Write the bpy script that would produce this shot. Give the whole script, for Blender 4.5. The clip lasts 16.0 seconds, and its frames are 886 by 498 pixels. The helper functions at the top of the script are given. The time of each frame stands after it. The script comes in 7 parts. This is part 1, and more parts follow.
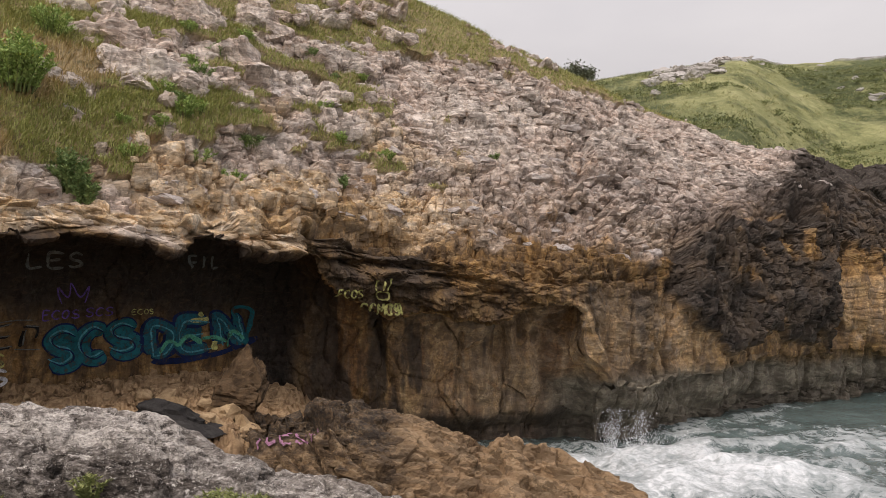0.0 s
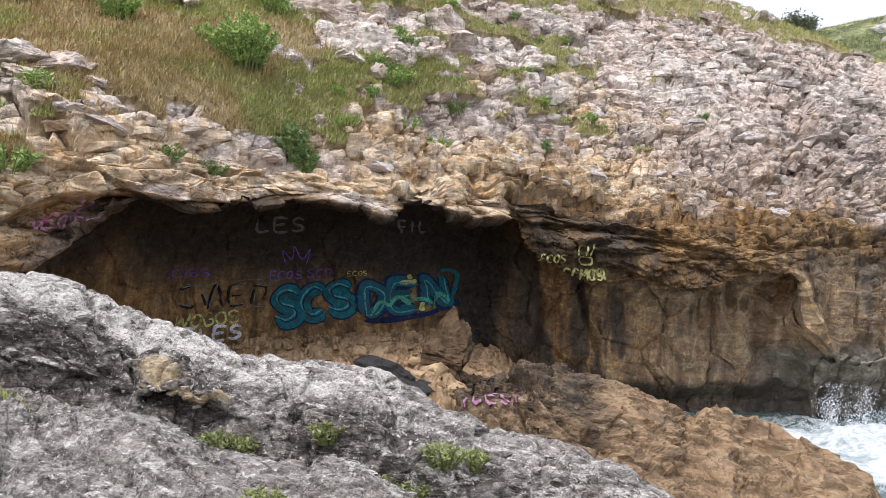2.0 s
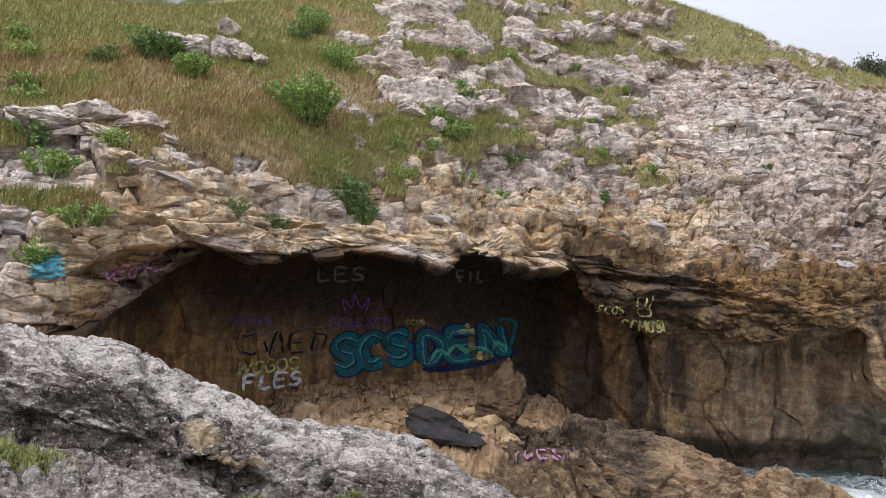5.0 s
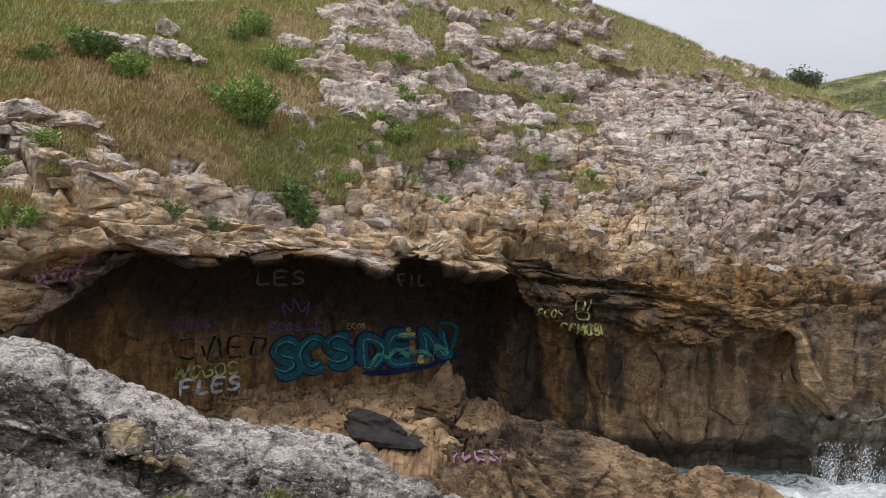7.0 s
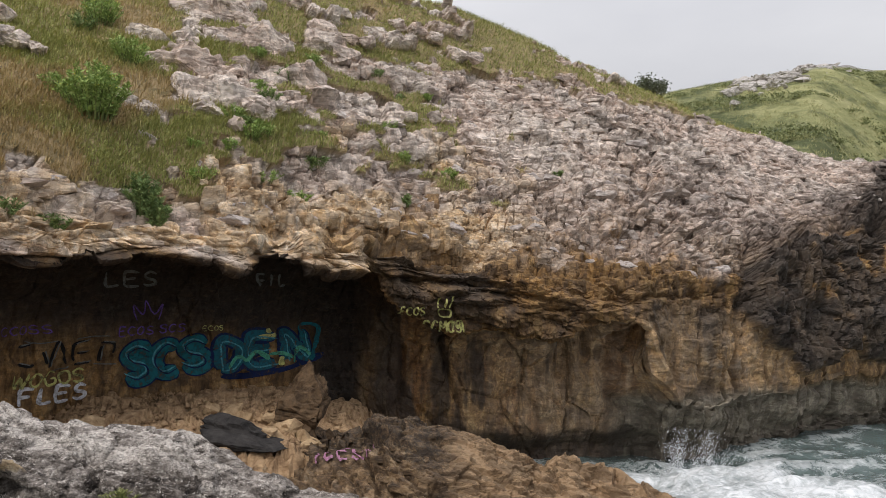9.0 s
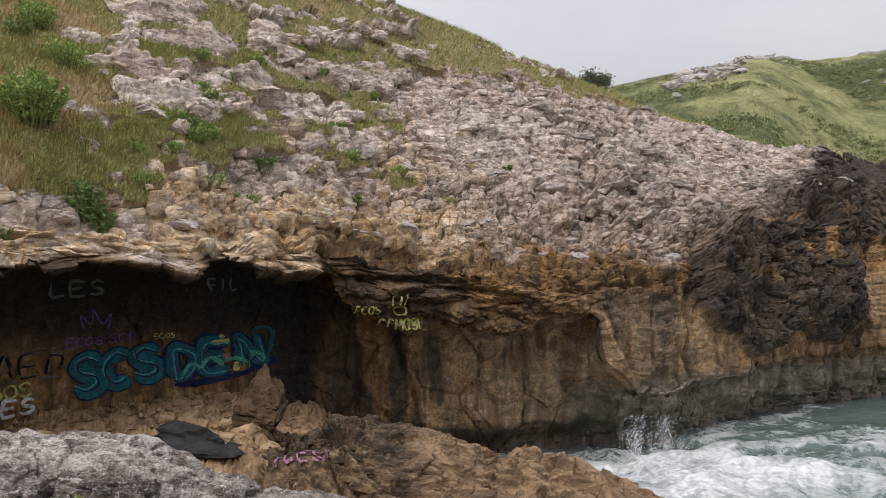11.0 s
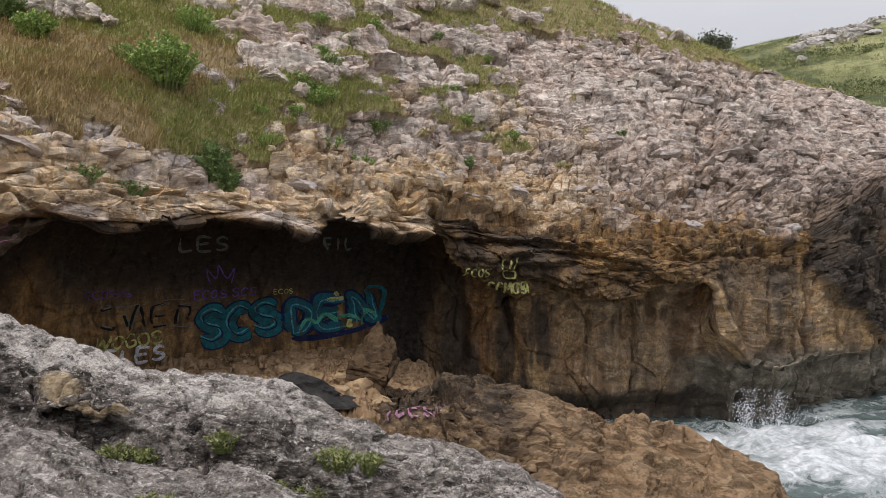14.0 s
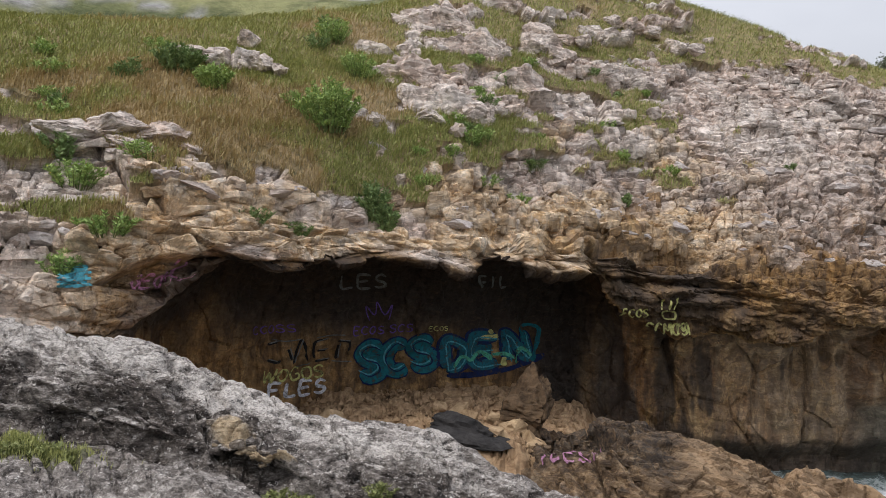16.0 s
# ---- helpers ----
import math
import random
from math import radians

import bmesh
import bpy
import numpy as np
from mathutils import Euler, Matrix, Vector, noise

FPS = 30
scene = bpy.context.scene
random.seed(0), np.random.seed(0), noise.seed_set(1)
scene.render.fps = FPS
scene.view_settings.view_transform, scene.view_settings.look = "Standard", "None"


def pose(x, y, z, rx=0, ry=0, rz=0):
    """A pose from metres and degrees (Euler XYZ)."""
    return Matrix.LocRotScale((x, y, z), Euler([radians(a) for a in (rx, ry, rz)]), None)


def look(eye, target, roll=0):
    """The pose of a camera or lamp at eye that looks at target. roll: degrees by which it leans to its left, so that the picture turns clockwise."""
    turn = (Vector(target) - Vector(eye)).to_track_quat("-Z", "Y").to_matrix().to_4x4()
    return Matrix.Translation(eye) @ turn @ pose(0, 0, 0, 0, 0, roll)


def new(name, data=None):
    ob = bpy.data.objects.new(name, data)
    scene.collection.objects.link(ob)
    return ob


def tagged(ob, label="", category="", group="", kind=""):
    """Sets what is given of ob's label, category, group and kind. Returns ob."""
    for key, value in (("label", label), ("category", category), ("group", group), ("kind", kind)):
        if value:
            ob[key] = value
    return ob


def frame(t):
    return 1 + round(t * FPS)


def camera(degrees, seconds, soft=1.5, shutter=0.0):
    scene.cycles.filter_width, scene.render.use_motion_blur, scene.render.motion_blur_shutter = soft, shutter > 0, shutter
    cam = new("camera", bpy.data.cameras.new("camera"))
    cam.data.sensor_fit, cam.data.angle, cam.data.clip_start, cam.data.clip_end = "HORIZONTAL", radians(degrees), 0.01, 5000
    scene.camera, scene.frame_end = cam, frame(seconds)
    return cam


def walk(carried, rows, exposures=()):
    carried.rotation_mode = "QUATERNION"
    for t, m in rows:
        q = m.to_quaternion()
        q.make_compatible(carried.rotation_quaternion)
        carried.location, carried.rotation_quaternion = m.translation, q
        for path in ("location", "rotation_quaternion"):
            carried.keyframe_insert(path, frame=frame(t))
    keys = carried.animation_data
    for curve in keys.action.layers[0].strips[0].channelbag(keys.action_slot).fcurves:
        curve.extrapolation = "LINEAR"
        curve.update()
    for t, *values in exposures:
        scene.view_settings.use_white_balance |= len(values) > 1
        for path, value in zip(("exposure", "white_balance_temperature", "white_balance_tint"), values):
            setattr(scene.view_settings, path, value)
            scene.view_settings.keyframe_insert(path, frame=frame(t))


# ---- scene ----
cam = camera(55.07, 16.0, soft=0.7)

PATH = [
    (0.0, pose(-0.001, 0.001, 5.850, 90.00, -0.00, -0.00)),
    (0.5, pose(-0.005, -0.037, 5.868, 90.23, -0.08, 2.61)),
    (1.0, pose(-0.053, -0.037, 5.860, 89.99, -0.14, 5.73)),
    (1.5, pose(-0.061, -0.088, 5.865, 88.69, -0.01, 10.11)),
    (2.0, pose(-0.081, -0.127, 5.872, 87.59, 0.13, 13.36)),
    (2.5, pose(-0.102, -0.155, 5.900, 87.41, 0.24, 15.80)),
    (3.0, pose(-0.057, -0.161, 6.022, 87.32, 0.16, 17.53)),
    (3.5, pose(-0.025, -0.136, 6.134, 88.30, -0.10, 18.36)),
    (6.0, pose(0.418, -0.389, 6.140, 90.56, -0.24, 17.06)),
    (6.5, pose(0.423, -0.375, 6.123, 90.60, -0.37, 15.98)),
    (7.0, pose(0.434, -0.329, 6.089, 90.69, -0.41, 14.41)),
    (7.5, pose(0.445, -0.285, 6.059, 90.69, -0.55, 12.31)),
    (8.0, pose(0.455, -0.231, 6.023, 90.80, -0.64, 8.91)),
    (8.5, pose(0.476, -0.216, 6.000, 90.86, -0.66, 6.37)),
    (9.0, pose(0.466, -0.212, 5.960, 90.93, 0.16, 5.26)),
    (11.5, pose(0.410, -0.111, 5.845, 90.74, 2.98, 0.29)),
    (12.0, pose(0.405, -0.044, 5.801, 90.29, 2.72, -2.98)),
    (12.5, pose(0.380, -0.054, 5.765, 89.44, 2.26, -4.92)),
    (13.0, pose(0.352, -0.142, 5.775, 88.93, 1.70, -4.79)),
    (13.5, pose(0.318, -0.264, 5.804, 88.61, 1.28, 1.73)),
    (14.0, pose(0.294, -0.352, 5.843, 88.71, 0.99, 9.12)),
    (14.5, pose(0.289, -0.382, 5.853, 88.78, 0.85, 12.09)),
    (15.0, pose(0.263, -0.395, 5.848, 89.01, 0.68, 13.89)),
    (15.5, pose(0.249, -0.372, 5.919, 89.49, 0.64, 16.27)),
    (16.0, pose(0.260, -0.305, 5.996, 91.06, 0.69, 19.47)),
]
LIGHT = [(0.0, -0.14, 6840, 14), (0.5, -0.1, 6790, 13), (1.0, 0.15, 6540, 10), (1.5, 0.42, 6180, 10), (2.0, 0.58, 5980, 10), (2.5, 0.56, 5880, 10), (3.0, 0.52, 5880, 10), (3.5, 0.25, 5950, 10),
    (4.8, 0.2, 6000, 10), (6.0, 0.1, 6100, 10), (6.5, 0.0, 6200, 10), (7.0, -0.1, 6250, 10), (8.0, -0.12, 6350, 10), (9.0, -0.12, 6450, 10), (11.5, -0.2, 6380, 12), (12.5, -0.38, 6380, 12),
    (13.4, -0.5, 6430, 13), (14.0, -0.15, 6350, 11), (14.5, 0.22, 6150, 10), (15.0, 0.30, 6050, 10), (15.5, 0.2, 6100, 10), (16.0, -0.05, 6150, 10)]
walk(cam, PATH, LIGHT)

# ---- light: overcast morning by the sea ----
SUN_EL, SUN_AZ = 56.0, 214.0
world = bpy.data.worlds.new("overcast_sky")
scene.world = world
world.use_nodes = True
wt = world.node_tree
wt.nodes.clear()
sky = wt.nodes.new("ShaderNodeTexSky")
sky.sky_type, sky.sun_disc = "NISHITA", False
sky.sun_elevation, sky.sun_rotation = radians(SUN_EL), radians(SUN_AZ)
sky.air_density, sky.dust_density = 1.0, 3.0
sky_gain = wt.nodes.new("ShaderNodeVectorMath")
sky_gain.operation = "SCALE"
sky_gain.inputs["Scale"].default_value = 0.10
cloud_co = wt.nodes.new("ShaderNodeTexCoord")
cloud_map = wt.nodes.new("ShaderNodeMapping")
cloud_map.inputs["Scale"].default_value = (1.0, 1.0, 2.6)
cloud_noise = wt.nodes.new("ShaderNodeTexNoise")
cloud_noise.inputs["Scale"].default_value = 1.7
cloud_noise.inputs["Detail"].default_value = 6.0
cloud_ramp = wt.nodes.new("ShaderNodeValToRGB")
cloud_ramp.color_ramp.elements[0].position, cloud_ramp.color_ramp.elements[0].color = 0.30, (0.68, 0.68, 0.72, 1)
cloud_ramp.color_ramp.elements[1].position, cloud_ramp.color_ramp.elements[1].color = 0.72, (0.91, 0.90, 0.92, 1)
cloud_mix = wt.nodes.new("ShaderNodeMix")
cloud_mix.data_type = "RGBA"
cloud_mix.inputs[0].default_value = 0.9
bg = wt.nodes.new("ShaderNodeBackground")
bg.inputs["Strength"].default_value = 1.0
wout = wt.nodes.new("ShaderNodeOutputWorld")
wt.links.new(sky.outputs[0], sky_gain.inputs[0])
wt.links.new(cloud_co.outputs["Generated"], cloud_map.inputs[0])
wt.links.new(cloud_map.outputs[0], cloud_noise.inputs["Vector"])
wt.links.new(cloud_noise.outputs["Fac"], cloud_ramp.inputs[0])
wt.links.new(sky_gain.outputs[0], cloud_mix.inputs[6])
wt.links.new(cloud_ramp.outputs[0], cloud_mix.inputs[7])
wt.links.new(cloud_mix.outputs[2], bg.inputs["Color"])
height = wt.nodes.new("ShaderNodeSeparateXYZ")        # an overcast sky is brighter overhead than at the horizon
overhead = wt.nodes.new("ShaderNodeMapRange")
overhead.inputs[1].default_value, overhead.inputs[2].default_value = 0.15, 1.0
overhead.inputs[3].default_value, overhead.inputs[4].default_value = 0.84, 2.1
wt.links.new(cloud_co.outputs["Generated"], height.inputs[0])
wt.links.new(height.outputs[2], overhead.inputs[0])
wt.links.new(overhead.outputs[0], bg.inputs["Strength"])
wt.links.new(bg.outputs[0], wout.inputs[0])
sun = new("sun", bpy.data.lights.new("sun", "SUN"))
sun.data.energy, sun.data.angle, sun.data.color = 1.5, radians(14), (1.0, 0.95, 0.88)
sun_dir = Vector((math.sin(radians(SUN_AZ)) * math.cos(radians(SUN_EL)), math.cos(radians(SUN_AZ)) * math.cos(radians(SUN_EL)), math.sin(radians(SUN_EL))))
sun.matrix_world = look(sun_dir * 100, (0, 0, 0))


# ---- number helpers ----
def curve_at(table, b):
    """A smooth curve through the plan's (bearing, value) stations, at the bearings b."""
    x, y = np.array(table, float).T
    m = np.gradient(y, x)
    d = np.diff(y) / np.diff(x)
    for i in range(1, len(x) - 1):
        if d[i - 1] * d[i] <= 0:
            m[i] = 0
        else:
            m[i] = np.sign(d[i]) * min(abs(m[i]), 3 * abs(d[i - 1]), 3 * abs(d[i]))
    m[0], m[-1] = d[0], d[-1]
    b = np.clip(np.asarray(b, float), x[0], x[-1])
    i = np.clip(np.searchsorted(x, b) - 1, 0, len(x) - 2)
    h = x[i + 1] - x[i]
    t = (b - x[i]) / h
    return (y[i] * (1 + 2 * t) * (1 - t) ** 2 + h * m[i] * t * (1 - t) ** 2
            + y[i + 1] * t * t * (3 - 2 * t) + h * m[i + 1] * t * t * (t - 1))


def step(a, b, x):
    t = np.clip((x - a) / (b - a), 0, 1)
    return t * t * (3 - 2 * t)


def hash01(i, j, k, s):
    n = (i.astype(np.int64) * 73856093) ^ (j.astype(np.int64) * 19349663) ^ (k.astype(np.int64) * 83492791) ^ (s * 2654435761)
    n = n & 0xFFFFFFFF
    n = ((n ^ (n >> 16)) * 0x45D9F3B) & 0xFFFFFFFF
    n = ((n ^ (n >> 16)) * 0x45D9F3B) & 0xFFFFFFFF
    return ((n ^ (n >> 16)) & 0xFFFFFF) / float(0xFFFFFF)


def value_noise(p, seed=0):
    """Smooth noise of about -1 to 1 at the points p (n x 3), one cell a unit."""
    f = np.floor(p).astype(np.int64)
    w = p - f
    w = w * w * (3 - 2 * w)
    out = np.zeros(len(p))
    for a in (0, 1):
        for b in (0, 1):
            for c in (0, 1):
                g = (w[:, 0] if a else 1 - w[:, 0]) * (w[:, 1] if b else 1 - w[:, 1]) * (w[:, 2] if c else 1 - w[:, 2])
                out += g * hash01(f[:, 0] + a, f[:, 1] + b, f[:, 2] + c, seed)
    return out * 2 - 1


def fbm(p, octaves=4, seed=0, gain=0.5):
    out, amp, tot = np.zeros(len(p)), 1.0, 0.0
    for o in range(octaves):
        out += amp * value_noise(p * 2.03 ** o + 17.3 * o, seed + o)
        tot += amp
        amp *= gain
    return out / tot


def blocks(p, seed=0):
    """Fractured blocks: per point the gap to the nearest joint, and a random height with a tilt for its block."""
    q = np.floor(p - 0.5).astype(np.int64)
    f1, f2 = np.full(len(p), 9.0), np.full(len(p), 9.0)
    lift = np.zeros(len(p))
    for a in (0, 1):
        for b in (0, 1):
            for c in (0, 1):
                i, j, k = q[:, 0] + a, q[:, 1] + b, q[:, 2] + c
                r1, r2, r3 = hash01(i, j, k, seed), hash01(i, j, k, seed + 1), hash01(i, j, k, seed + 2)
                dx, dy, dz = p[:, 0] - i - 0.12 - 0.76 * r1, p[:, 1] - j - 0.12 - 0.76 * r2, p[:, 2] - k - 0.12 - 0.76 * r3
                d = np.sqrt(dx * dx + dy * dy + dz * dz)
                near = d < f1
                h = hash01(i, j, k, seed + 3) * 2 - 1 + 1.1 * ((r2 - 0.5) * dx + (r3 - 0.5) * dy + (r1 - 0.3) * dz)
                f2 = np.where(near, f1, np.minimum(f2, d))
                f1 = np.where(near, d, f1)
                lift = np.where(near, h, lift)
    return f2 - f1, lift


def fracture(p, size, seed, flat=(1.0, 1.0, 1.7), joint=1.0):
    """Relief of broken rock, about -1 to 1: tilted blocks of the given size with more or less open joints;
    and each block's own tone, 0 to 1, with the joints' shade painted in as darkening."""
    r = p / (size * 2.5)
    warp = np.stack([value_noise(r, seed + 20), value_noise(r + 31, seed + 21), value_noise(r + 57, seed + 22)], -1)
    gap, lift = blocks(p / size * np.array(flat) + warp * 0.55, seed)
    seam = 1 - step(0.0, 0.11, gap)
    return lift * 0.9 - joint * seam, np.clip(0.5 + 0.42 * lift, 0, 1) * (1 - 0.6 * seam)


def beds(p, thick, seed, dip=(0.0, 0.0), patch=1.0):
    """Relief of bedded rock: layers that stand out and break off unevenly, with a groove between them."""
    h = (p[:, 2] + dip[0] * p[:, 0] + dip[1] * p[:, 1]) / thick + 0.9 * value_noise(p / 2.6, seed) + 0.35 * value_noise(p / 0.8, seed + 1)
    k = np.floor(h)
    f = h - k
    out = value_noise(np.stack([p[:, 0] / patch + 13.7 * k, p[:, 1] / patch, 7.3 * k], -1), seed + 2)
    out = np.round(out * 2.5) / 2.5 * 0.6 + 0.4 * out
    return out - 0.5 * (1 - step(0.0, 0.22, np.minimum(f, 1 - f)))


def clefts(p, size, width, seed):
    """0 to 1: irregular open cracks."""
    return 1 - step(0.0, width, np.abs(fbm(p / size, 3, seed)))


def grid_mesh(name, v, material, smooth=False, closed=False, masks=None):
    """One mesh from a grid of places (rows x columns x 3)."""
    nr, nc = v.shape[:2]
    idx = np.arange(nr * nc).reshape(nr, nc)
    if closed:
        idx = np.concatenate([idx, idx[:, :1]], 1)
    quads = np.stack([idx[:-1, :-1], idx[:-1, 1:], idx[1:, 1:], idx[1:, :-1]], -1).reshape(-1, 4)
    return face_mesh(name, v.reshape(-1, 3), quads, material, smooth, masks)


def face_mesh(name, co, faces, material, smooth=False, masks=None):
    n, k = faces.shape
    me = bpy.data.meshes.new(name)
    me.vertices.add(len(co))
    me.vertices.foreach_set("co", np.ascontiguousarray(co, np.float32).ravel())
    me.loops.add(n * k)
    me.loops.foreach_set("vertex_index", np.ascontiguousarray(faces, np.int32).ravel())
    me.polygons.add(n)
    me.polygons.foreach_set("loop_start", np.arange(0, n * k, k, dtype=np.int32))
    me.update(calc_edges=True)
    me.polygons.foreach_set("use_smooth", np.full(n, smooth))
    for key, val in (masks or {}).items():
        me.attributes.new(key, "FLOAT", "POINT").data.foreach_set("value", np.ascontiguousarray(val, np.float32).ravel())
    me.materials.append(material)
    return me


def grid_normals(v):
    du, dv = np.gradient(v, axis=1), np.gradient(v, axis=0)
    n = np.cross(du, dv)
    return n / (np.linalg.norm(n, axis=-1, keepdims=True) + 1e-9)


def polar(b, r, z):
    """World place from a bearing (degrees to the right of +y), a reach and a height."""
    return np.stack([0.13 + r * np.sin(np.radians(b)), -0.20 + r * np.cos(np.radians(b)), z + 0 * b], -1)


def thing(name, label, category, at=(0, 0, 0), group="", kind=""):
    ob = new(name)
    ob.empty_display_size = 0.1
    ob.location = at
    return tagged(ob, label, category, group, kind)


def part(name, me, parent, label="", kind=""):
    ob = new(name, me)
    ob.parent = parent
    return tagged(ob, label, kind=kind)


# ---- materials ----
class Nodes:
    def __init__(self, name, rough=0.9, spec=0.3):
        self.mat = bpy.data.materials.new(name)
        self.mat.use_nodes = True
        self.tree = self.mat.node_tree
        self.bsdf = self.tree.nodes["Principled BSDF"]
        self.bsdf.inputs["Roughness"].default_value = rough
        self.bsdf.inputs["Specular IOR Level"].default_value = spec
        self.geo = self.tree.nodes.new("ShaderNodeNewGeometry")
        self.co = self.geo.outputs["Position"]

    def link(self, a, b):
        self.tree.links.new(a, b)

    def stretch(self, scale):
        m = self.tree.nodes.new("ShaderNodeMapping")
        m.inputs["Scale"].default_value = scale
        self.link(self.co, m.inputs[0])
        return m.outputs[0]

    def noise(self, scale, detail=4.0, rough=0.6, co=None, warp=0.0):
        n = self.tree.nodes.new("ShaderNodeTexNoise")
        n.inputs["Scale"].default_value, n.inputs["Detail"].default_value = scale, detail
        n.inputs["Roughness"].default_value, n.inputs["Distortion"].default_value = rough, warp
        self.link(co or self.co, n.inputs["Vector"])
        return n.outputs["Fac"]

    def cracks(self, scale, co=None):
        n = self.tree.nodes.new("ShaderNodeTexVoronoi")
        n.feature = "DISTANCE_TO_EDGE"
        n.inputs["Scale"].default_value = scale
        self.link(co or self.co, n.inputs["Vector"])
        return n.outputs["Distance"]

    def cells(self, scale, co=None):
        n = self.tree.nodes.new("ShaderNodeTexVoronoi")
        n.inputs["Scale"].default_value = scale
        self.link(co or self.co, n.inputs["Vector"])
        return n.outputs["Color"]

    def ramp(self, fac, *stops):
        r = self.tree.nodes.new("ShaderNodeValToRGB")
        e = r.color_ramp.elements
        while len(e) < len(stops):
            e.new(0.5)
        for el, (pos, col) in zip(e, stops):
            el.position = pos
            el.color = (*col, 1) if len(col) == 3 else col
        self.link(fac, r.inputs[0])
        return r.outputs[0]

    def level(self, fac, lo, hi, a=0.0, b=1.0):
        m = self.tree.nodes.new("ShaderNodeMapRange")
        m.inputs[1].default_value, m.inputs[2].default_value = lo, hi
        m.inputs[3].default_value, m.inputs[4].default_value = a, b
        self.link(fac, m.inputs[0])
        return m.outputs[0]

    def mix(self, fac, a, b, mode="MIX"):
        m = self.tree.nodes.new("ShaderNodeMix")
        m.data_type, m.blend_type = "RGBA", mode
        for socket, value in ((m.inputs[0], fac), (m.inputs[6], a), (m.inputs[7], b)):
            if isinstance(value, (int, float)):
                socket.default_value = value
            elif isinstance(value, tuple):
                socket.default_value = (*value, 1)
            else:
                self.link(value, socket)
        return m.outputs[2]

    def calc(self, op, a, b=0.0):
        m = self.tree.nodes.new("ShaderNodeMath")
        m.operation = op
        m.use_clamp = op in ("ADD", "MULTIPLY", "SUBTRACT")
        for socket, value in ((m.inputs[0], a), (m.inputs[1], b)):
            if isinstance(value, (int, float)):
                socket.default_value = value
            else:
                self.link(value, socket)
        return m.outputs[0]

    def mask(self, name):
        a = self.tree.nodes.new("ShaderNodeAttribute")
        a.attribute_name = name
        return a.outputs["Fac"]

    def color(self, value):
        if isinstance(value, tuple):
            self.bsdf.inputs["Base Color"].default_value = (*value, 1)
        else:
            self.link(value, self.bsdf.inputs["Base Color"])
        return self

    def rough(self, value):
        self.link(value, self.bsdf.inputs["Roughness"])
        return self

    def bump(self, height, strength=0.6, distance=0.03):
        b = self.tree.nodes.new("ShaderNodeBump")
        b.inputs["Strength"].default_value, b.inputs["Distance"].default_value = strength, distance
        self.link(height, b.inputs["Height"])
        self.link(b.outputs[0], self.bsdf.inputs["Normal"])
        return self


def rock_relief(n, fine=26.0):
    bed = n.stretch((1.0, 1.0, 2.4))
    a, b = n.noise(fine, 6, 0.72, bed, 0.3), n.noise(fine * 0.22, 6, 0.68, bed, 0.8)
    ridge = n.calc("ABSOLUTE", n.calc("SUBTRACT", b, 0.5))
    h = n.calc("MULTIPLY", a, 0.40)
    h = n.calc("ADD", h, n.calc("MULTIPLY", b, 0.35))
    return n.calc("ADD", h, n.level(ridge, 0.0, 0.05, 0.0, 0.22))


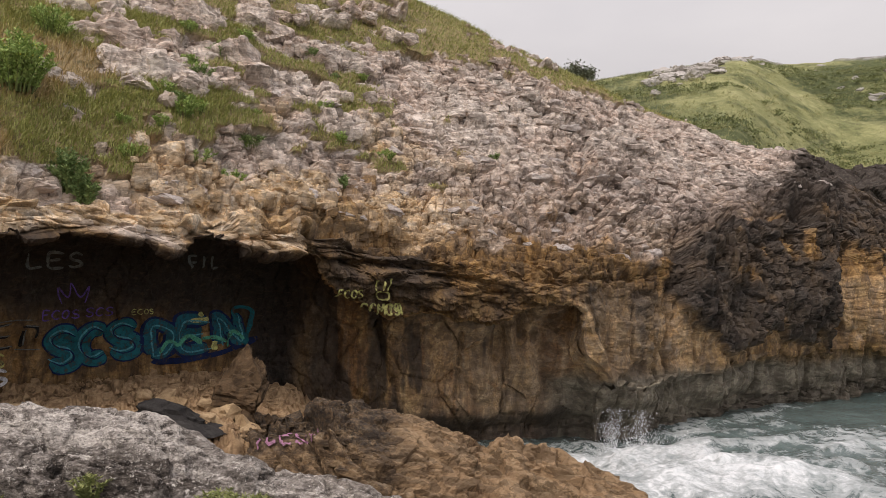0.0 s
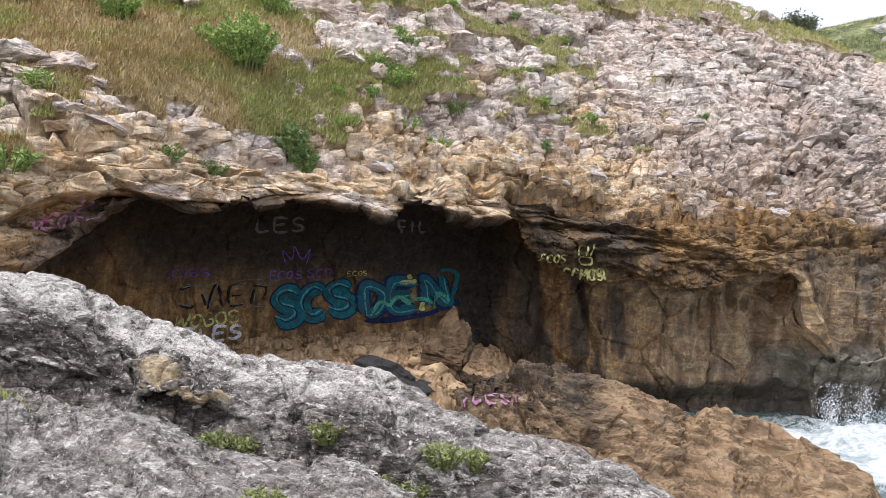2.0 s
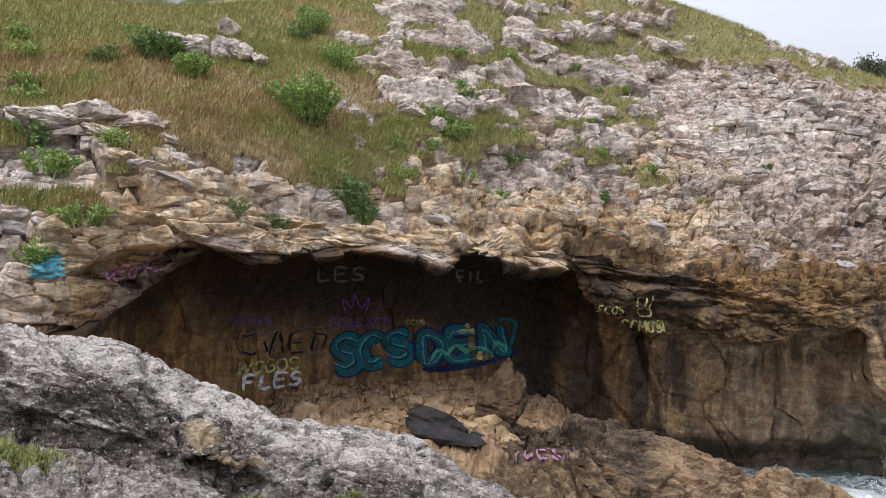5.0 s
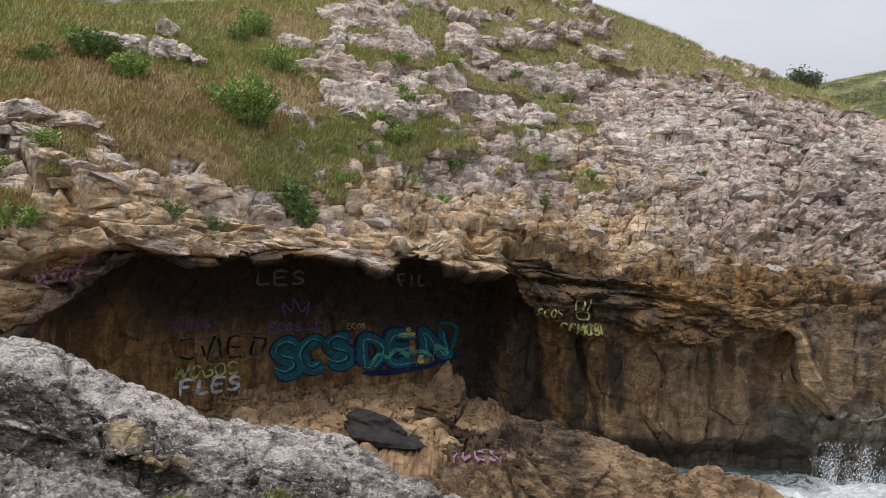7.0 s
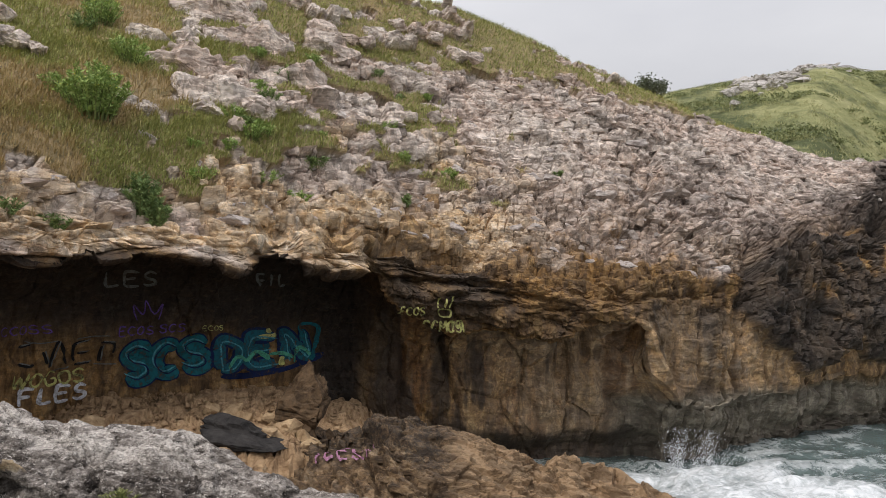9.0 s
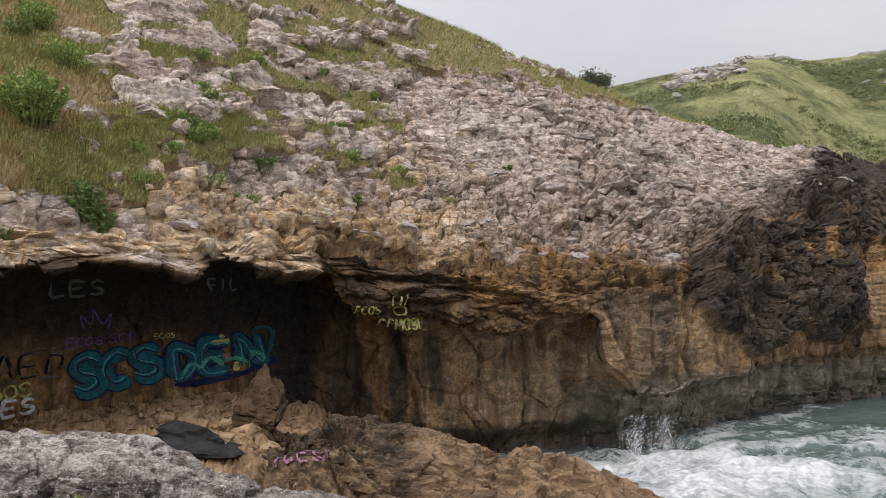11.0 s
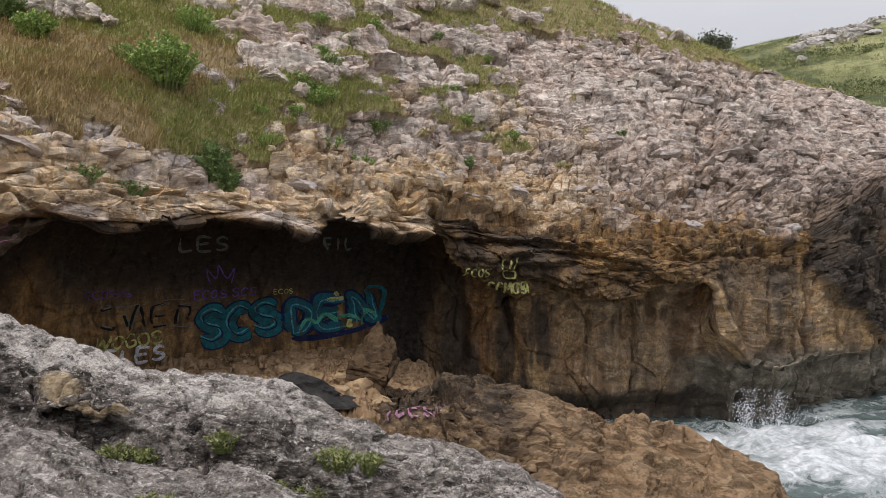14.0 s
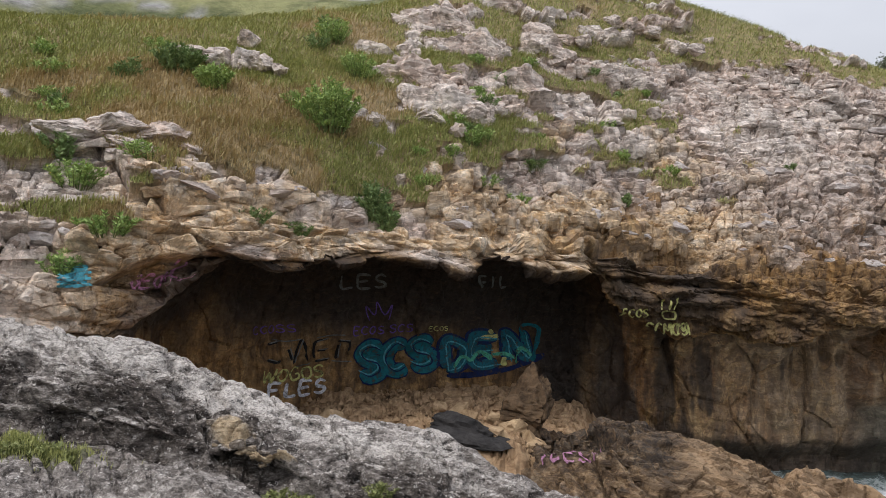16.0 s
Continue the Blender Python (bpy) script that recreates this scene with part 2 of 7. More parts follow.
def limestone_material():
    n = Nodes("weathered_limestone", 0.92, 0.2)
    big, mid, small = n.noise(0.45, 4, 0.6), n.noise(2.2, 6, 0.7, None, 0.6), n.noise(12, 8, 0.78, n.stretch((0.8, 0.8, 1.5)))
    pale = n.ramp(mid, (0.28, (0.48, 0.39, 0.325)), (0.46, (0.80, 0.69, 0.60)), (0.72, (0.94, 0.86, 0.785)))
    pale = n.mix(n.level(big, 0.43, 0.57, 0.0, 0.70), pale, n.ramp(mid, (0.3, (0.50, 0.345, 0.26)), (0.7, (0.84, 0.65, 0.53))))
    streak = n.noise(3.2, 6, 0.75, n.stretch((1.5, 1.5, 0.45)), 0.6)
    pale = n.mix(n.level(streak, 0.60, 0.74, 0.0, 0.45), pale, (0.22, 0.205, 0.20))
    speck = n.calc("MULTIPLY", n.level(small, 0.32, 0.56, 0.62, 1.0), n.level(n.mask("tone"), 0.05, 0.34, 0.40, 1.0))
    tan = n.ramp(n.noise(1.9, 6, 0.72, None, 0.7), (0.27, (0.28, 0.15, 0.065)), (0.42, (0.64, 0.42, 0.21)), (0.52, (0.84, 0.64, 0.42)), (0.66, (0.93, 0.82, 0.68)))
    brown = n.ramp(n.noise(1.8, 6, 0.7, n.stretch((1.6, 1.6, 0.5)), 0.8),
                   (0.30, (0.075, 0.045, 0.022)), (0.43, (0.25, 0.142, 0.058)), (0.54, (0.46, 0.27, 0.105)), (0.66, (0.58, 0.385, 0.175)), (0.82, (0.66, 0.51, 0.31)))
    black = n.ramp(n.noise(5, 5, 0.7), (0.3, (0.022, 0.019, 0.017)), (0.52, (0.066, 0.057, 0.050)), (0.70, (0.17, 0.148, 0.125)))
    wet = n.ramp(n.noise(1.3, 5, 0.6, n.stretch((1, 1, 2.5))), (0.3, (0.15, 0.13, 0.095)), (0.7, (0.40, 0.35, 0.265)))
    soil = n.ramp(n.noise(3.2, 6, 0.7), (0.28, (0.11, 0.10, 0.05)), (0.44, (0.23, 0.185, 0.10)), (0.58, (0.39, 0.29, 0.17)), (0.72, (0.28, 0.27, 0.12)), (0.85, (0.42, 0.37, 0.21)))
    pale = n.mix(n.mask("dull"), pale, n.ramp(streak, (0.30, (0.76, 0.63, 0.55)), (0.48, (0.59, 0.475, 0.41)), (0.62, (0.31, 0.25, 0.215))))
    col = n.mix(n.mask("ochre"), pale, tan)
    col = n.mix(n.mask("brown"), col, brown)
    col = n.mix(n.calc("MULTIPLY", n.mask("rust"), 0.75), col, n.ramp(n.noise(6, 6, 0.75), (0.35, (0.13, 0.065, 0.028)), (0.65, (0.40, 0.20, 0.08))))
    col = n.mix(n.calc("MULTIPLY", n.mask("wash"), n.level(n.noise(9, 6, 0.75, n.stretch((1.6, 1.6, 0.45))), 0.40, 0.60, 0.05, 0.75)), col, (0.50, 0.385, 0.25))
    col = n.mix(n.mask("wet"), col, wet)
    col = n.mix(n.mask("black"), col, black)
    # near-black for the cave's painted shade and the lower wall's streaks
    col = n.mix(n.calc("MULTIPLY", n.mask("shade_and_streaks"), n.level(n.noise(6, 8, 0.75), 0.35, 0.65, 0.88, 0.62)), col, (0.026, 0.022, 0.019))
    grey = n.tree.nodes.new("ShaderNodeCombineColor")
    for s in grey.inputs[:3]:
        n.link(speck, s)
    col = n.mix(1.0, col, grey.outputs[0], "MULTIPLY")
    vein = n.calc("ABSOLUTE", n.calc("SUBTRACT", n.noise(2.4, 6, 0.66, n.stretch((0.8, 0.8, 2.3)), 0.9), 0.5))
    smooth = n.level(n.mask("brown"), 0, 1, 1.0, 0.45)
    col = n.mix(n.calc("MULTIPLY", n.level(vein, 0.002, 0.014, 0.40, 0.0), smooth), col, (0.06, 0.045, 0.037))
    joint = n.calc("ABSOLUTE", n.calc("SUBTRACT", n.noise(1.7, 6, 0.68, n.stretch((1.7, 1.7, 0.7)), 0.8), 0.5))
    col = n.mix(n.level(joint, 0.0015, 0.010, 0.36, 0.0), col, (0.06, 0.045, 0.037))
    blotch = n.noise(5.0, 6, 0.68, n.stretch((0.8, 0.8, 2.2)), 0.6)
    col = n.mix(n.calc("MULTIPLY", n.level(blotch, 0.37, 0.45, 1.0, 0.0), n.level(n.mask("brown"), 0, 1, 0.10, 0.32)), col, (0.13, 0.085, 0.055))
    bloom = n.calc("MULTIPLY", n.level(n.noise(2.4, 6, 0.66, n.stretch((0.8, 0.8, 2.0)), 0.6), 0.46, 0.62, 0.0, 0.42), n.level(n.calc("ADD", n.mask("brown"), n.mask("black")), 0.2, 0.7, 1.0, 0.0))
    col = n.mix(bloom, col, n.mix(n.mask("ochre"), (0.88, 0.775, 0.695), (0.86, 0.66, 0.45)))
    col = n.mix(n.mask("turf"), col, soil)
    n.color(col).bump(rock_relief(n), 0.75, 0.04)
    n.rough(n.level(n.mask("wet"), 0, 1, 0.93, 0.55))
    return n.mat


def ledge_material():
    n = Nodes("lichened_grey_rock", 0.95, 0.2)
    grain = n.stretch((0.75, 0.9, 2.0))
    mid, small, fine = n.noise(1.7, 10, 0.68, grain, 0.3), n.noise(9, 12, 0.82, grain), n.noise(55, 6, 0.75)
    grey = n.ramp(small, (0.36, (0.05, 0.044, 0.040)), (0.45, (0.18, 0.163, 0.152)), (0.52, (0.34, 0.315, 0.297)), (0.62, (0.55, 0.52, 0.497)))
    sooty = n.ramp(small, (0.39, (0.024, 0.021, 0.019)), (0.49, (0.115, 0.10, 0.091)), (0.56, (0.26, 0.236, 0.218)), (0.66, (0.55, 0.52, 0.495)))
    dark = n.level(n.calc("SUBTRACT", n.calc("ADD", mid, 0.16), n.calc("MULTIPLY", n.mask("crust"), 0.24)), 0.58, 0.64)
    base = n.mix(dark, grey, sooty)
    patch = n.calc("ADD", n.calc("MULTIPLY", n.noise(5.5, 12, 0.80, n.stretch((0.8, 0.9, 1.6))), 0.8), n.calc("MULTIPLY", n.mask("crest"), 0.11))
    base = n.mix(n.level(patch, 0.45, 0.475, 0.0, 0.85), base, n.ramp(fine, (0.32, (0.36, 0.337, 0.32)), (0.55, (0.72, 0.69, 0.66))))
    dots = n.level(n.noise(20, 8, 0.75), 0.585, 0.605)
    base = n.mix(n.calc("MULTIPLY", dots, 0.85), base, (0.80, 0.785, 0.765))
    pits = n.level(n.noise(7, 12, 0.82, grain, 0.6), 0.57, 0.60)
    base = n.mix(n.calc("MULTIPLY", pits, 0.85), base, (0.022, 0.021, 0.022))
    rusty = n.level(n.noise(1.1, 8, 0.7), 0.56, 0.66, 0.0, 0.18)
    base = n.mix(rusty, base, n.ramp(small, (0.36, (0.10, 0.07, 0.045)), (0.60, (0.42, 0.35, 0.27))))
    base = n.mix(n.mask("ochre"), base, n.ramp(small, (0.34, (0.20, 0.135, 0.075)), (0.50, (0.50, 0.40, 0.265)), (0.64, (0.68, 0.60, 0.47))))
    base = n.mix(n.mask("turf"), base, n.ramp(small, (0.3, (0.05, 0.06, 0.02)), (0.7, (0.16, 0.17, 0.06))))
    base = n.mix(n.level(fine, 0.34, 0.52, 0.5, 0.0), base, (0.06, 0.057, 0.055))
    base = n.mix(1.0, base, (1.0, 0.955, 0.905), "MULTIPLY")
    n.color(base).bump(rock_relief(n, 45.0), 1.0, 0.05)
    return n.mat


def shelf_material():
    n = Nodes("ochre_sandy_rock", 0.9, 0.25)
    mid, small = n.noise(1.4, 6, 0.7, n.stretch((1, 1, 2.0)), 0.8), n.noise(16, 6, 0.7)
    tan = n.ramp(mid, (0.28, (0.24, 0.152, 0.085)), (0.5, (0.34, 0.225, 0.128)), (0.72, (0.42, 0.30, 0.185)))
    dull = n.ramp(n.noise(3.0, 6, 0.75, n.stretch((1, 1, 2.2))), (0.3, (0.03, 0.024, 0.018)), (0.45, (0.14, 0.09, 0.052)), (0.56, (0.30, 0.20, 0.11)), (0.72, (0.46, 0.37, 0.26)))
    col = n.mix(n.mask("brown"), tan, dull)
    col = n.mix(n.level(small, 0.3, 0.6, 0.22, 0.0), col, (0.12, 0.08, 0.05))
    vein = n.calc("ABSOLUTE", n.calc("SUBTRACT", n.noise(1.9, 6, 0.66, n.stretch((0.7, 0.9, 2.4)), 0.6), 0.5))
    col = n.mix(n.level(vein, 0.001, 0.007, 0.45, 0.0), col, (0.04, 0.026, 0.017))
    crust = n.level(n.noise(3.4, 7, 0.72, n.stretch((0.8, 0.8, 2.0)), 0.4), 0.55, 0.66, 0.0, 0.4)
    col = n.mix(crust, col, n.mix(n.mask("brown"), (0.36, 0.24, 0.135), (0.31, 0.25, 0.185)))
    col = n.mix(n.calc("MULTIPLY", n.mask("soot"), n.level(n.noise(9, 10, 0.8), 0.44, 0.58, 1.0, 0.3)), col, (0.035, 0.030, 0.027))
    col = n.mix(n.mask("wet"), col, (0.10, 0.075, 0.05))
    n.color(col).bump(rock_relief(n, 34.0), 0.9, 0.05)
    return n.mat


def rubble_material(name, dark, light):
    n = Nodes(name, 0.92, 0.2)
    col = n.ramp(n.noise(4.5, 6, 0.7, None, 0.5), (0.28, dark), (0.7, light))
    n.color(col).bump(rock_relief(n, 40.0), 0.8, 0.03)
    return n.mat


def leaf_material(name, dark, light, rough=0.6):
    n = Nodes(name, rough, 0.3)
    n.color(n.ramp(n.geo.outputs["Random Per Island"], (0.0, dark), (1.0, light)))
    n.bsdf.inputs["Subsurface Weight"].default_value = 0.0
    return n.mat


def hill_material():
    n = Nodes("green_pasture", 0.95, 0.15)
    big, mid, small = n.noise(0.035, 5, 0.6, n.stretch((1, 0.6, 1)), 0.5), n.noise(0.16, 6, 0.65, n.stretch((1, 0.5, 1))), n.noise(1.1, 6, 0.75)
    green = n.ramp(mid, (0.30, (0.21, 0.22, 0.095)), (0.45, (0.33, 0.33, 0.15)), (0.58, (0.45, 0.43, 0.21)), (0.75, (0.52, 0.47, 0.27)))
    bracken = n.ramp(small, (0.35, (0.06, 0.075, 0.035)), (0.65, (0.155, 0.17, 0.075)))
    col = n.mix(n.level(n.calc("ADD", n.calc("MULTIPLY", big, 0.6), n.calc("MULTIPLY", n.noise(0.22, 6, 0.7, n.stretch((1, 0.45, 1))), 0.4)), 0.46, 0.53), green, bracken)
    col = n.mix(n.level(small, 0.35, 0.65, 0.45, 0.0), col, (0.09, 0.105, 0.045))
    stone = n.ramp(n.noise(0.9, 6, 0.75), (0.35, (0.16, 0.15, 0.145)), (0.65, (0.55, 0.53, 0.51)))
    col = n.mix(n.mask("stone"), col, stone)
    n.color(col).bump(n.noise(2.2, 6, 0.75), 0.9, 0.35)
    return n.mat


def water_material():
    n = Nodes("sea_water_with_foam", 0.12, 0.5)
    web = n.noise(1.1, 8, 0.72, n.stretch((1, 0.75, 1)), 1.8)
    lace = n.noise(3.4, 6, 0.7, None, 1.2)
    streak = n.calc("ADD", n.calc("MULTIPLY", web, 0.72), n.calc("MULTIPLY", lace, 0.28))
    edge = n.calc("ADD", n.calc("MULTIPLY", n.mask("foam"), 0.50), n.calc("MULTIPLY", streak, 0.78))
    foam = n.level(edge, 0.54, 0.74)
    deep = n.ramp(n.noise(0.25, 4, 0.6), (0.3, (0.06, 0.088, 0.085)), (0.7, (0.125, 0.165, 0.158)))
    white = n.ramp(lace, (0.25, (0.42, 0.46, 0.47)), (0.65, (0.78, 0.79, 0.80)))
    n.color(n.mix(foam, deep, white))
    n.rough(n.level(foam, 0, 1, 0.13, 0.85))
    n.bump(n.calc("ADD", n.calc("MULTIPLY", n.noise(2.2, 6, 0.65, None, 0.6), 0.8), n.calc("MULTIPLY", foam, 0.2)), 0.7, 0.12)
    return n.mat


def paint_material(name, color):
    n = Nodes(name, 0.8, 0.25)
    dim = tuple(c * 0.5 + 0.01 for c in color)
    bare = (0.09, 0.06, 0.04)
    n.color(n.ramp(n.noise(7, 7, 0.75, None, 0.5), (0.36, bare), (0.44, dim), (0.56, color)))
    n.bump(n.noise(30, 4, 0.6), 0.5, 0.02)
    return n.mat


LIMESTONE, LEDGE, SHELF = limestone_material(), ledge_material(), shelf_material()
HILL, WATER = hill_material(), water_material()
OCHRE_RUBBLE = rubble_material("ochre_rubble", (0.17, 0.10, 0.055), (0.52, 0.36, 0.21))
DARK_RUBBLE = rubble_material("dark_wet_stone", (0.015, 0.014, 0.014), (0.06, 0.055, 0.052))
BROWN_RUBBLE = rubble_material("brown_boulder_stone", (0.022, 0.015, 0.010), (0.17, 0.11, 0.062))
PALE_STONE = rubble_material("pale_limestone", (0.30, 0.27, 0.25), (0.66, 0.62, 0.59))
GRASS = leaf_material("dry_and_green_grass", (0.31, 0.28, 0.105), (0.54, 0.475, 0.205), 0.8)
STRAW = leaf_material("brown_dry_grass", (0.32, 0.24, 0.11), (0.55, 0.425, 0.22), 0.85)
LUSH = leaf_material("lush_green_grass", (0.24, 0.262, 0.085), (0.47, 0.465, 0.175), 0.7)
LEAF = leaf_material("fresh_green_leaf", (0.16, 0.26, 0.06), (0.42, 0.52, 0.17))
DARK_LEAF = leaf_material("dark_green_leaf", (0.09, 0.15, 0.045), (0.25, 0.33, 0.12))
FLOWER = leaf_material("yellow_flower", (0.55, 0.48, 0.05), (0.75, 0.68, 0.15))
STEM = leaf_material("green_stem", (0.10, 0.14, 0.04), (0.16, 0.18, 0.06))
SUCCULENT = leaf_material("yellow_green_succulent", (0.13, 0.155, 0.05), (0.33, 0.34, 0.13))
MEADOW = leaf_material("meadow_tussock_leaf", (0.23, 0.24, 0.10), (0.46, 0.44, 0.22), 0.8)
BARK = rubble_material("brown_bark", (0.06, 0.045, 0.03), (0.16, 0.12, 0.08))
STONE_OCHRE = rubble_material("fresh_ochre_stone", (0.20, 0.125, 0.065), (0.58, 0.42, 0.25))
SCRUB = leaf_material("hill_scrub_leaf", (0.13, 0.155, 0.065), (0.28, 0.30, 0.13))
TREE_LEAF = leaf_material("dark_tree_leaf", (0.06, 0.075, 0.045), (0.15, 0.17, 0.10))


# ---- the plan: curves of the cove, by bearing from the standing place ----
FACE_R = [(-62, 15.2), (-45, 15.6), (-40, 16), (-35, 16.6), (-29, 17.6), (-24, 18.4), (-18, 19.2), (-12, 20.8), (-7, 22.2), (-2,
    22.9), (3, 23.3), (8, 24.2), (11, 25.6), (15, 28.2), (19, 31.2), (23, 35), (26.5, 37.6), (28.6, 40.6), (29.6, 44), (30.3, 48.5),
    (31, 54), (31.4, 75), (33, 90)]
LIP_Z = [(-62, 4.32), (-50, 4.43), (-45, 4.60), (-41.4, 4.82), (-39.7, 5.02), (-38, 5.19), (-36.8, 5.32), (-35.6, 5.60), (-34.2, 5.93), (-33, 6.08), (-30,
    5.86), (-26.2, 6.10), (-23.8, 6.22), (-21.5, 6.10), (-19, 5.92), (-17.4, 5.74), (-16.4, 6.02), (-13, 5.85), (-9.8, 5.81), (-8, 5.08), (-6.5,
    4.56), (-3, 4.09), (0, 3.98), (2.2, 3.72), (4, 3.99), (6, 4.17), (7.5, 4.36), (9.1, 4.15), (10, 2.83), (11.5, 1.67), (14, 1.56),
    (17, 1.75), (20, 1.97), (23, 2.06), (26.5, 1.97), (28.6, 1.01), (30.3, 0.65), (31, 0.24), (31.4, -2.4), (33, -2.4)]
CAVE_DEPTH = [(-62, 0.8), (-45, 0.8), (-41.5, 0.9), (-39.5, 2.2), (-37, 3.4), (-34.5, 3.3), (-32, 3.4), (-29, 3.5), (-24, 3.5), (-18, 3.5), (-13, 4.0), (-10.5, 3.4),
    (-9, 2.6), (-7, 2.0), (-3, 1.8), (2, 1.8), (6, 1.9), (8.5, 1.7), (10, 0.8), (13, 0.45), (16, 0.4), (22, 0.5), (33, 0.5)]
BRINK_Z = [(-62, 6.34), (-45, 6.38), (-42, 6.79), (-40, 7.18), (-37, 7.38), (-33, 7.46), (-28, 7.34), (-22, 7), (-17, 6.98), (-11,
    6.87), (-7, 6.64), (-2, 6.25), (3, 6.05), (8, 5.79), (12, 5.68), (15.5, 5.56), (19, 6.09), (23, 6.93), (25.3, 6.32), (27.1, 5.36),
    (28.5, 4.01), (29.3, 3.15), (30.3, 1.68), (31, 0.24), (31.4, -2.2), (33, -2.2)]
BRINK_BACK = [(-62, 0.8), (-40, 0.8), (-28, 0.9), (-20, 1), (-10, 1.2), (0, 1.3), (10, 1.2), (20, 1.3), (33, 1.5)]
CREST_R = [(-62, 24), (-45, 26), (-37, 27), (-25, 29), (-18, 31), (-10, 34), (-2.7, 37), (4, 38), (8, 38.5), (12, 39), (17, 41),
    (20, 43), (23.7, 44), (25.3, 43.4), (27.1, 43), (28.5, 44), (29.2, 46), (30.3, 51), (31, 57), (31.4, 80), (33, 95)]
CREST_Z = [(-62, 12.35), (-50, 12.73), (-45, 12.98), (-40, 13.3), (-37, 13.46), (-31, 14.05), (-25, 14.73), (-18, 16.17), (-10,
    16.77), (-5, 17.01), (-2.7, 16.67), (0, 16.08), (4.4, 14.77), (8.2, 13.62), (12, 12.38), (17, 11.24), (19.6, 10.79), (23.7, 10),
    (25.3, 8.8), (27.1, 7.57), (28.5, 5.69), (29.2, 4.47), (30.3, 2.8), (31, 0.43), (31.4, -2), (33, -2)]
BASE_Z = [(-62, 1.6), (-13, 1.6), (-10.5, 1.2), (-8, 0.6), (-3, -0.2), (2, -1), (33, -1.5)]
TURF_FROM = [(-62, 0.45), (-46, 0.50), (-42, 0.42), (-40, 0.16), (-37, 0.13), (-33, 0.10), (-30, 0.07), (-26, 0.02), (-24.3, 0.05),
    (-23, 0.38), (-21.5, 0.75), (-19, 0.95), (-17, 0.85), (-14, 0.62), (-10, 0.60), (-5, 0.62), (0, 0.70), (4, 0.79), (8, 0.85),
    (12, 0.93), (16, 1.02), (20, 1.2), (33, 1.4)]


# ---- cliff with the cave ----
def build_cliff():
    b = np.concatenate([np.linspace(-62, -48, 60, endpoint=False), np.linspace(-48, 30.6, 1150), np.linspace(30.65, 33, 30)])
    face, lip = curve_at(FACE_R, b), curve_at(LIP_Z, b)
    depth, base = curve_at(CAVE_DEPTH, b), curve_at(BASE_Z, b)
    brink, back = curve_at(BRINK_Z, b), curve_at(BRINK_BACK, b)
    crest_r, crest = curve_at(CREST_R, b), curve_at(CREST_Z, b)
    inner = face + depth
    run, rise = crest_r - face - back, crest - brink
    over = step(-12, -7, b) * step(5.5, 1.5, b)           # where the face leans out over its foot
    knots = [  # reach and height of each line of the profile, from the foot to behind the crest
        (inner + 0.1, base - 0.8),
        (inner + 0.25, base + 0.45 * (lip - base)),
        (inner - 0.05 * depth, base + 0.86 * (lip - base)),
        (inner - 0.35 * depth, lip + 0.03 * depth),
        (face + 0.10 + 0.85 * over, lip - 0.02),
        (face + 0.02 + 0.42 * over, lip + 0.32 * (brink - lip)),
        (face + 0.35 * back, lip + 0.72 * (brink - lip)),
        (face + back, brink),
        (face + back + 0.20 * run, brink + 0.27 * rise),
        (face + back + 0.55 * run, brink + 0.62 * rise),
        (crest_r, crest),
        (crest_r + 6, crest - 0.6),
        (crest_r + 16, crest - 4.0),
    ]
    counts = [40, 46, 26, 34, 30, 44, 40, 96, 130, 110, 12, 5]
    K = np.array([[r, z] for r, z in knots])
    rows, fronts = [], []
    for i, c in enumerate(counts):
        p0, p1, p2, p3 = K[max(i - 1, 0)], K[i], K[i + 1], K[min(i + 2, len(K) - 1)]
        tight = 0.32 if i not in (2, 3, 4) else (0.18 if i == 2 else 0.04)
        for t in np.arange(c) / c:
            m1, m2 = tight * (p2 - p0), tight * (p3 - p1)
            q = p1 * (1 + 2 * t) * (1 - t) ** 2 + m1 * t * (1 - t) ** 2 + p2 * t * t * (3 - 2 * t) + m2 * t * t * (t - 1)
            rows.append(q)
            fronts.append(i + t)
    rows.append(K[-1])
    fronts.append(len(counts))
    rows, line = np.array(rows), np.array(fronts)
    v = polar(np.broadcast_to(b, rows[:, 0].shape), rows[:, 0], rows[:, 1])
    n = grid_normals(v)
    shape = v.shape[:2]
    flat, bb = v.reshape(-1, 3), np.broadcast_to(b, shape).ravel()
    ll = np.broadcast_to(line[:, None], shape).ravel()
    z = flat[:, 2]
    up = np.clip((ll - 7) / 3, 0, 1)                       # 0 at the brink, 1 at the crest
    up = np.where(ll < 8, 0.27 * (ll - 7), np.where(ll < 9, 0.27 + 0.35 * (ll - 8), 0.62 + 0.38 * (ll - 9)))
    wob = fbm(flat / 2.2, 4, 11)
    wob2 = fbm(flat / 0.7, 3, 12)
    wob3 = fbm(flat / 6.0, 2, 10)
    # turf on the slope: solid above a line, and in pockets among the rock
    gv = curve_at(TURF_FROM, bb + 1.3 * wob + 0.9 * wob2)
    turf = step(-0.07, 0.07, up - gv + 0.16 * wob + 0.10 * wob2)
    pocket = step(0.04, 0.20, fbm(flat / np.array([1.5, 1.5, 0.55]), 4, 13) - 0.19 - 0.26 * step(-9, 3, bb) - 0.4 * step(3, 9, bb) + 0.14 * step(0.05, 0.5, up) + 0.08 * step(-10, -16, bb))
    bare = step(0.02, 0.20, fbm(flat / np.array([1.3, 1.3, 0.6]) + 40, 3, 15) - 0.08) * step(-24, -20, bb)
    turf = np.maximum(turf * (1 - bare), pocket * step(0.02, 0.08, up))
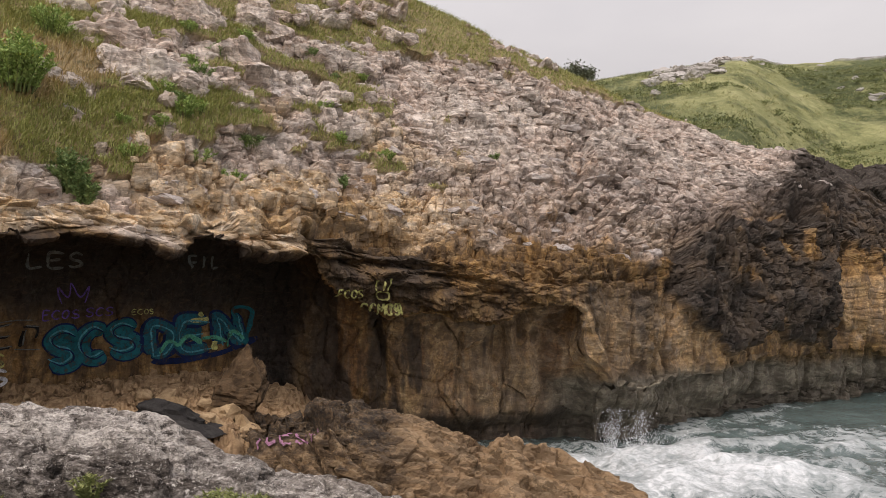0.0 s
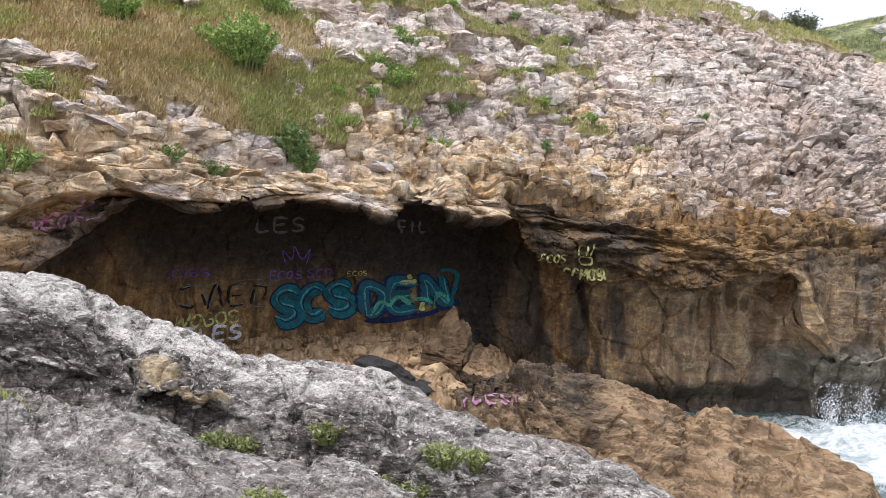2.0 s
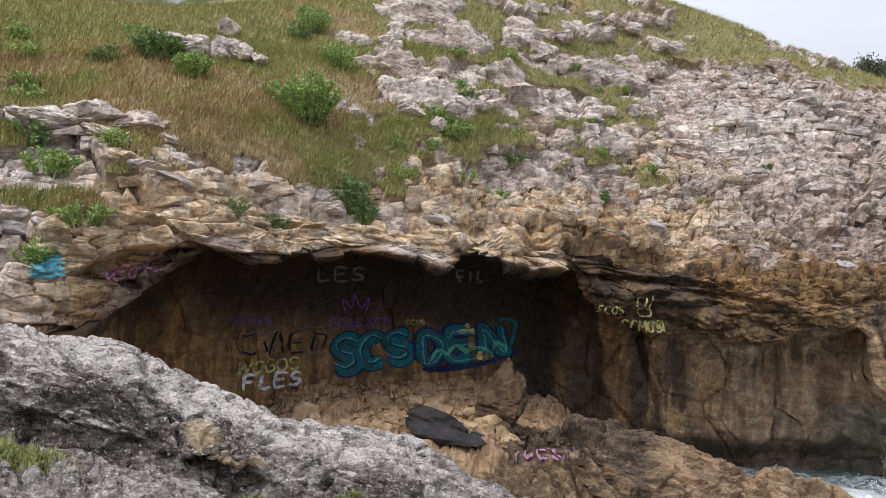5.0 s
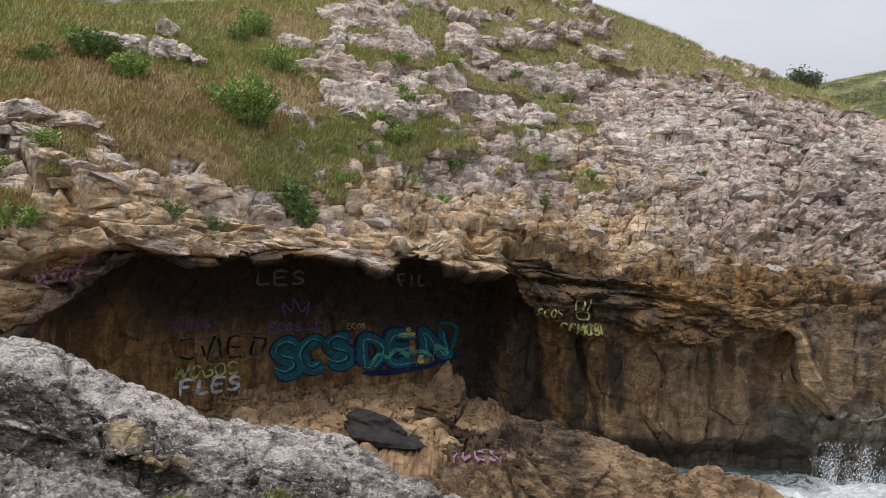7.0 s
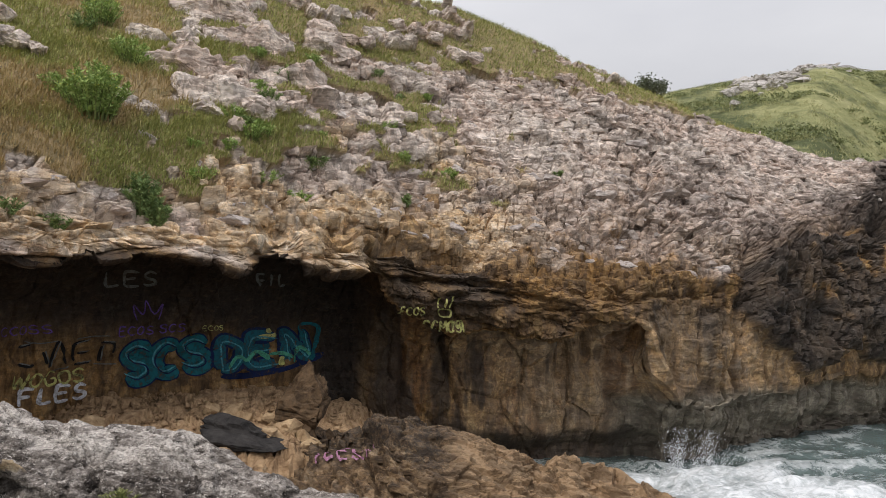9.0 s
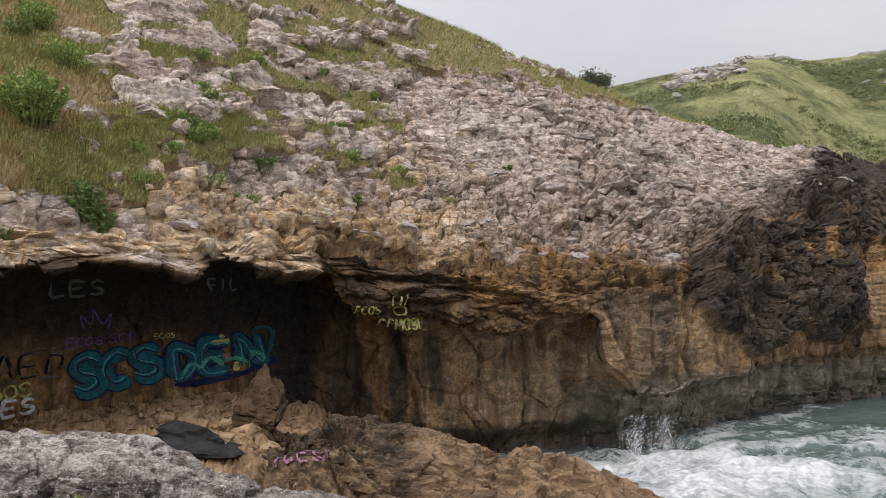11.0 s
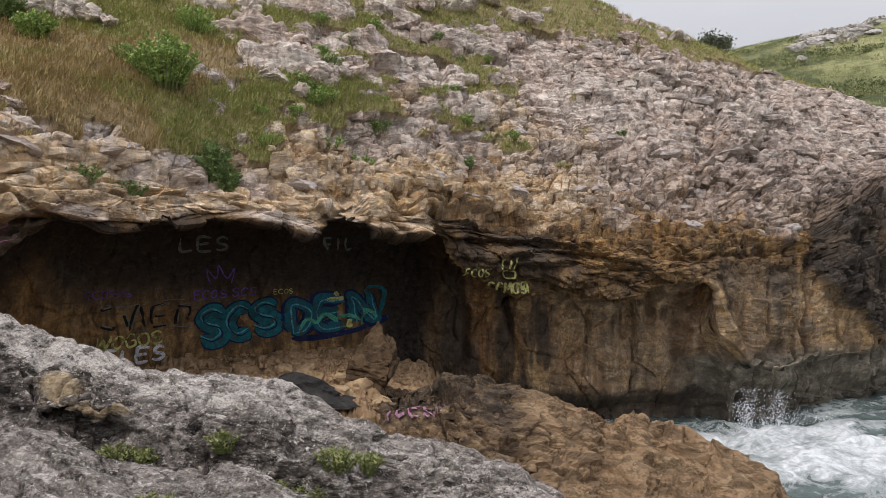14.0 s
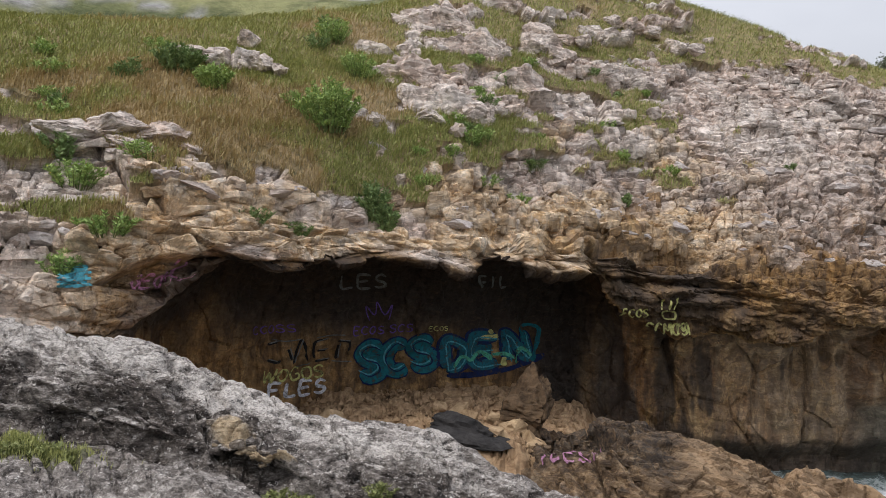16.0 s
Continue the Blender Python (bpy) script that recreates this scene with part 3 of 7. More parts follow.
    turf = np.maximum(turf, 0.9 * step(0.2, 0.5, np.exp(-(((bb + 42.5) / 3.2) ** 2 + ((z - 7.05) / 0.22) ** 2)) + 0.25 * wob2))
    turf = np.maximum(turf, 0.9 * step(0.3, 0.6, np.exp(-(((bb + 30.3) / 2.6) ** 2 + ((z - 7.0) / 0.12) ** 2)) + 0.3 * wob2))
    sod = turf * step(6.2, 6.6, ll)                             # soft edge, for the relief
    turf = step(0.35, 0.65, turf) * step(6.2, 6.5, ll)
    on_slope = step(6.7, 7.1, ll)
    in_wall = 1 - step(3.3, 4.2, ll)
    cave = step(-8.5, -11.0, bb) * step(-44, -40, bb)
    # colour masks: ochre stain under the brink, brown lower walls, black crust and painted shade, sea-wet band
    ochre = step(-0.1, 0.5, 0.8 * wob + 0.5 * wob2 + 1.15 - 1.1 * np.abs(ll - 5.8) / 2.1) * step(6, -3, bb) * step(-50, -40, bb)
    ochre = np.maximum(ochre, step(0.05, 0.45, 0.6 * wob + 0.4 * wob2 + 0.95 - np.hypot((bb + 10.5) / 7.5, (z - 7.1) / 1.5)))
    ochre = np.maximum(ochre, 0.5 * step(0.1, 0.5, wob3 + 0.5 * wob + 0.1) * step(8.0, 7.0, ll) * step(-5, 3, bb))
    ochre *= 1 - 0.8 * step(-9, -5, bb + 2 * wob) * step(5.9, 5.2, ll + 0.5 * wob2) * step(8, 4, bb)
    brown = np.maximum(step(4.55, 4.05, ll + 0.3 * wob), step(-11, -7, bb + 2.5 * wob) * step(0.35, -0.35, ll - 7.05 - 3.8 * step(24.3, 25.8, bb) + 0.8 * wob + 0.8 * wob2))
    tan_wall = step(5.5, 8.5, bb + 2.0 * wob) * step(0.4, -0.3, ll - 7.0 - 3.8 * step(24.3, 25.8, bb) + 0.7 * wob + 0.4 * wob2)
    stain = step(0.1, 0.5, 1.0 * wob + 0.9 * wob2 + 0.62 - np.hypot((bb + 9.5) / 8.5, (z - 6.4) / 1.2)) * step(4.2, 4.8, ll)
    brown = np.maximum(brown, 0.75 * stain)
    lit = np.clip(tan_wall * step(5.0, 4.2, z + 0.4 * wob) * step(1.6, 2.6, z + 0.5 * wob) * (0.85 + 0.5 * wob2 + 0.4 * wob), 0, 0.92)
    ochre = np.maximum(ochre, lit)
    brown = brown * (1 - 0.40 * lit)
    reach = np.hypot(flat[:, 0], flat[:, 1])
    tilt = np.degrees(np.arctan2(z - 5.92, reach)) + 1.5 * wob + 1.5 * wob2      # height as an angle, with a ragged edge
    roof = curve_at([(-62, -20), (13.8, -6), (14.5, -1.5), (17, 0.9), (20.3, 2.6), (22, 5.0), (23, 8), (33, 9)], bb)
    sole = curve_at([(-62, 9), (14.0, -2.6), (15.2, -3.4), (16.5, -5.2), (20, -6.0), (23.9, -5.9), (24.5, -0.4), (26, -0.3), (28.5, -1.3), (33, -2)], bb)
    black = step(-1.1, 1.1, roof - tilt + 2.6 * wob + 2.6 * wob2) * step(-0.5, 0.5, tilt - sole)
    fringe = 0.55 * step(-4.2, 0.3, roof - tilt + 4.5 * wob + 4.5 * wob2) * step(-0.5, 0.5, tilt - sole) * step(13, 16, bb + wob)
    black = np.maximum(black, fringe)
    black *= step(-0.65, -0.35, wob2 + 0.5 * wob) * (0.92 + 0.2 * wob2)
    black = np.clip(black, 0, 1)
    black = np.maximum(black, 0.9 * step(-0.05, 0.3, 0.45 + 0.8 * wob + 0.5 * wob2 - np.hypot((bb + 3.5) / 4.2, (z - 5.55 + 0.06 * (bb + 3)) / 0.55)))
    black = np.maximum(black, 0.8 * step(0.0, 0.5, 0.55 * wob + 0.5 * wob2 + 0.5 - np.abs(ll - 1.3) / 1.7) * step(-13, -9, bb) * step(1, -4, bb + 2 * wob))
    # shade on the cave's roof, back wall and right end, painted black
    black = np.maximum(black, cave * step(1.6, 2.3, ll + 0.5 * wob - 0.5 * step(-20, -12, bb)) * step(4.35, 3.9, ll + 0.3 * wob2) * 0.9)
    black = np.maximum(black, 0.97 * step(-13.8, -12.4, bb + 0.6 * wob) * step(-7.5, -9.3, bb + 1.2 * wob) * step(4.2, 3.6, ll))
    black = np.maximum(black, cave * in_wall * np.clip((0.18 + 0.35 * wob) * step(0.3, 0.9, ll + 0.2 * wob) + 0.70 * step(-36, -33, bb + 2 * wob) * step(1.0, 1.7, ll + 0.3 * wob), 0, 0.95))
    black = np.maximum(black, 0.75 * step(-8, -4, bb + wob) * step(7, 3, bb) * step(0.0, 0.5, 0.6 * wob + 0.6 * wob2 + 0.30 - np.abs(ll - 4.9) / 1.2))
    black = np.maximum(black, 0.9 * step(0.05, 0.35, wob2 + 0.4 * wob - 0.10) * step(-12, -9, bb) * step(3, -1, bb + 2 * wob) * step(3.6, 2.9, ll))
    wet = step(2.35, 1.75, z + 0.35 * wob + 0.15 * wob2 + 0.5 * step(14, 26, bb)) * step(5, 8, bb + wob)
    wet = np.maximum(wet, 0.25 * step(2.0, 0.8, z + 0.5 * wob + 0.2 * wob2) * step(-6, 0, bb))
    brown *= 1 - 0.12 * step(-1, 4, bb + 2 * wob) * step(7, 5, bb) * step(3.6, 2.8, ll)
    bleach = 0.30 * step(0.0, 0.4, 0.25 + 0.7 * wob2 - np.hypot((bb - 2.0) / 2.2, (z - 3.3) / 0.7)) * step(3.6, 3.0, ll)
    brown *= 1 - bleach
    dull = np.clip(bleach + step(-8, 12, bb) * 0.85 + step(8.2, 7.0, ll) * step(-10, 0, bb) * 0.45 - 0.65 * step(7.7, 8.8, ll) + 0.45 * wob, 0, 1)
    brown = np.maximum(brown, 0.40 * step(8.8, 7.0, ll + 1.2 * wob + 0.8 * wob2) * step(-4, 7, bb))
    brown = np.maximum(brown, 0.45 * step(24.0, 25.0, bb))
    ochre = np.maximum(ochre, 0.4 * step(24.3, 26, bb))
    dull = np.clip(dull + 0.8 * step(5, 14, bb + 2 * wob) * step(9.2, 7.9, ll + 0.8 * wob), 0, 1)
    dull = np.clip(dull + 0.9 * step(8.3, 7.2, ll + 0.6 * wob) * step(-14, -6, bb), 0, 1)
    # more painted shade over the right half of the cave
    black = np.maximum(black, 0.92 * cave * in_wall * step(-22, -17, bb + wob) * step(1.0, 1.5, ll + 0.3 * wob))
    # water streaks down the lower wall: black, rust and a pale lime wash
    low = (1 - step(3.1, 3.9, ll)) * step(-10.8, -8.8, bb)
    run1 = fbm(np.stack([bb * 0.85 + 0.35 * wob, 0 * z + 2, z * 0.30], -1), 4, 161, 0.6)
    run2 = fbm(np.stack([bb * 0.70 + 0.35 * wob, 0 * z + 9, z * 0.22], -1), 4, 165, 0.6)
    run3 = fbm(np.stack([bb * 1.5 + 0.30 * wob, 0 * z + 5, z * 0.40], -1), 4, 169, 0.65)
    west = step(4, -7, bb)
    brown = np.maximum(brown, low * (1 - 0.35 * lit)) * (1 - 0.35 * low * step(-6, 2, bb) * step(9, 7, bb))
    ochre = np.maximum(ochre, 0.6 * low * step(-6, 2, bb) * step(10, 8, bb))
    soot = low * step(-0.10, 0.22, run1 + 0.35 * wob2 + 0.35 * wob - 0.22 + 0.50 * west - 0.25 * step(-4, 2, bb) - 0.25 * step(5, 8, bb)) * step(9.5, 7, bb)
    black = np.maximum(black * (1 - 0.75 * low), 0.78 * soot)
    # darker foot, where the walls are undercut
    black = np.maximum(black, low * step(9, 7.5, bb) * 0.75 * step(1.25, 0.75, z + 0.25 * wob + 0.1 * wob2))
    black = np.maximum(black, 0.5 * low * step(0.8, 0.0, z + 0.3 * wob - 0.25 * step(18, 26, bb)) * step(7, 9, bb))
    # shade just below the lip, painted on the wall's top
    black = np.maximum(black, 0.4 * low * step(2.5, 3.0, ll) * step(9.3, 8, bb))
    rust = low * step(0.02, 0.25, run2 + 0.2 * wob2) * (1 - 0.7 * step(7, 10, bb))
    wash = low * step(0.02, 0.30, run3 + 0.12 * step(-3, 1, bb) + 0.2 * step(-1, 2, bb) * step(3.0, 2.2, z) - 0.08) * step(0.9, 1.5, z) * 0.6
    # two hollows of the face, their shade painted in as black
    black = np.maximum(black, 0.75 * step(0.0, 0.4, 0.45 + 0.5 * wob + 0.5 * wob2 - np.hypot((bb + 15.0) / 2.2, (z - 6.45) / 0.40)) * step(4.2, 4.5, ll))
    black = np.maximum(black, 0.6 * step(0.1, 0.4, 0.35 + 0.6 * wob + 0.6 * wob2 - np.hypot((bb + 11.0) / 1.6, (z - 7.2) / 0.55)) * step(4.2, 4.5, ll))
    # deep shade of the cave, painted into its roof, upper wall and right end
    shade_and_streaks = cave * step(1.15, 1.9, ll + 0.35 * wob + 0.15 * wob2 + 0.3 * step(-24, -15, bb)) * step(4.5, 4.1, ll + 0.2 * wob2) * step(-40.5, -36, bb + wob)
    shade_and_streaks = np.maximum(shade_and_streaks, step(-15.2, -13.2, bb + 0.8 * wob) * step(-8.8, -10.6, bb + 1.2 * wob) * step(4.3, 3.9, ll))
    shade_and_streaks *= 1 - 0.75 * np.exp(-((bb + 34.4 + 0.4 * wob) / 1.3) ** 2 - ((z - 4.2) / 0.8) ** 2)
    # the black streaks of the lower wall join the same mask
    shade_and_streaks = np.maximum(shade_and_streaks, 0.6 * soot * step(3, -5, bb) * np.clip(0.8 + 0.8 * wob2, 0, 1))
    # shade of the down-facing overhang, put into the colour as patchy black
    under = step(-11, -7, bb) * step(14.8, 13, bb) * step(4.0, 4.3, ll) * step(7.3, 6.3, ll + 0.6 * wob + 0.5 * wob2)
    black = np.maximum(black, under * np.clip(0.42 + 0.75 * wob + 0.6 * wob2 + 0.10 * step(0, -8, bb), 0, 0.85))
    sill = curve_at([(-62, 4.6), (-44, 5.4), (-40, 5.98), (-36.4, 6.27), (-33, 6.10), (-30, 5.9), (33, 3)], bb)
    niche = step(-43.5, -41, bb) * step(-32.2, -34, bb) * step(0.10, -0.10, z - sill) * step(2.6, 3.2, ll)    # the scooped corner beside the cave
    brown = np.maximum(brown * (1 - niche), 0.9 * niche * (0.75 + 0.5 * wob))
    black *= 1 - 0.9 * niche
    dull = np.maximum(dull, niche)
    # relief
    d = np.zeros(len(flat))
    push = 0.75 * niche
    heave = fracture(flat[low > 0.01] * np.array([1, 1, 0.8]), 1.5, 171, (1, 1, 0.8), 0.5)[0]
    d[low > 0.01] += 0.16 * low[low > 0.01] * heave
    for cb, lean, z0, z1, wide, deep in ((-4.6, -0.5, 1.6, 3.7, 0.22, 0.25), (0.9, 0.3, 1.2, 3.4, 0.20, 0.18), (4.0, 0.35, 2.0, 4.0, 0.45, 0.45), (5.3, 0.2, 2.6, 4.3, 0.40, 0.45), (-7.2, 0.2, 1.5, 3.5, 0.3, 0.2)):
        d -= deep * low * np.exp(-((bb - cb - lean * (z - z1) - 0.5 * wob) / wide) ** 2) * step(z0, z0 + 0.6, z) * step(z1 + 0.2, z1 - 0.1, z)
    d -= low * (0.55 - 0.35 * step(8, 10, bb)) * step(1.1, 0.4, z + 0.2 * wob)                         # the sea has undercut the foot
    for nz, dip, b0, b1, tall, deep in ((6.30, -0.02, -12, -2, 0.16, 0.38), (5.95, -0.045, -9, 9, 0.11, 0.18), (5.45, -0.02, -9, 4, 0.13, 0.28), (4.98, 0.01, -5, 8, 0.11, 0.2), (4.55, 0.03, -6, 3, 0.10, 0.16), (5.05, -0.02, 5, 14, 0.09, 0.2)):
        gap = (z - nz - dip * (bb - b0) - 0.22 * wob - 0.08 * wob2) / tall
        d -= deep * np.exp(-gap ** 4) * step(b0, b0 + 1.5, bb) * step(b1, b1 - 1.5, bb) * step(4.2, 4.6, ll) * step(7.1, 6.6, ll) * step(-0.35, 0.1, wob + wob2 + 0.15)
    rough = 0.55 + 0.7 * step(-0.3, 0.35, wob3 + 0.6 * wob) - 0.15 * step(2, 12, bb)
    tone = np.full(len(flat), 0.5)
    i = np.where((on_slope > 0.01) & (turf < 0.98))[0]
    q = flat[i]
    big, big_t = fracture(q, 1.15, 5, (0.8, 0.8, 1.5), 0.75)
    mid, mid_t = fracture(q, 0.44, 9, (0.9, 0.9, 1.8), 1.4)
    tiny, tiny_t = fracture(q, 0.17, 13, (1, 1, 1.4), 0.7)
    d[i] += on_slope[i] * (1 - 0.92 * sod[i]) * rough[i] * (1 - 0.95 * step(24.0, 25.3, bb[i])) * ((0.30 + 0.20 * step(2, -8, bb[i])) * big + 0.13 * mid + 0.03 * tiny + 0.16 * beds(q, 0.42, 1, (0.05, -0.10), 1.0))
    tone[i] = 0.25 * big_t + 0.45 * mid_t + 0.30 * tiny_t
    i = np.where((on_slope < 0.99) & (ll > 3.3))[0]
    q = flat[i]
    shelfy = step(-6, -11, bb[i])                                # the thick bedded lip over the cave
    wally = step(7, 11, bb[i]) * step(6.6, 5.8, ll[i])           # the plain sea wall
    lean = q @ np.array([[1, 0, 0.17], [0, 1, 0], [0, 0, 1]])
    big, big_t = fracture(lean, 1.5, 35, (0.6, 0.6, 2.0), 0.25)
    mid, mid_t = fracture(lean, 0.50, 39, (0.7, 0.7, 2.0), 0.3)
    tiny, tiny_t = fracture(lean, 0.18, 43, (0.8, 0.8, 1.8), 0.5)
    lumps = fbm(q / np.array([0.7, 0.7, 0.5]), 4, 47)
    edge = 1 - 0.15 * np.exp(-((ll[i] - 3.9) / 0.35) ** 2)
    d[i] += (1 - on_slope[i]) * (1 - in_wall[i]) * edge * (
        shelfy * (0.30 * big + 0.13 * mid + 0.03 * tiny + 0.16 * beds(lean, 0.62, 31, (0, 0), 2.2))
        + (1 - shelfy) * (1 - 0.7 * wally) * (0.10 * big + 0.08 * mid + 0.05 * tiny + 0.36 * lumps + 0.15 * beds(q, 0.5, 33, (0.03, 0), 0.8)))
    mid_t = mid_t * (1 - 0.5 * wally) + 0.18 * wally
    tone[i] = on_slope[i] * tone[i] + (1 - on_slope[i]) * (0.12 + 0.30 * big_t + 0.25 * mid_t + 0.25 * tiny_t)
    i = np.where(in_wall > 0.01)[0]
    q = flat[i]
    tall = q * np.array([1, 1, 0.55])
    mid, mid_t = fracture(tall, 0.62, 53, (1, 1, 1), 0.2)
    tiny, tiny_t = fracture(tall, 0.2, 57, (1, 1, 1.2), 0.4)
    d[i] += in_wall[i] * (0.34 * fbm(q / 1.5, 4, 51) + 0.10 * fbm(q / 0.4, 4, 52) + 0.05 * mid + 0.015 * tiny + 0.10 * beds(q, 0.3, 58, (0.1, 0), 0.9) * (0.25 + 0.75 * step(1.0, 0.3, ll[i])))
    mid_t = 0.6 * mid_t + 0.4 * tiny_t
    tone[i] = in_wall[i] * (0.36 + 0.16 * mid_t) + (1 - in_wall[i]) * tone[i]
    d += 0.24 * wob * (1 - sod) + 0.07 * sod * wob2 + 0.05 * sod
    # furrows worn down the rock below the brink
    flute = np.abs(value_noise(np.stack([bb * 1.9 + 0.6 * wob2, 0 * z + 3, z * 0.7], -1), 71))
    d -= 0.09 * step(0.25, 0.0, flute) * step(-6, 0, bb) * step(5.6, 6.2, ll) * step(8.2, 7.3, ll)
    pin = value_noise(np.stack([bb * 3.0 + 0.5 * wob2, 0 * z + 7, z * 2.0], -1), 78)
    d += 0.12 * pin * step(-3, 3, bb) * step(15.5, 13.5, bb) * step(6.2, 6.8, ll) * step(8.6, 7.6, ll) * (1 - sod)
    # big forms: ragged lip with a hanging tooth, hollow beside it, arch hollow and swirl in the lower wall, hole in the black rock
    d += 0.25 * np.exp(-(((bb + 18.2) / 1.0) ** 2 + ((ll - 4.2) / 0.5) ** 2))
    d -= 0.32 * np.exp(-(((bb + 15.6) / 1.5) ** 2 + ((ll - 4.9) / 0.55) ** 2))
    for hb, hz, hw, hh, hd in ((-13.2, 7.5, 0.5, 0.45, 0.5), (-11.2, 6.7, 0.9, 0.35, 0.35), (-8.6, 6.2, 1.1, 0.3, 0.3), (-15.2, 6.5, 0.9, 0.35, 0.3), (-5.5, 5.9, 1.3, 0.25, 0.3)):
        d -= hd * np.exp(-((((bb - hb) / hw) ** 2 + ((z - hz - 0.15 * wob2) / hh) ** 2) ** 2)) * step(4.3, 4.8, ll) * step(8.4, 8.0, ll)
    d -= 0.45 * np.exp(-(((bb + 36.5) / 2.6) ** 2 + ((ll - 4.4) / 0.5) ** 2))
    d -= 0.55 * np.exp(-(((bb - 5.6) / 1.1) ** 2 + ((z - 3.6) / 0.8) ** 2)) * step(4.3, 3.8, ll)
    ring = np.hypot((bb - 8.6) / 2.3, (z - 2.75) / 1.05)
    d += (0.50 * np.exp(-ring ** 2) - 0.30 * np.exp(-((ring - 1.15) / 0.16) ** 2) * step(9.5, 7, bb)) * step(4.6, 4.0, ll + 0.0 * z)
    d -= 0.6 * np.exp(-(((bb - 11.4) / 0.7) ** 2 + ((z - 0.2) / 0.6) ** 2))
    d -= 1.0 * np.exp(-(((bb - 22.1) / 0.6) ** 2 + ((z - 6.9) / 0.5) ** 2) ** 2)
    d -= 0.55 * step(0.3, 0.9, 1 - np.abs(bb - 24.3 + 0.2 * (z - 4)) / 0.6) * step(1.9, 3.2, z) * step(6.9, 5.9, z)
    d -= 0.42 * step(0.35, 0.95, 1 - np.abs(bb - 14.6 - 0.12 * np.sin(z * 4)) / 0.35) * step(1.4, 2.2, z) * step(5.0, 4.2, z)
    d += step(9, 12, bb) * step(6.9, 5.8, ll) * (0.22 * value_noise(np.stack([bb * 0.9, 0 * z + 5, z * 0.25], -1), 72) - 0.16 * step(0.16, 0.0, np.abs(value_noise(np.stack([bb * 1.1 + 0.5 * wob, 0 * z + 8, z * 0.3], -1), 74))))
    crust = fracture(flat[black > 0.3], 0.4, 77, (1, 1, 1.2), 0.8)[0]
    d[black > 0.3] += 0.14 * crust * step(12, 15, bb[black > 0.3])
    knob = step(8.8, 8.0, ll) * step(14.6, 15.6, bb) * step(24.6, 23.8, bb) * step(-1.5, 0.5, roof - tilt) * step(-0.5, 0.5, tilt - sole)
    d += knob * (0.30 + 0.45 * value_noise(np.stack([bb * 0.55, 0 * z + 3, z * 0.5], -1), 79) + 0.25 * np.abs(value_noise(np.stack([bb * 1.3 + 0.3 * wob, 0 * z + 4, z * 0.8], -1), 80))
                 + 0.10 * np.abs(value_noise(np.stack([bb * 3.2 + 0.5 * wob2, 0 * z + 4, z * 1.5], -1), 83)))
    point = step(24.5, 26.5, bb) * (1 - on_slope * 0.5)
    d += point * (0.55 * value_noise(np.stack([bb * 0.9 + 0.2 * z, 0 * z + 5, z * 0.15], -1), 73) + 0.28 * value_noise(np.stack([bb * 2.6, 0 * z + 6, z * 0.25], -1), 75) + 0.16 * np.abs(value_noise(np.stack([bb * 5.5 + 0.4 * wob, 0 * z + 7, z * 0.4], -1), 76)))
    d *= step(-0.2, 0.4, ll) * (1 - step(10.6, 11.2, ll))
    away = polar(bb, 0 * bb + 1.0, 0 * bb) - polar(bb, 0 * bb, 0 * bb)
    out = (flat + n.reshape(-1, 3) * d[:, None] + away * push[:, None]).reshape(v.shape)
    masks = {"turf": turf, "ochre": ochre, "brown": brown, "black": black, "wet": wet, "tone": tone, "dull": dull, "rust": rust, "wash": wash, "shade_and_streaks": shade_and_streaks}
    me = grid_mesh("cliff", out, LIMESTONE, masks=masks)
    ob = tagged(new("cliff", me), "pale limestone sea cliff with a dark cave under an ochre lip", "cliff", kind="structure")
    return ob, out, n, b, line, {k: m.reshape(shape) for k, m in masks.items()}


cliff, CLIFF_V, CLIFF_N, CLIFF_B, CLIFF_L, CLIFF_MASK = build_cliff()
CLIFF_TURF = CLIFF_MASK["turf"]


def on_cliff(bearing, line_no, off=0.0):
    """A place on the cliff, at a bearing and a (fractional) line of its profile, with the normal there."""
    j = np.interp(bearing, CLIFF_B, np.arange(len(CLIFF_B)))
    i = np.interp(line_no, CLIFF_L, np.arange(len(CLIFF_L)))
    i0, j0 = np.clip(np.floor(i).astype(int), 0, len(CLIFF_L) - 2), np.clip(np.floor(j).astype(int), 0, len(CLIFF_B) - 2)
    a, c = (i - i0)[..., None], (j - j0)[..., None]
    p = (CLIFF_V[i0, j0] * (1 - a) + CLIFF_V[i0 + 1, j0] * a) * (1 - c) + (CLIFF_V[i0, j0 + 1] * (1 - a) + CLIFF_V[i0 + 1, j0 + 1] * a) * c
    nn = CLIFF_N[i0, j0]
    return p + nn * off, nn


# ---- near rock ledge, on which the walker stands ----
GROOVE_R = [(-180, 14), (-110, 11), (-70, 8.2), (-47, 7.1), (-38, 6.5), (-30, 6.0), (-20, 5.5), (-10, 5.2), (-3, 5.0), (8, 4.4), (25, 3.6), (100, 3.6), (140, 8), (180, 14)]
RIDGE_Z = [(-180, 5.6), (-110, 6.2), (-70, 5.9), (-52, 5.54), (-47, 5.47), (-43, 5.38), (-38, 5.23), (-34, 4.97), (-30, 4.80), (-26.5, 4.71), (-22, 4.62), (-20, 4.61), (-15, 4.38), (-8, 4.08), (-3, 3.89), (4, 3.51), (12, 2.9), (25, 2.6), (100, 2.6), (140, 4.5), (180, 5.6)]
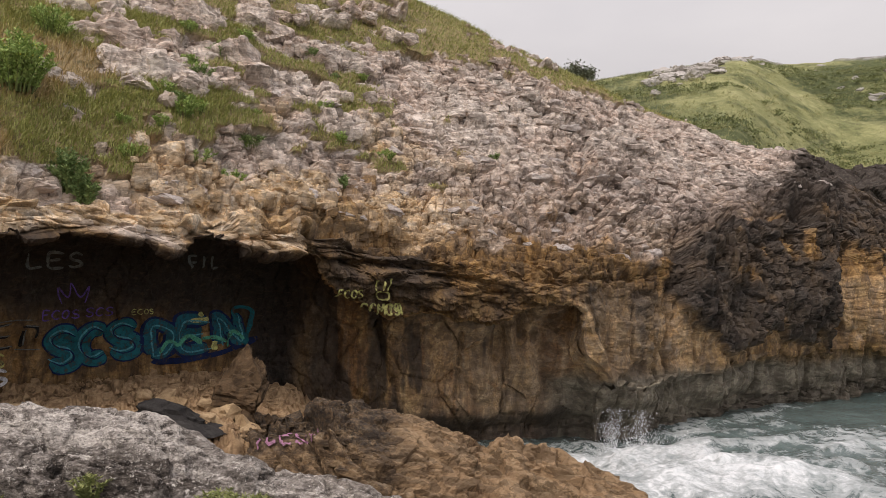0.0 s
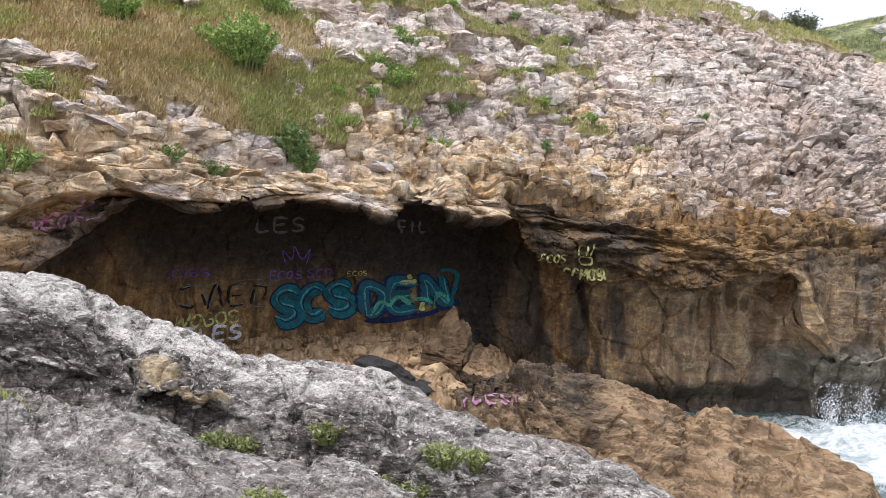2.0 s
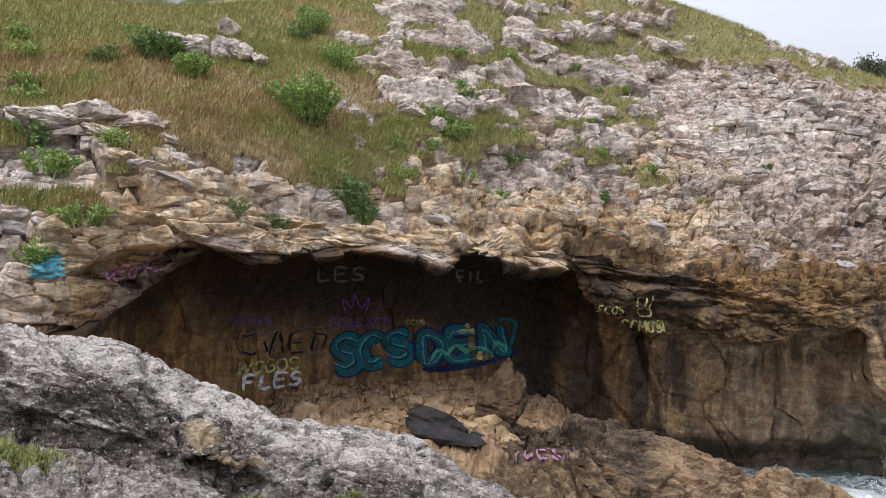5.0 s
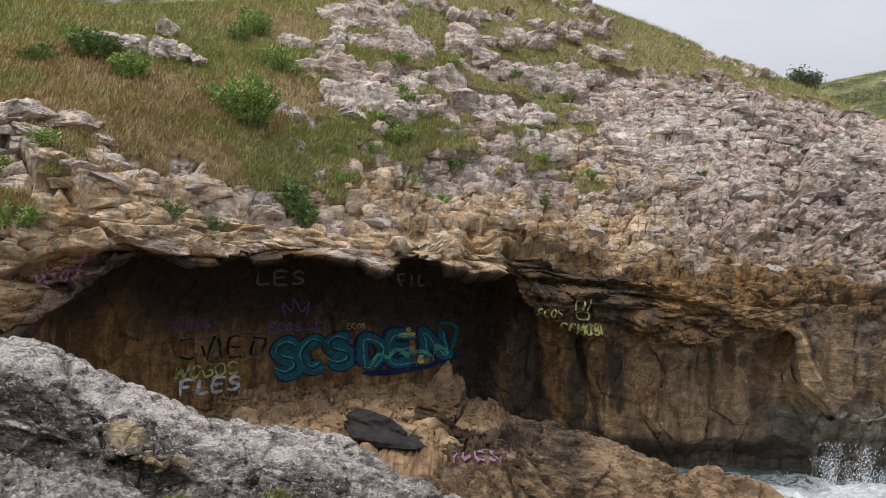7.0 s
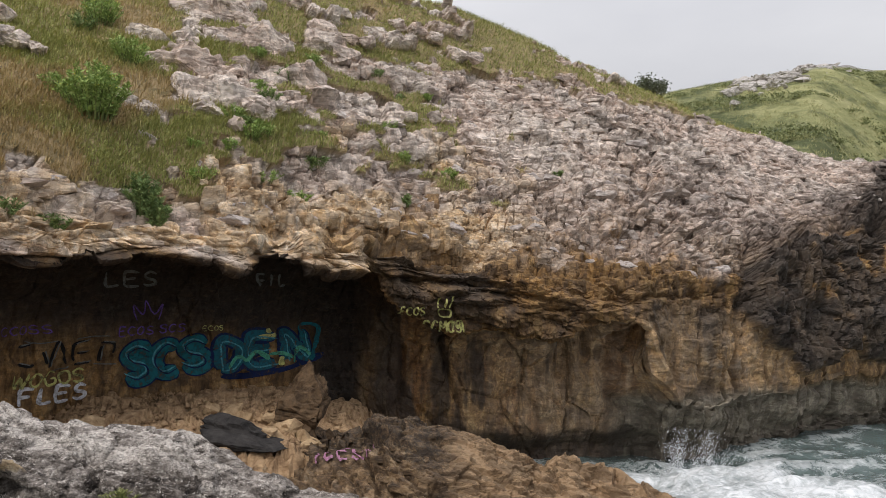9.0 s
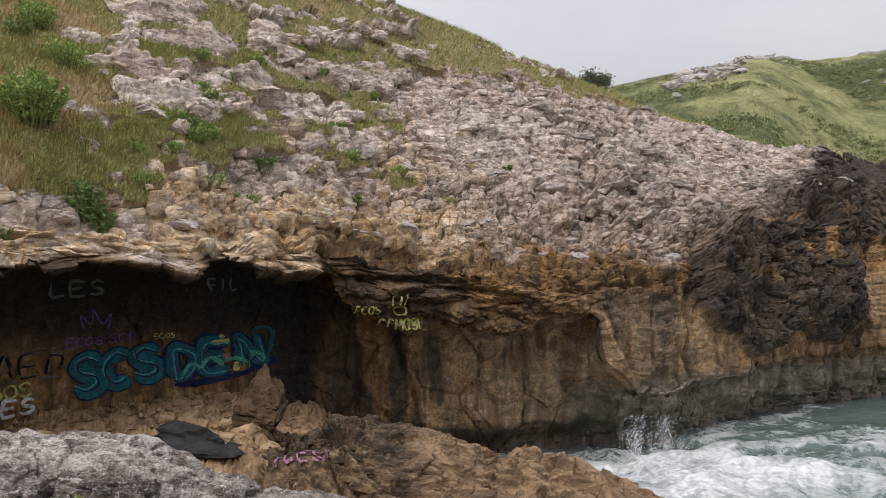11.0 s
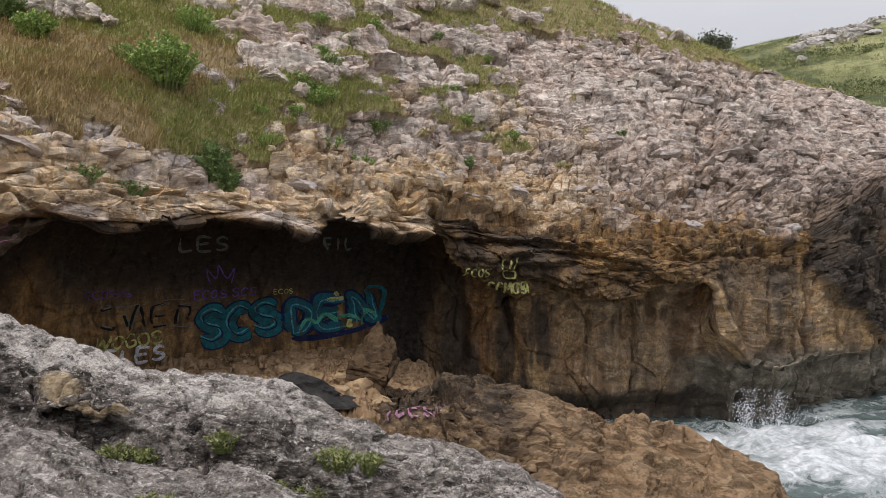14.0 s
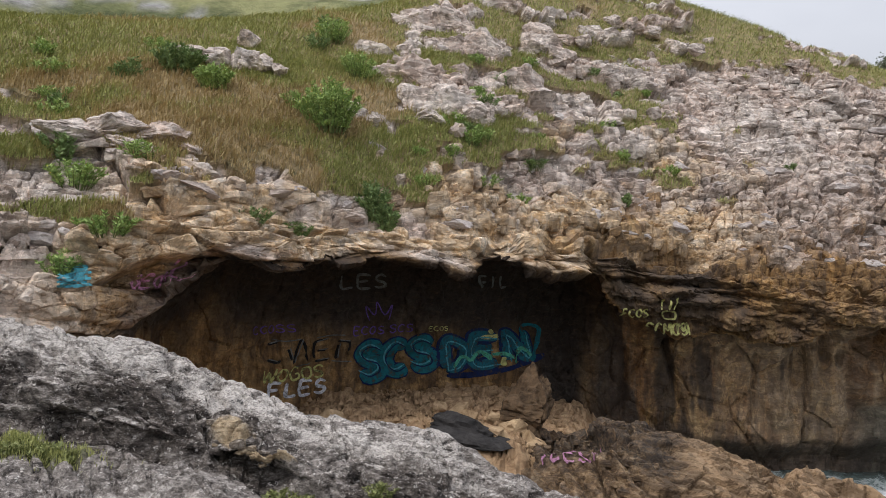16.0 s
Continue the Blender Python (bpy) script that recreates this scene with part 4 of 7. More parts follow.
GROOVE_Z = [(-180, 4.4), (-110, 4.5), (-60, 4.84), (-45, 4.79), (-38, 4.66), (-30, 4.48), (-20, 4.24), (-12, 3.98), (-5, 3.75), (4, 3.3), (12, 2.9), (25, 2.9), (100, 2.9), (140, 4.2), (180, 4.4)]
FOOT_Z = [(-180, 4.8), (-110, 4.6), (-75, 2.5), (-60, 1.5), (-20, 1.3), (-8, 0.0), (5, -1.5), (110, -1.5), (140, 3.5), (180, 4.8)]


def build_ledge():
    b = np.concatenate([np.linspace(-180, -62, 90, endpoint=False), np.linspace(-62, 6, 620, endpoint=False), np.linspace(6, 180, 120, endpoint=False)])
    g, gz, rz, fz = (curve_at(t, b) for t in (GROOVE_R, GROOVE_Z, RIDGE_Z, FOOT_Z))
    near = np.full_like(b, 4.25)
    span = np.where(b < -75, 10 + 0.25 * (-75 - b), np.where(b > 130, 10 + 0.25 * (b - 130), 3.2))
    knots = np.array([
        (0 * b + 0.05, near), (0 * b + 1.4, near), (0.62 * g, 0.45 * near + 0.55 * gz), (g - 0.1, gz), (g + 0.16, gz + 0.30 * (rz - gz)),
        (g + 0.52, gz + 0.78 * (rz - gz)), (g + 0.95, rz), (g + 1.5, rz - 0.15), (g + span, fz), (g + span * 3.4, fz - 0.3)])
    counts = [8, 40, 90, 34, 44, 40, 24, 20, 8]
    rows, line = [], []
    for i, c in enumerate(counts):
        p0, p1, p2, p3 = knots[max(i - 1, 0)], knots[i], knots[i + 1], knots[min(i + 2, len(knots) - 1)]
        for t in np.arange(c) / c:
            m1, m2 = 0.3 * (p2 - p0), 0.3 * (p3 - p1)
            rows.append(p1 * (1 + 2 * t) * (1 - t) ** 2 + m1 * t * (1 - t) ** 2 + p2 * t * t * (3 - 2 * t) + m2 * t * t * (t - 1))
            line.append(i + t)
    rows.append(knots[-1])
    line.append(len(counts))
    rows = np.array(rows)
    v = polar(np.broadcast_to(b, rows[:, 0].shape), rows[:, 0], rows[:, 1])
    n = grid_normals(v)
    shape = v.shape[:2]
    p, bb = v.reshape(-1, 3), np.broadcast_to(b, shape).ravel()
    ll = np.broadcast_to(np.array(line)[:, None], shape).ravel()
    # the beds dip along the ridge, so the grain is laid in turned axes
    along, across = p[:, 0] * 0.80 - p[:, 1] * 0.30, p[:, 0] * 0.45 + p[:, 1] * 0.85
    q = np.stack([along, across, p[:, 2] + 0.22 * along], -1)
    wob, wob2 = fbm(q / np.array([1.4, 0.7, 0.5]), 4, 21), fbm(q / 0.22, 4, 22)
    d = 0.075 * beds(q, 0.17, 61, (0, 0), 0.5) + 0.012 * beds(q, 0.06, 64, (0, 0), 0.2) + 0.035 * fracture(q, 0.45, 65, (0.6, 1, 2.0), 0.25)[0] + 0.05 * fbm(q / np.array([0.4, 0.25, 0.2]), 4, 66)
    d += 0.014 * fracture(q, 0.16, 69, (0.7, 1, 1.6), 0.4)[0] + (0.20 - 0.12 * step(5.0, 6.0, ll)) * wob + 0.05 * wob2
    pit = fbm(q / np.array([0.28, 0.2, 0.12]), 3, 23)
    d -= 0.10 * step(0.05, 0.5, pit) * step(2.7, 3.1, ll) * step(6.0, 5.2, ll) + 0.03 * step(0.3, 0.6, pit)
    d -= 0.08 * clefts(q * np.array([0.35, 1, 1.6]), 0.9, 0.035, 24) + 0.05 * clefts(q * np.array([0.5, 1, 1.6]), 0.35, 0.05, 25)
    flat_zone = step(3.0, 2.6, ll)
    slab = q[:, 1] * 1.9 + 0.7 * wob
    k = np.floor(slab).astype(np.int64)
    d += flat_zone * (0.07 * (hash01(k, k * 0, k * 0, 5) - 0.5) - 0.05 * (slab - k))
    # scooped hollow with fresh ochre stone in the ridge's flank
    scoop = np.exp(-(((bb + 32.2 + 0.5 * (ll - 4)) / 2.9) ** 2 + ((ll - 3.72) / 0.40) ** 2) ** 2)
    d -= 0.16 * np.exp(-((ll - 3.25) / 0.22) ** 2) * step(-0.5, 0.3, wob + 0.2) * step(-50, -40, bb)
    d += 0.10 * np.exp(-((ll - 4.2) / 0.35) ** 2) * step(-0.3, 0.5, wob2 + wob)
    over = np.exp(-(((bb + 32.0) / 3.2) ** 2 + ((ll - 4.42) / 0.22) ** 2))
    spot = np.exp(-(((bb + 33.2 - 1.2 * (4.7 - ll)) / 1.7) ** 2 + ((ll - 4.62) / 0.32) ** 2))
    streak = np.exp(-(((bb + 30.6) / 1.9) ** 2 + ((ll - 4.30) / 0.16) ** 2))
    ochre = step(0.25, 0.6, spot + 0.55 * wob + 0.75 * wob2) * step(0.12, 0.4, spot)
    ochre = np.maximum(ochre, step(0.3, 0.6, streak + 0.4 * wob + 0.6 * wob2) * step(0.12, 0.4, streak))
    crest = np.clip(np.exp(-((ll - 5.9) / 0.75) ** 2) * (1 - 0.6 * step(-28, -12, bb) + 0.6 * step(-36, -42, bb)) + 0.6 * wob, 0, 1)
    turf = step(0.45, 0.75, np.exp(-(((bb + 45) / 4.5) ** 2 + ((ll - 2.85) / 0.14) ** 2)) + 0.3 * wob)
    turf = np.maximum(turf, 0.8 * step(0.5, 0.8, np.exp(-(((bb + 12) / 6.0) ** 2 + ((ll - 2.9) / 0.2) ** 2)) + 0.35 * wob))
    crust = np.clip(step(4.9, 5.7, ll + 1.3 * wob + 0.7 * wob2) + step(3.05, 2.85, ll + 0.12 * wob2 + 0.10 * wob), 0, 1)
    d *= step(0.5, 1.2, ll) * step(8.6, 8.0, ll)
    back = polar(bb, 0 * bb + 1.0, 0 * bb) - polar(bb, 0 * bb, 0 * bb)
    out = p + n.reshape(-1, 3) * d[:, None] + back * (0.34 * scoop - 0.12 * over)[:, None]
    out[:, 2] -= 0.07 * over + 0.03 * scoop
    out = out.reshape(v.shape)
    masks = {"ochre": ochre, "turf": turf, "crust": crust, "crest": crest}
    me = grid_mesh("rock_ledge", out, LEDGE, closed=True, masks=masks)
    ob = tagged(new("rock_ledge", me), "grey lichen-spotted limestone ledge with a rounded ridge", "rock ledge", kind="structure")
    return ob, out, b, np.array(line), {k: m.reshape(shape) for k, m in masks.items()}


rock_ledge, LEDGE_V, LEDGE_B, LEDGE_L, LEDGE_MASK = build_ledge()


# ---- ochre rock shelf between ledge and sea, and the cave floor ----
SHELF_Z = [(-30, 1.6), (-26, 1.75), (-20, 1.9), (-16.5, 2.05), (-13.4, 2.34), (-10.7, 2.58), (-8.5, 2.70), (-6.5, 2.68), (-4, 2.45), (-1.5, 2.2), (0.9, 1.95), (1.9, 1.70), (3.2, 1.68),
    (4.3, 1.72), (5.7, 1.44), (7.1, 1.42), (8.4, 1.20), (9.8, 1.14), (11.7, 0.85), (12.6, 0.48), (13.4, -0.15), (14.6, -0.6), (16.5, -1.2)]


def build_shelf():
    b = np.linspace(-30, 16.5, 430)
    top = curve_at(SHELF_Z, b)
    low = np.clip(top, -1.2, 9)
    crest = 17.6 + 0.0 * b + 0.8 * np.sin(b * 0.35)
    knots = np.array([(0 * b + 9.0, low * 0 - 1.2), (0 * b + 10.6, low * 0.3 - 0.4), (0 * b + 12.8, low * 0.80 - 0.25), (crest - 2.2, low - 0.12), (crest - 0.7, low + 0.02),
                      (crest, low), (crest + 0.6, low - 0.30), (crest + 1.7, np.where(b < -9, 2.0, np.minimum(low - 1.6, -0.2))), (crest + 3.2, np.where(b < -9, 1.6, -1.6))])
    counts = [10, 30, 70, 60, 30, 24, 20, 8]
    rows, line = [], []
    for i, c in enumerate(counts):
        for t in np.arange(c) / c:
            s = t * t * (3 - 2 * t) * 0.5 + 0.5 * t
            rows.append(knots[i] * (1 - s) + knots[i + 1] * s)
            line.append(i + t)
    rows = np.array(rows)
    v = polar(np.broadcast_to(b, rows[:, 0].shape), rows[:, 0], rows[:, 1])
    n = grid_normals(v)
    p = v.reshape(-1, 3)
    bb, ll = np.broadcast_to(b, v.shape[:2]).ravel(), np.broadcast_to(np.array(line)[:, None], v.shape[:2]).ravel()
    wob, wob2 = fbm(p / 1.6, 4, 81), fbm(p / 0.4, 3, 82)
    q = np.stack([p[:, 0], p[:, 1], p[:, 2] + 0.30 * p[:, 0]], -1)
    d = 0.26 * beds(q, 0.36, 83, (0.1, 0.1), 1.8) + 0.09 * beds(q, 0.13, 85, (0.1, 0.1), 0.8) + 0.08 * fracture(q, 0.5, 87, (0.8, 1, 2.0), 0.4)[0]
    d += 0.035 * fracture(q, 0.2, 91, (1, 1, 1.4), 0.4)[0] + 0.14 * wob - 0.12 * clefts(q * np.array([0.4, 1, 1.6]), 1.9, 0.025, 93)
    hump, _ = fracture(q, 1.5, 94, (0.5, 0.7, 2.2), 0.3)
    split = step(-5.5, -3.0, bb + 1.5 * wob + (ll - 4) * 1.2)
    d = d * (1 - 0.2 * split) + 0.20 * hump * (1 - 0.5 * split) + 0.18 * split
    comb = 1 - np.abs(value_noise(np.stack([bb * 0.75, 0 * bb + 2, 0 * bb], -1), 95)) * 1.6
    d += 0.12 * split * comb * np.exp(-((ll - 4.8) / 0.7) ** 2)
    brown = np.clip(1 - split - 0.35 * step(-0.1, 0.4, wob2 + wob), 0, 1)
    wet = step(0.8, 0.2, p[:, 2] + 0.3 * wob)
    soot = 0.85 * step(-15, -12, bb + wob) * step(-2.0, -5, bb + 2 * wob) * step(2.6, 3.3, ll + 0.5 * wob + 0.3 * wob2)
    plain = np.exp(-((bb + 11.3) / 2.0) ** 2 - ((ll - 3.05) / 0.35) ** 2)   # a smooth face, with a painted tag
    d *= step(0.2, 1.2, ll) * (1 - 0.9 * plain)
    out = (p + n.reshape(-1, 3) * d[:, None]).reshape(v.shape)
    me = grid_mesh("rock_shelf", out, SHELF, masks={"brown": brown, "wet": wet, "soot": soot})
    return tagged(new("rock_shelf", me), "ochre and brown rock shelf sloping into the sea", "rock shelf", kind="structure"), out, b, np.array(line), {"brown": brown.reshape(v.shape[:2]), "wet": wet.reshape(v.shape[:2]), "soot": soot.reshape(v.shape[:2])}


rock_shelf, SHELF_V, SHELF_B, SHELF_L, SHELF_MASK = build_shelf()


def floor_height(b, r):
    wall = curve_at(FACE_R, b) + curve_at(CAVE_DEPTH, b)
    t = np.clip((r - 13.0) / (wall - 13.0), 0, 1.2)
    return 2.20 + 0.47 * t ** 1.3 - 1.3 * step(-11, -7, b) - 0.35 * step(-27, -30, b) - 0.55 * step(-14.5, -12, b) - 1.3 * step(16.9, 15.4, r) * step(-21, -18, b)


def build_cave_floor():
    b, r = np.linspace(-48, -6, 300), np.linspace(12.5, 26.5, 150)
    bb, rr = np.meshgrid(b, r)
    z = floor_height(bb, rr)
    v = polar(bb, rr, z)
    p = v.reshape(-1, 3)
    v[..., 2] += (0.14 * fracture(p, 0.7, 101)[0] + 0.07 * fracture(p, 0.25, 105)[0] + 0.12 * fbm(p / 1.2, 3, 103)).reshape(bb.shape)
    me = grid_mesh("cave_floor", v, OCHRE_RUBBLE)
    return tagged(new("cave_floor", me), "ochre gravel and rubble floor of the cave", "ground", kind="structure")


cave_floor = build_cave_floor()

# ---- hills behind ----
HILL_TOP = [(-180, 16), (-90, 22), (-62, 30), (-30, 34), (-12, 34), (0, 33), (6, 35), (8, 37), (12, 39.0), (16, 40.2), (19.3, 41.0), (23, 39.6), (27, 40.0), (29.2, 41.0), (33, 37.8), (40, 31), (60, 14), (90, 6), (130, 8), (180, 16)]
SHORE_R = [(-180, 30), (-62, 24), (20, 44), (23.4, 46), (23.55, 96), (28, 101), (33, 106), (45, 104), (60, 118), (85, 210), (110, 90), (135, 44), (180, 30)]


def ground_height(b, r):
    shore, top = curve_at(SHORE_R, b), curve_at(HILL_TOP, b)
    edge = 8.3 + 4.6 * step(20, 26, b) - 6.4 * step(45, 110, b)
    peak = 172.0
    inland = 46 + 56 * step(18, 26, b)
    t = np.clip((r - inland) / (peak - inland), 0, 1)
    rise = edge + (top - edge) * (0.55 * t + 0.45 * step(0.05, 0.95, t))
    left = step(-6, -22, b) * step(-130, -70, b)               # the high ground behind the cliff's crest
    rise += left * 12.5 * step(25, 46, r)
    rise = np.where(r > peak, top - 0.10 * np.clip(r - peak, 0, 260), rise)
    sea = step(5, 0, r - shore) * step(22, 24, b) + step(0, -3, r - shore) * (1 - step(22, 24, b))
    return rise * (1 - sea) - 4.0 * sea


def build_ground():
    b = np.concatenate([np.linspace(-180, -50, 60, endpoint=False), np.linspace(-50, 0, 130, endpoint=False), np.linspace(0, 36, 300, endpoint=False), np.linspace(36, 180, 110, endpoint=False)])
    r = np.concatenate([np.linspace(26, 60, 50, endpoint=False), np.linspace(60, 190, 170, endpoint=False), np.geomspace(190, 3000, 30)])
    bb, rr = np.meshgrid(b, r)
    z = ground_height(bb, rr)
    v = polar(bb, rr, z)
    p = v.reshape(-1, 3)
    land = step(3, 8, z).ravel()
    bumpy = (1.5 * fbm(p / 22, 4, 111) + 0.75 * fbm(p / 6, 4, 112)) * land
    crag = 1.2 * np.exp(-(((bb - 17.0 - 0.05 * (rr - 150)) / 3.2) ** 2 + ((rr - 152) / 12) ** 2)).ravel() + 0.9 * np.exp(-(((bb - 27.5) / 3.5) ** 2 + ((rr - 168) / 5) ** 2)).ravel() + 0.7 * np.exp(-(((bb - 21.0) / 1.2) ** 2 + ((rr - 163) / 6) ** 2)).ravel()
    stone = step(0.45, 0.75, crag + 0.45 * fbm(p / 7, 4, 114)) * land
    bumpy += stone * (0.5 + 0.5 * fbm(p / 2.5, 3, 115))
    high = step(-4, -16, bb).ravel() * step(70, 45, rr).ravel()
    stone = np.maximum(stone, high * step(0.25, 0.4, fbm(p / 3, 3, 116)))
    v[..., 2] += bumpy.reshape(bb.shape)
    me = grid_mesh("ground", v, HILL, smooth=True, closed=True, masks={"stone": stone})
    return tagged(new("ground", me), "green grassy coastal hills with pale crags", "hill", kind="structure")


ground = build_ground()


def build_far_cliff():
    b = np.linspace(23.56, 52, 320)
    shore = curve_at(SHORE_R, b)
    top = np.clip(ground_height(b, shore + 9) + 0.5, 6, 30)
    lines = np.array([(shore - 2.0, 0 * b - 1.5), (shore - 1.8, 0 * b + 1.2), (shore - 2.4, 0 * b + 1.6), (shore - 1.9, 0.5 * top), (shore - 0.6, 0.82 * top), (shore + 2.5, top), (shore + 9, top - 0.5)])
    rows, line = [], []
    for i in range(len(lines) - 1):
        for t in np.arange(18) / 18:
            rows.append(lines[i] * (1 - t) + lines[i + 1] * t)
            line.append(i + t)
    rows = np.array(rows)
    v = polar(np.broadcast_to(b, rows[:, 0].shape), rows[:, 0], rows[:, 1])
    p = v.reshape(-1, 3)
    ll = np.broadcast_to(np.array(line)[:, None], v.shape[:2]).ravel()
    wob = fbm(p / 4, 4, 121)
    d = 0.5 * fracture(p, 4, 122, (1, 1, 0.8), 0.3)[0] + 0.25 * fracture(p, 1.4, 126, (1, 1, 0.7), 0.3)[0] + 0.7 * wob
    out = (p + grid_normals(v).reshape(-1, 3) * d[:, None]).reshape(v.shape)
    zero = np.zeros(len(p))
    black = step(-0.1, 0.3, ll - 3.15 + 0.9 * wob) * step(6.2, 5.2, ll)
    me = grid_mesh("far_cliff", out, LIMESTONE, masks={"turf": zero, "ochre": 0.5 + zero, "brown": 0.75 + zero, "tone": 0.5 + zero, "black": black, "wet": step(1.2, 0.6, p[:, 2])})
    return tagged(new("far_cliff", me), "ochre sea cliff with black top across the far cove", "cliff", kind="structure")


far_cliff = build_far_cliff()


# ---- sea ----
def build_sea():
    b = np.concatenate([np.linspace(-180, -20, 40, endpoint=False), np.linspace(-20, 3, 40, endpoint=False), np.linspace(3, 34, 480, endpoint=False), np.linspace(34, 90, 120, endpoint=False), np.linspace(90, 180, 30, endpoint=False)])
    r = np.concatenate([np.linspace(9, 42, 330, endpoint=False), np.linspace(42, 120, 140, endpoint=False), np.geomspace(120, 3500, 30)])
    bb, rr = np.meshgrid(b, r)
    v = polar(bb, rr, 0 * bb)
    p = v.reshape(-1, 3)
    swell = fbm(p / np.array([4.5, 2.6, 1]), 3, 131)
    chop = fbm(p / 0.9, 4, 132)
    boil = 1 - np.abs(fbm(p / 1.3, 4, 133)) * 2
    # white water where the surge breaks between the shelf and the wall
    x, y = p[:, 0], p[:, 1]
    surge = np.exp(-(((x - 6.4) / 5.2) ** 2 + ((y - 22.4) / 3.4) ** 2) ** 1.5)
    surge = np.maximum(surge, 0.6 * np.exp(-(((x - 12.0) / 4.5) ** 2 + ((y - 25.2) / 3.2) ** 2)))
    shore = 0.55 * np.exp(-np.abs(rr.ravel() - curve_at(FACE_R, bb.ravel()) + 0.5) / 1.3) * step(6, 9, bb.ravel())
    point = 0.6 * np.exp(-(((x - 21.5) / 2.5) ** 2 + ((y - 35.5) / 3.5) ** 2))
    foam = np.clip(0.50 * surge + shore * 0.30 + 0.7 * point + 0.17 + 0.30 * swell + 0.22 * chop, 0, 1)
    foam *= 1 - 0.55 * np.exp(-(((x - 17) / 3.5) ** 2 + ((y - 31) / 2.5) ** 2))
    near = 1 - step(50, 110, rr.ravel())
    z = near * (0.16 * swell + 0.07 * chop) + surge * (0.25 + 0.40 * swell + 0.22 * boil + 0.16 * chop) + 0.15 * point * boil
    v[..., 2] = z.reshape(bb.shape)
    me = grid_mesh("sea", v, WATER, smooth=True, closed=True, masks={"foam": foam * near + 0.28 * (1 - near)})
    return tagged(new("sea", me), "grey-green sea churned to white foam at the cliff's foot", "sea", kind="structure")


sea = build_sea()


def spray_jets():
    """Drops thrown up where the surge meets the foot of the wall."""
    r = np.random.RandomState(141)
    co = []
    for b, reach, high, wide in ((10.6, 24.6, 0.9, 0.10), (11.0, 24.9, 1.25, 0.12), (12.1, 25.4, 0.7, 0.16), (12.8, 25.6, 1.1, 0.12), (13.6, 26.0, 0.5, 0.25), (9.9, 24.2, 0.45, 0.3), (15.2, 27.0, 0.4, 0.4)):
        n = int(700 * high)
        t = r.rand(n) ** 1.4
        base = polar(np.full(n, b), np.full(n, reach), 0.05 + high * t)
        base += np.stack([r.normal(0, 1, n), r.normal(0, 1, n), 0.3 * r.normal(0, 1, n)], -1) * (wide * (0.5 + t))[:, None] * np.array([1, 0.5, 0.5])
        co.append(base)
    co = np.concatenate(co)
    n = len(co)
    tet = np.array([(1, 0, -0.5), (-0.5, 0.87, -0.5), (-0.5, -0.87, -0.5), (0, 0, 0.9)])
    size = 0.004 + 0.013 * r.rand(n) ** 3
    v = co[:, None] + tet[None] * size[:, None, None] * np.array([1, 1, 1.8])
    f = np.array([(0, 1, 2), (0, 3, 1), (1, 3, 2), (2, 3, 0)])
    faces = (f[None] + 4 * np.arange(n)[:, None, None]).reshape(-1, 3)
    foam = Nodes("white_spray", 0.6, 0.4).color((0.86, 0.88, 0.90)).mat
    return tagged(new("spray", face_mesh("spray", v.reshape(-1, 3), faces, foam)), "white spray leaping at the foot of the sea cliff", "spray", kind="stuff")


spray_jets()


# ---- loose stones ----
def rock_mesh(name, seed, material, detail=3, squash=(1.0, 1.0, 0.75), cuts=11, grain=0.06, crag=0.0):
    """An angular stone about 1 m across: a ball cut by planes, then roughened; crag: broken into blocks."""
    rng = np.random.RandomState(seed)
    bm = bmesh.new()
    bmesh.ops.create_icosphere(bm, subdivisions=detail, radius=0.62)
    bm.verts.ensure_lookup_table()
    co = np.array([v.co for v in bm.verts])
    faces = np.array([[v.index for v in f.verts] for f in bm.faces])
    bm.free()
    co += 0.10 * fbm(co * 2.2 + seed * 3.1, 3, seed)[:, None] * co
    for _ in range(cuts):
        n = rng.normal(size=3)
        n /= np.linalg.norm(n)
        over = co @ n - rng.uniform(0.24, 0.48)
        co -= np.clip(over, 0, None)[:, None] * n
    co += (grain * fbm(co * 5 + seed, 3, seed + 5))[:, None] * co
    relief, tone = fracture(co * np.array(squash) + seed, 0.30, seed, (1, 1, 1.5), 0.7)
    fine, fine_t = fracture(co * np.array(squash) + seed, 0.12, seed + 3, (1, 1, 1.4), 0.6)
    co = co * (1 + crag * (0.20 * relief + 0.07 * fine))[:, None]
    return face_mesh(name, co * np.array(squash), faces, material, masks={"tone": 0.36 + 0.4 * tone + 0.3 * fine_t})


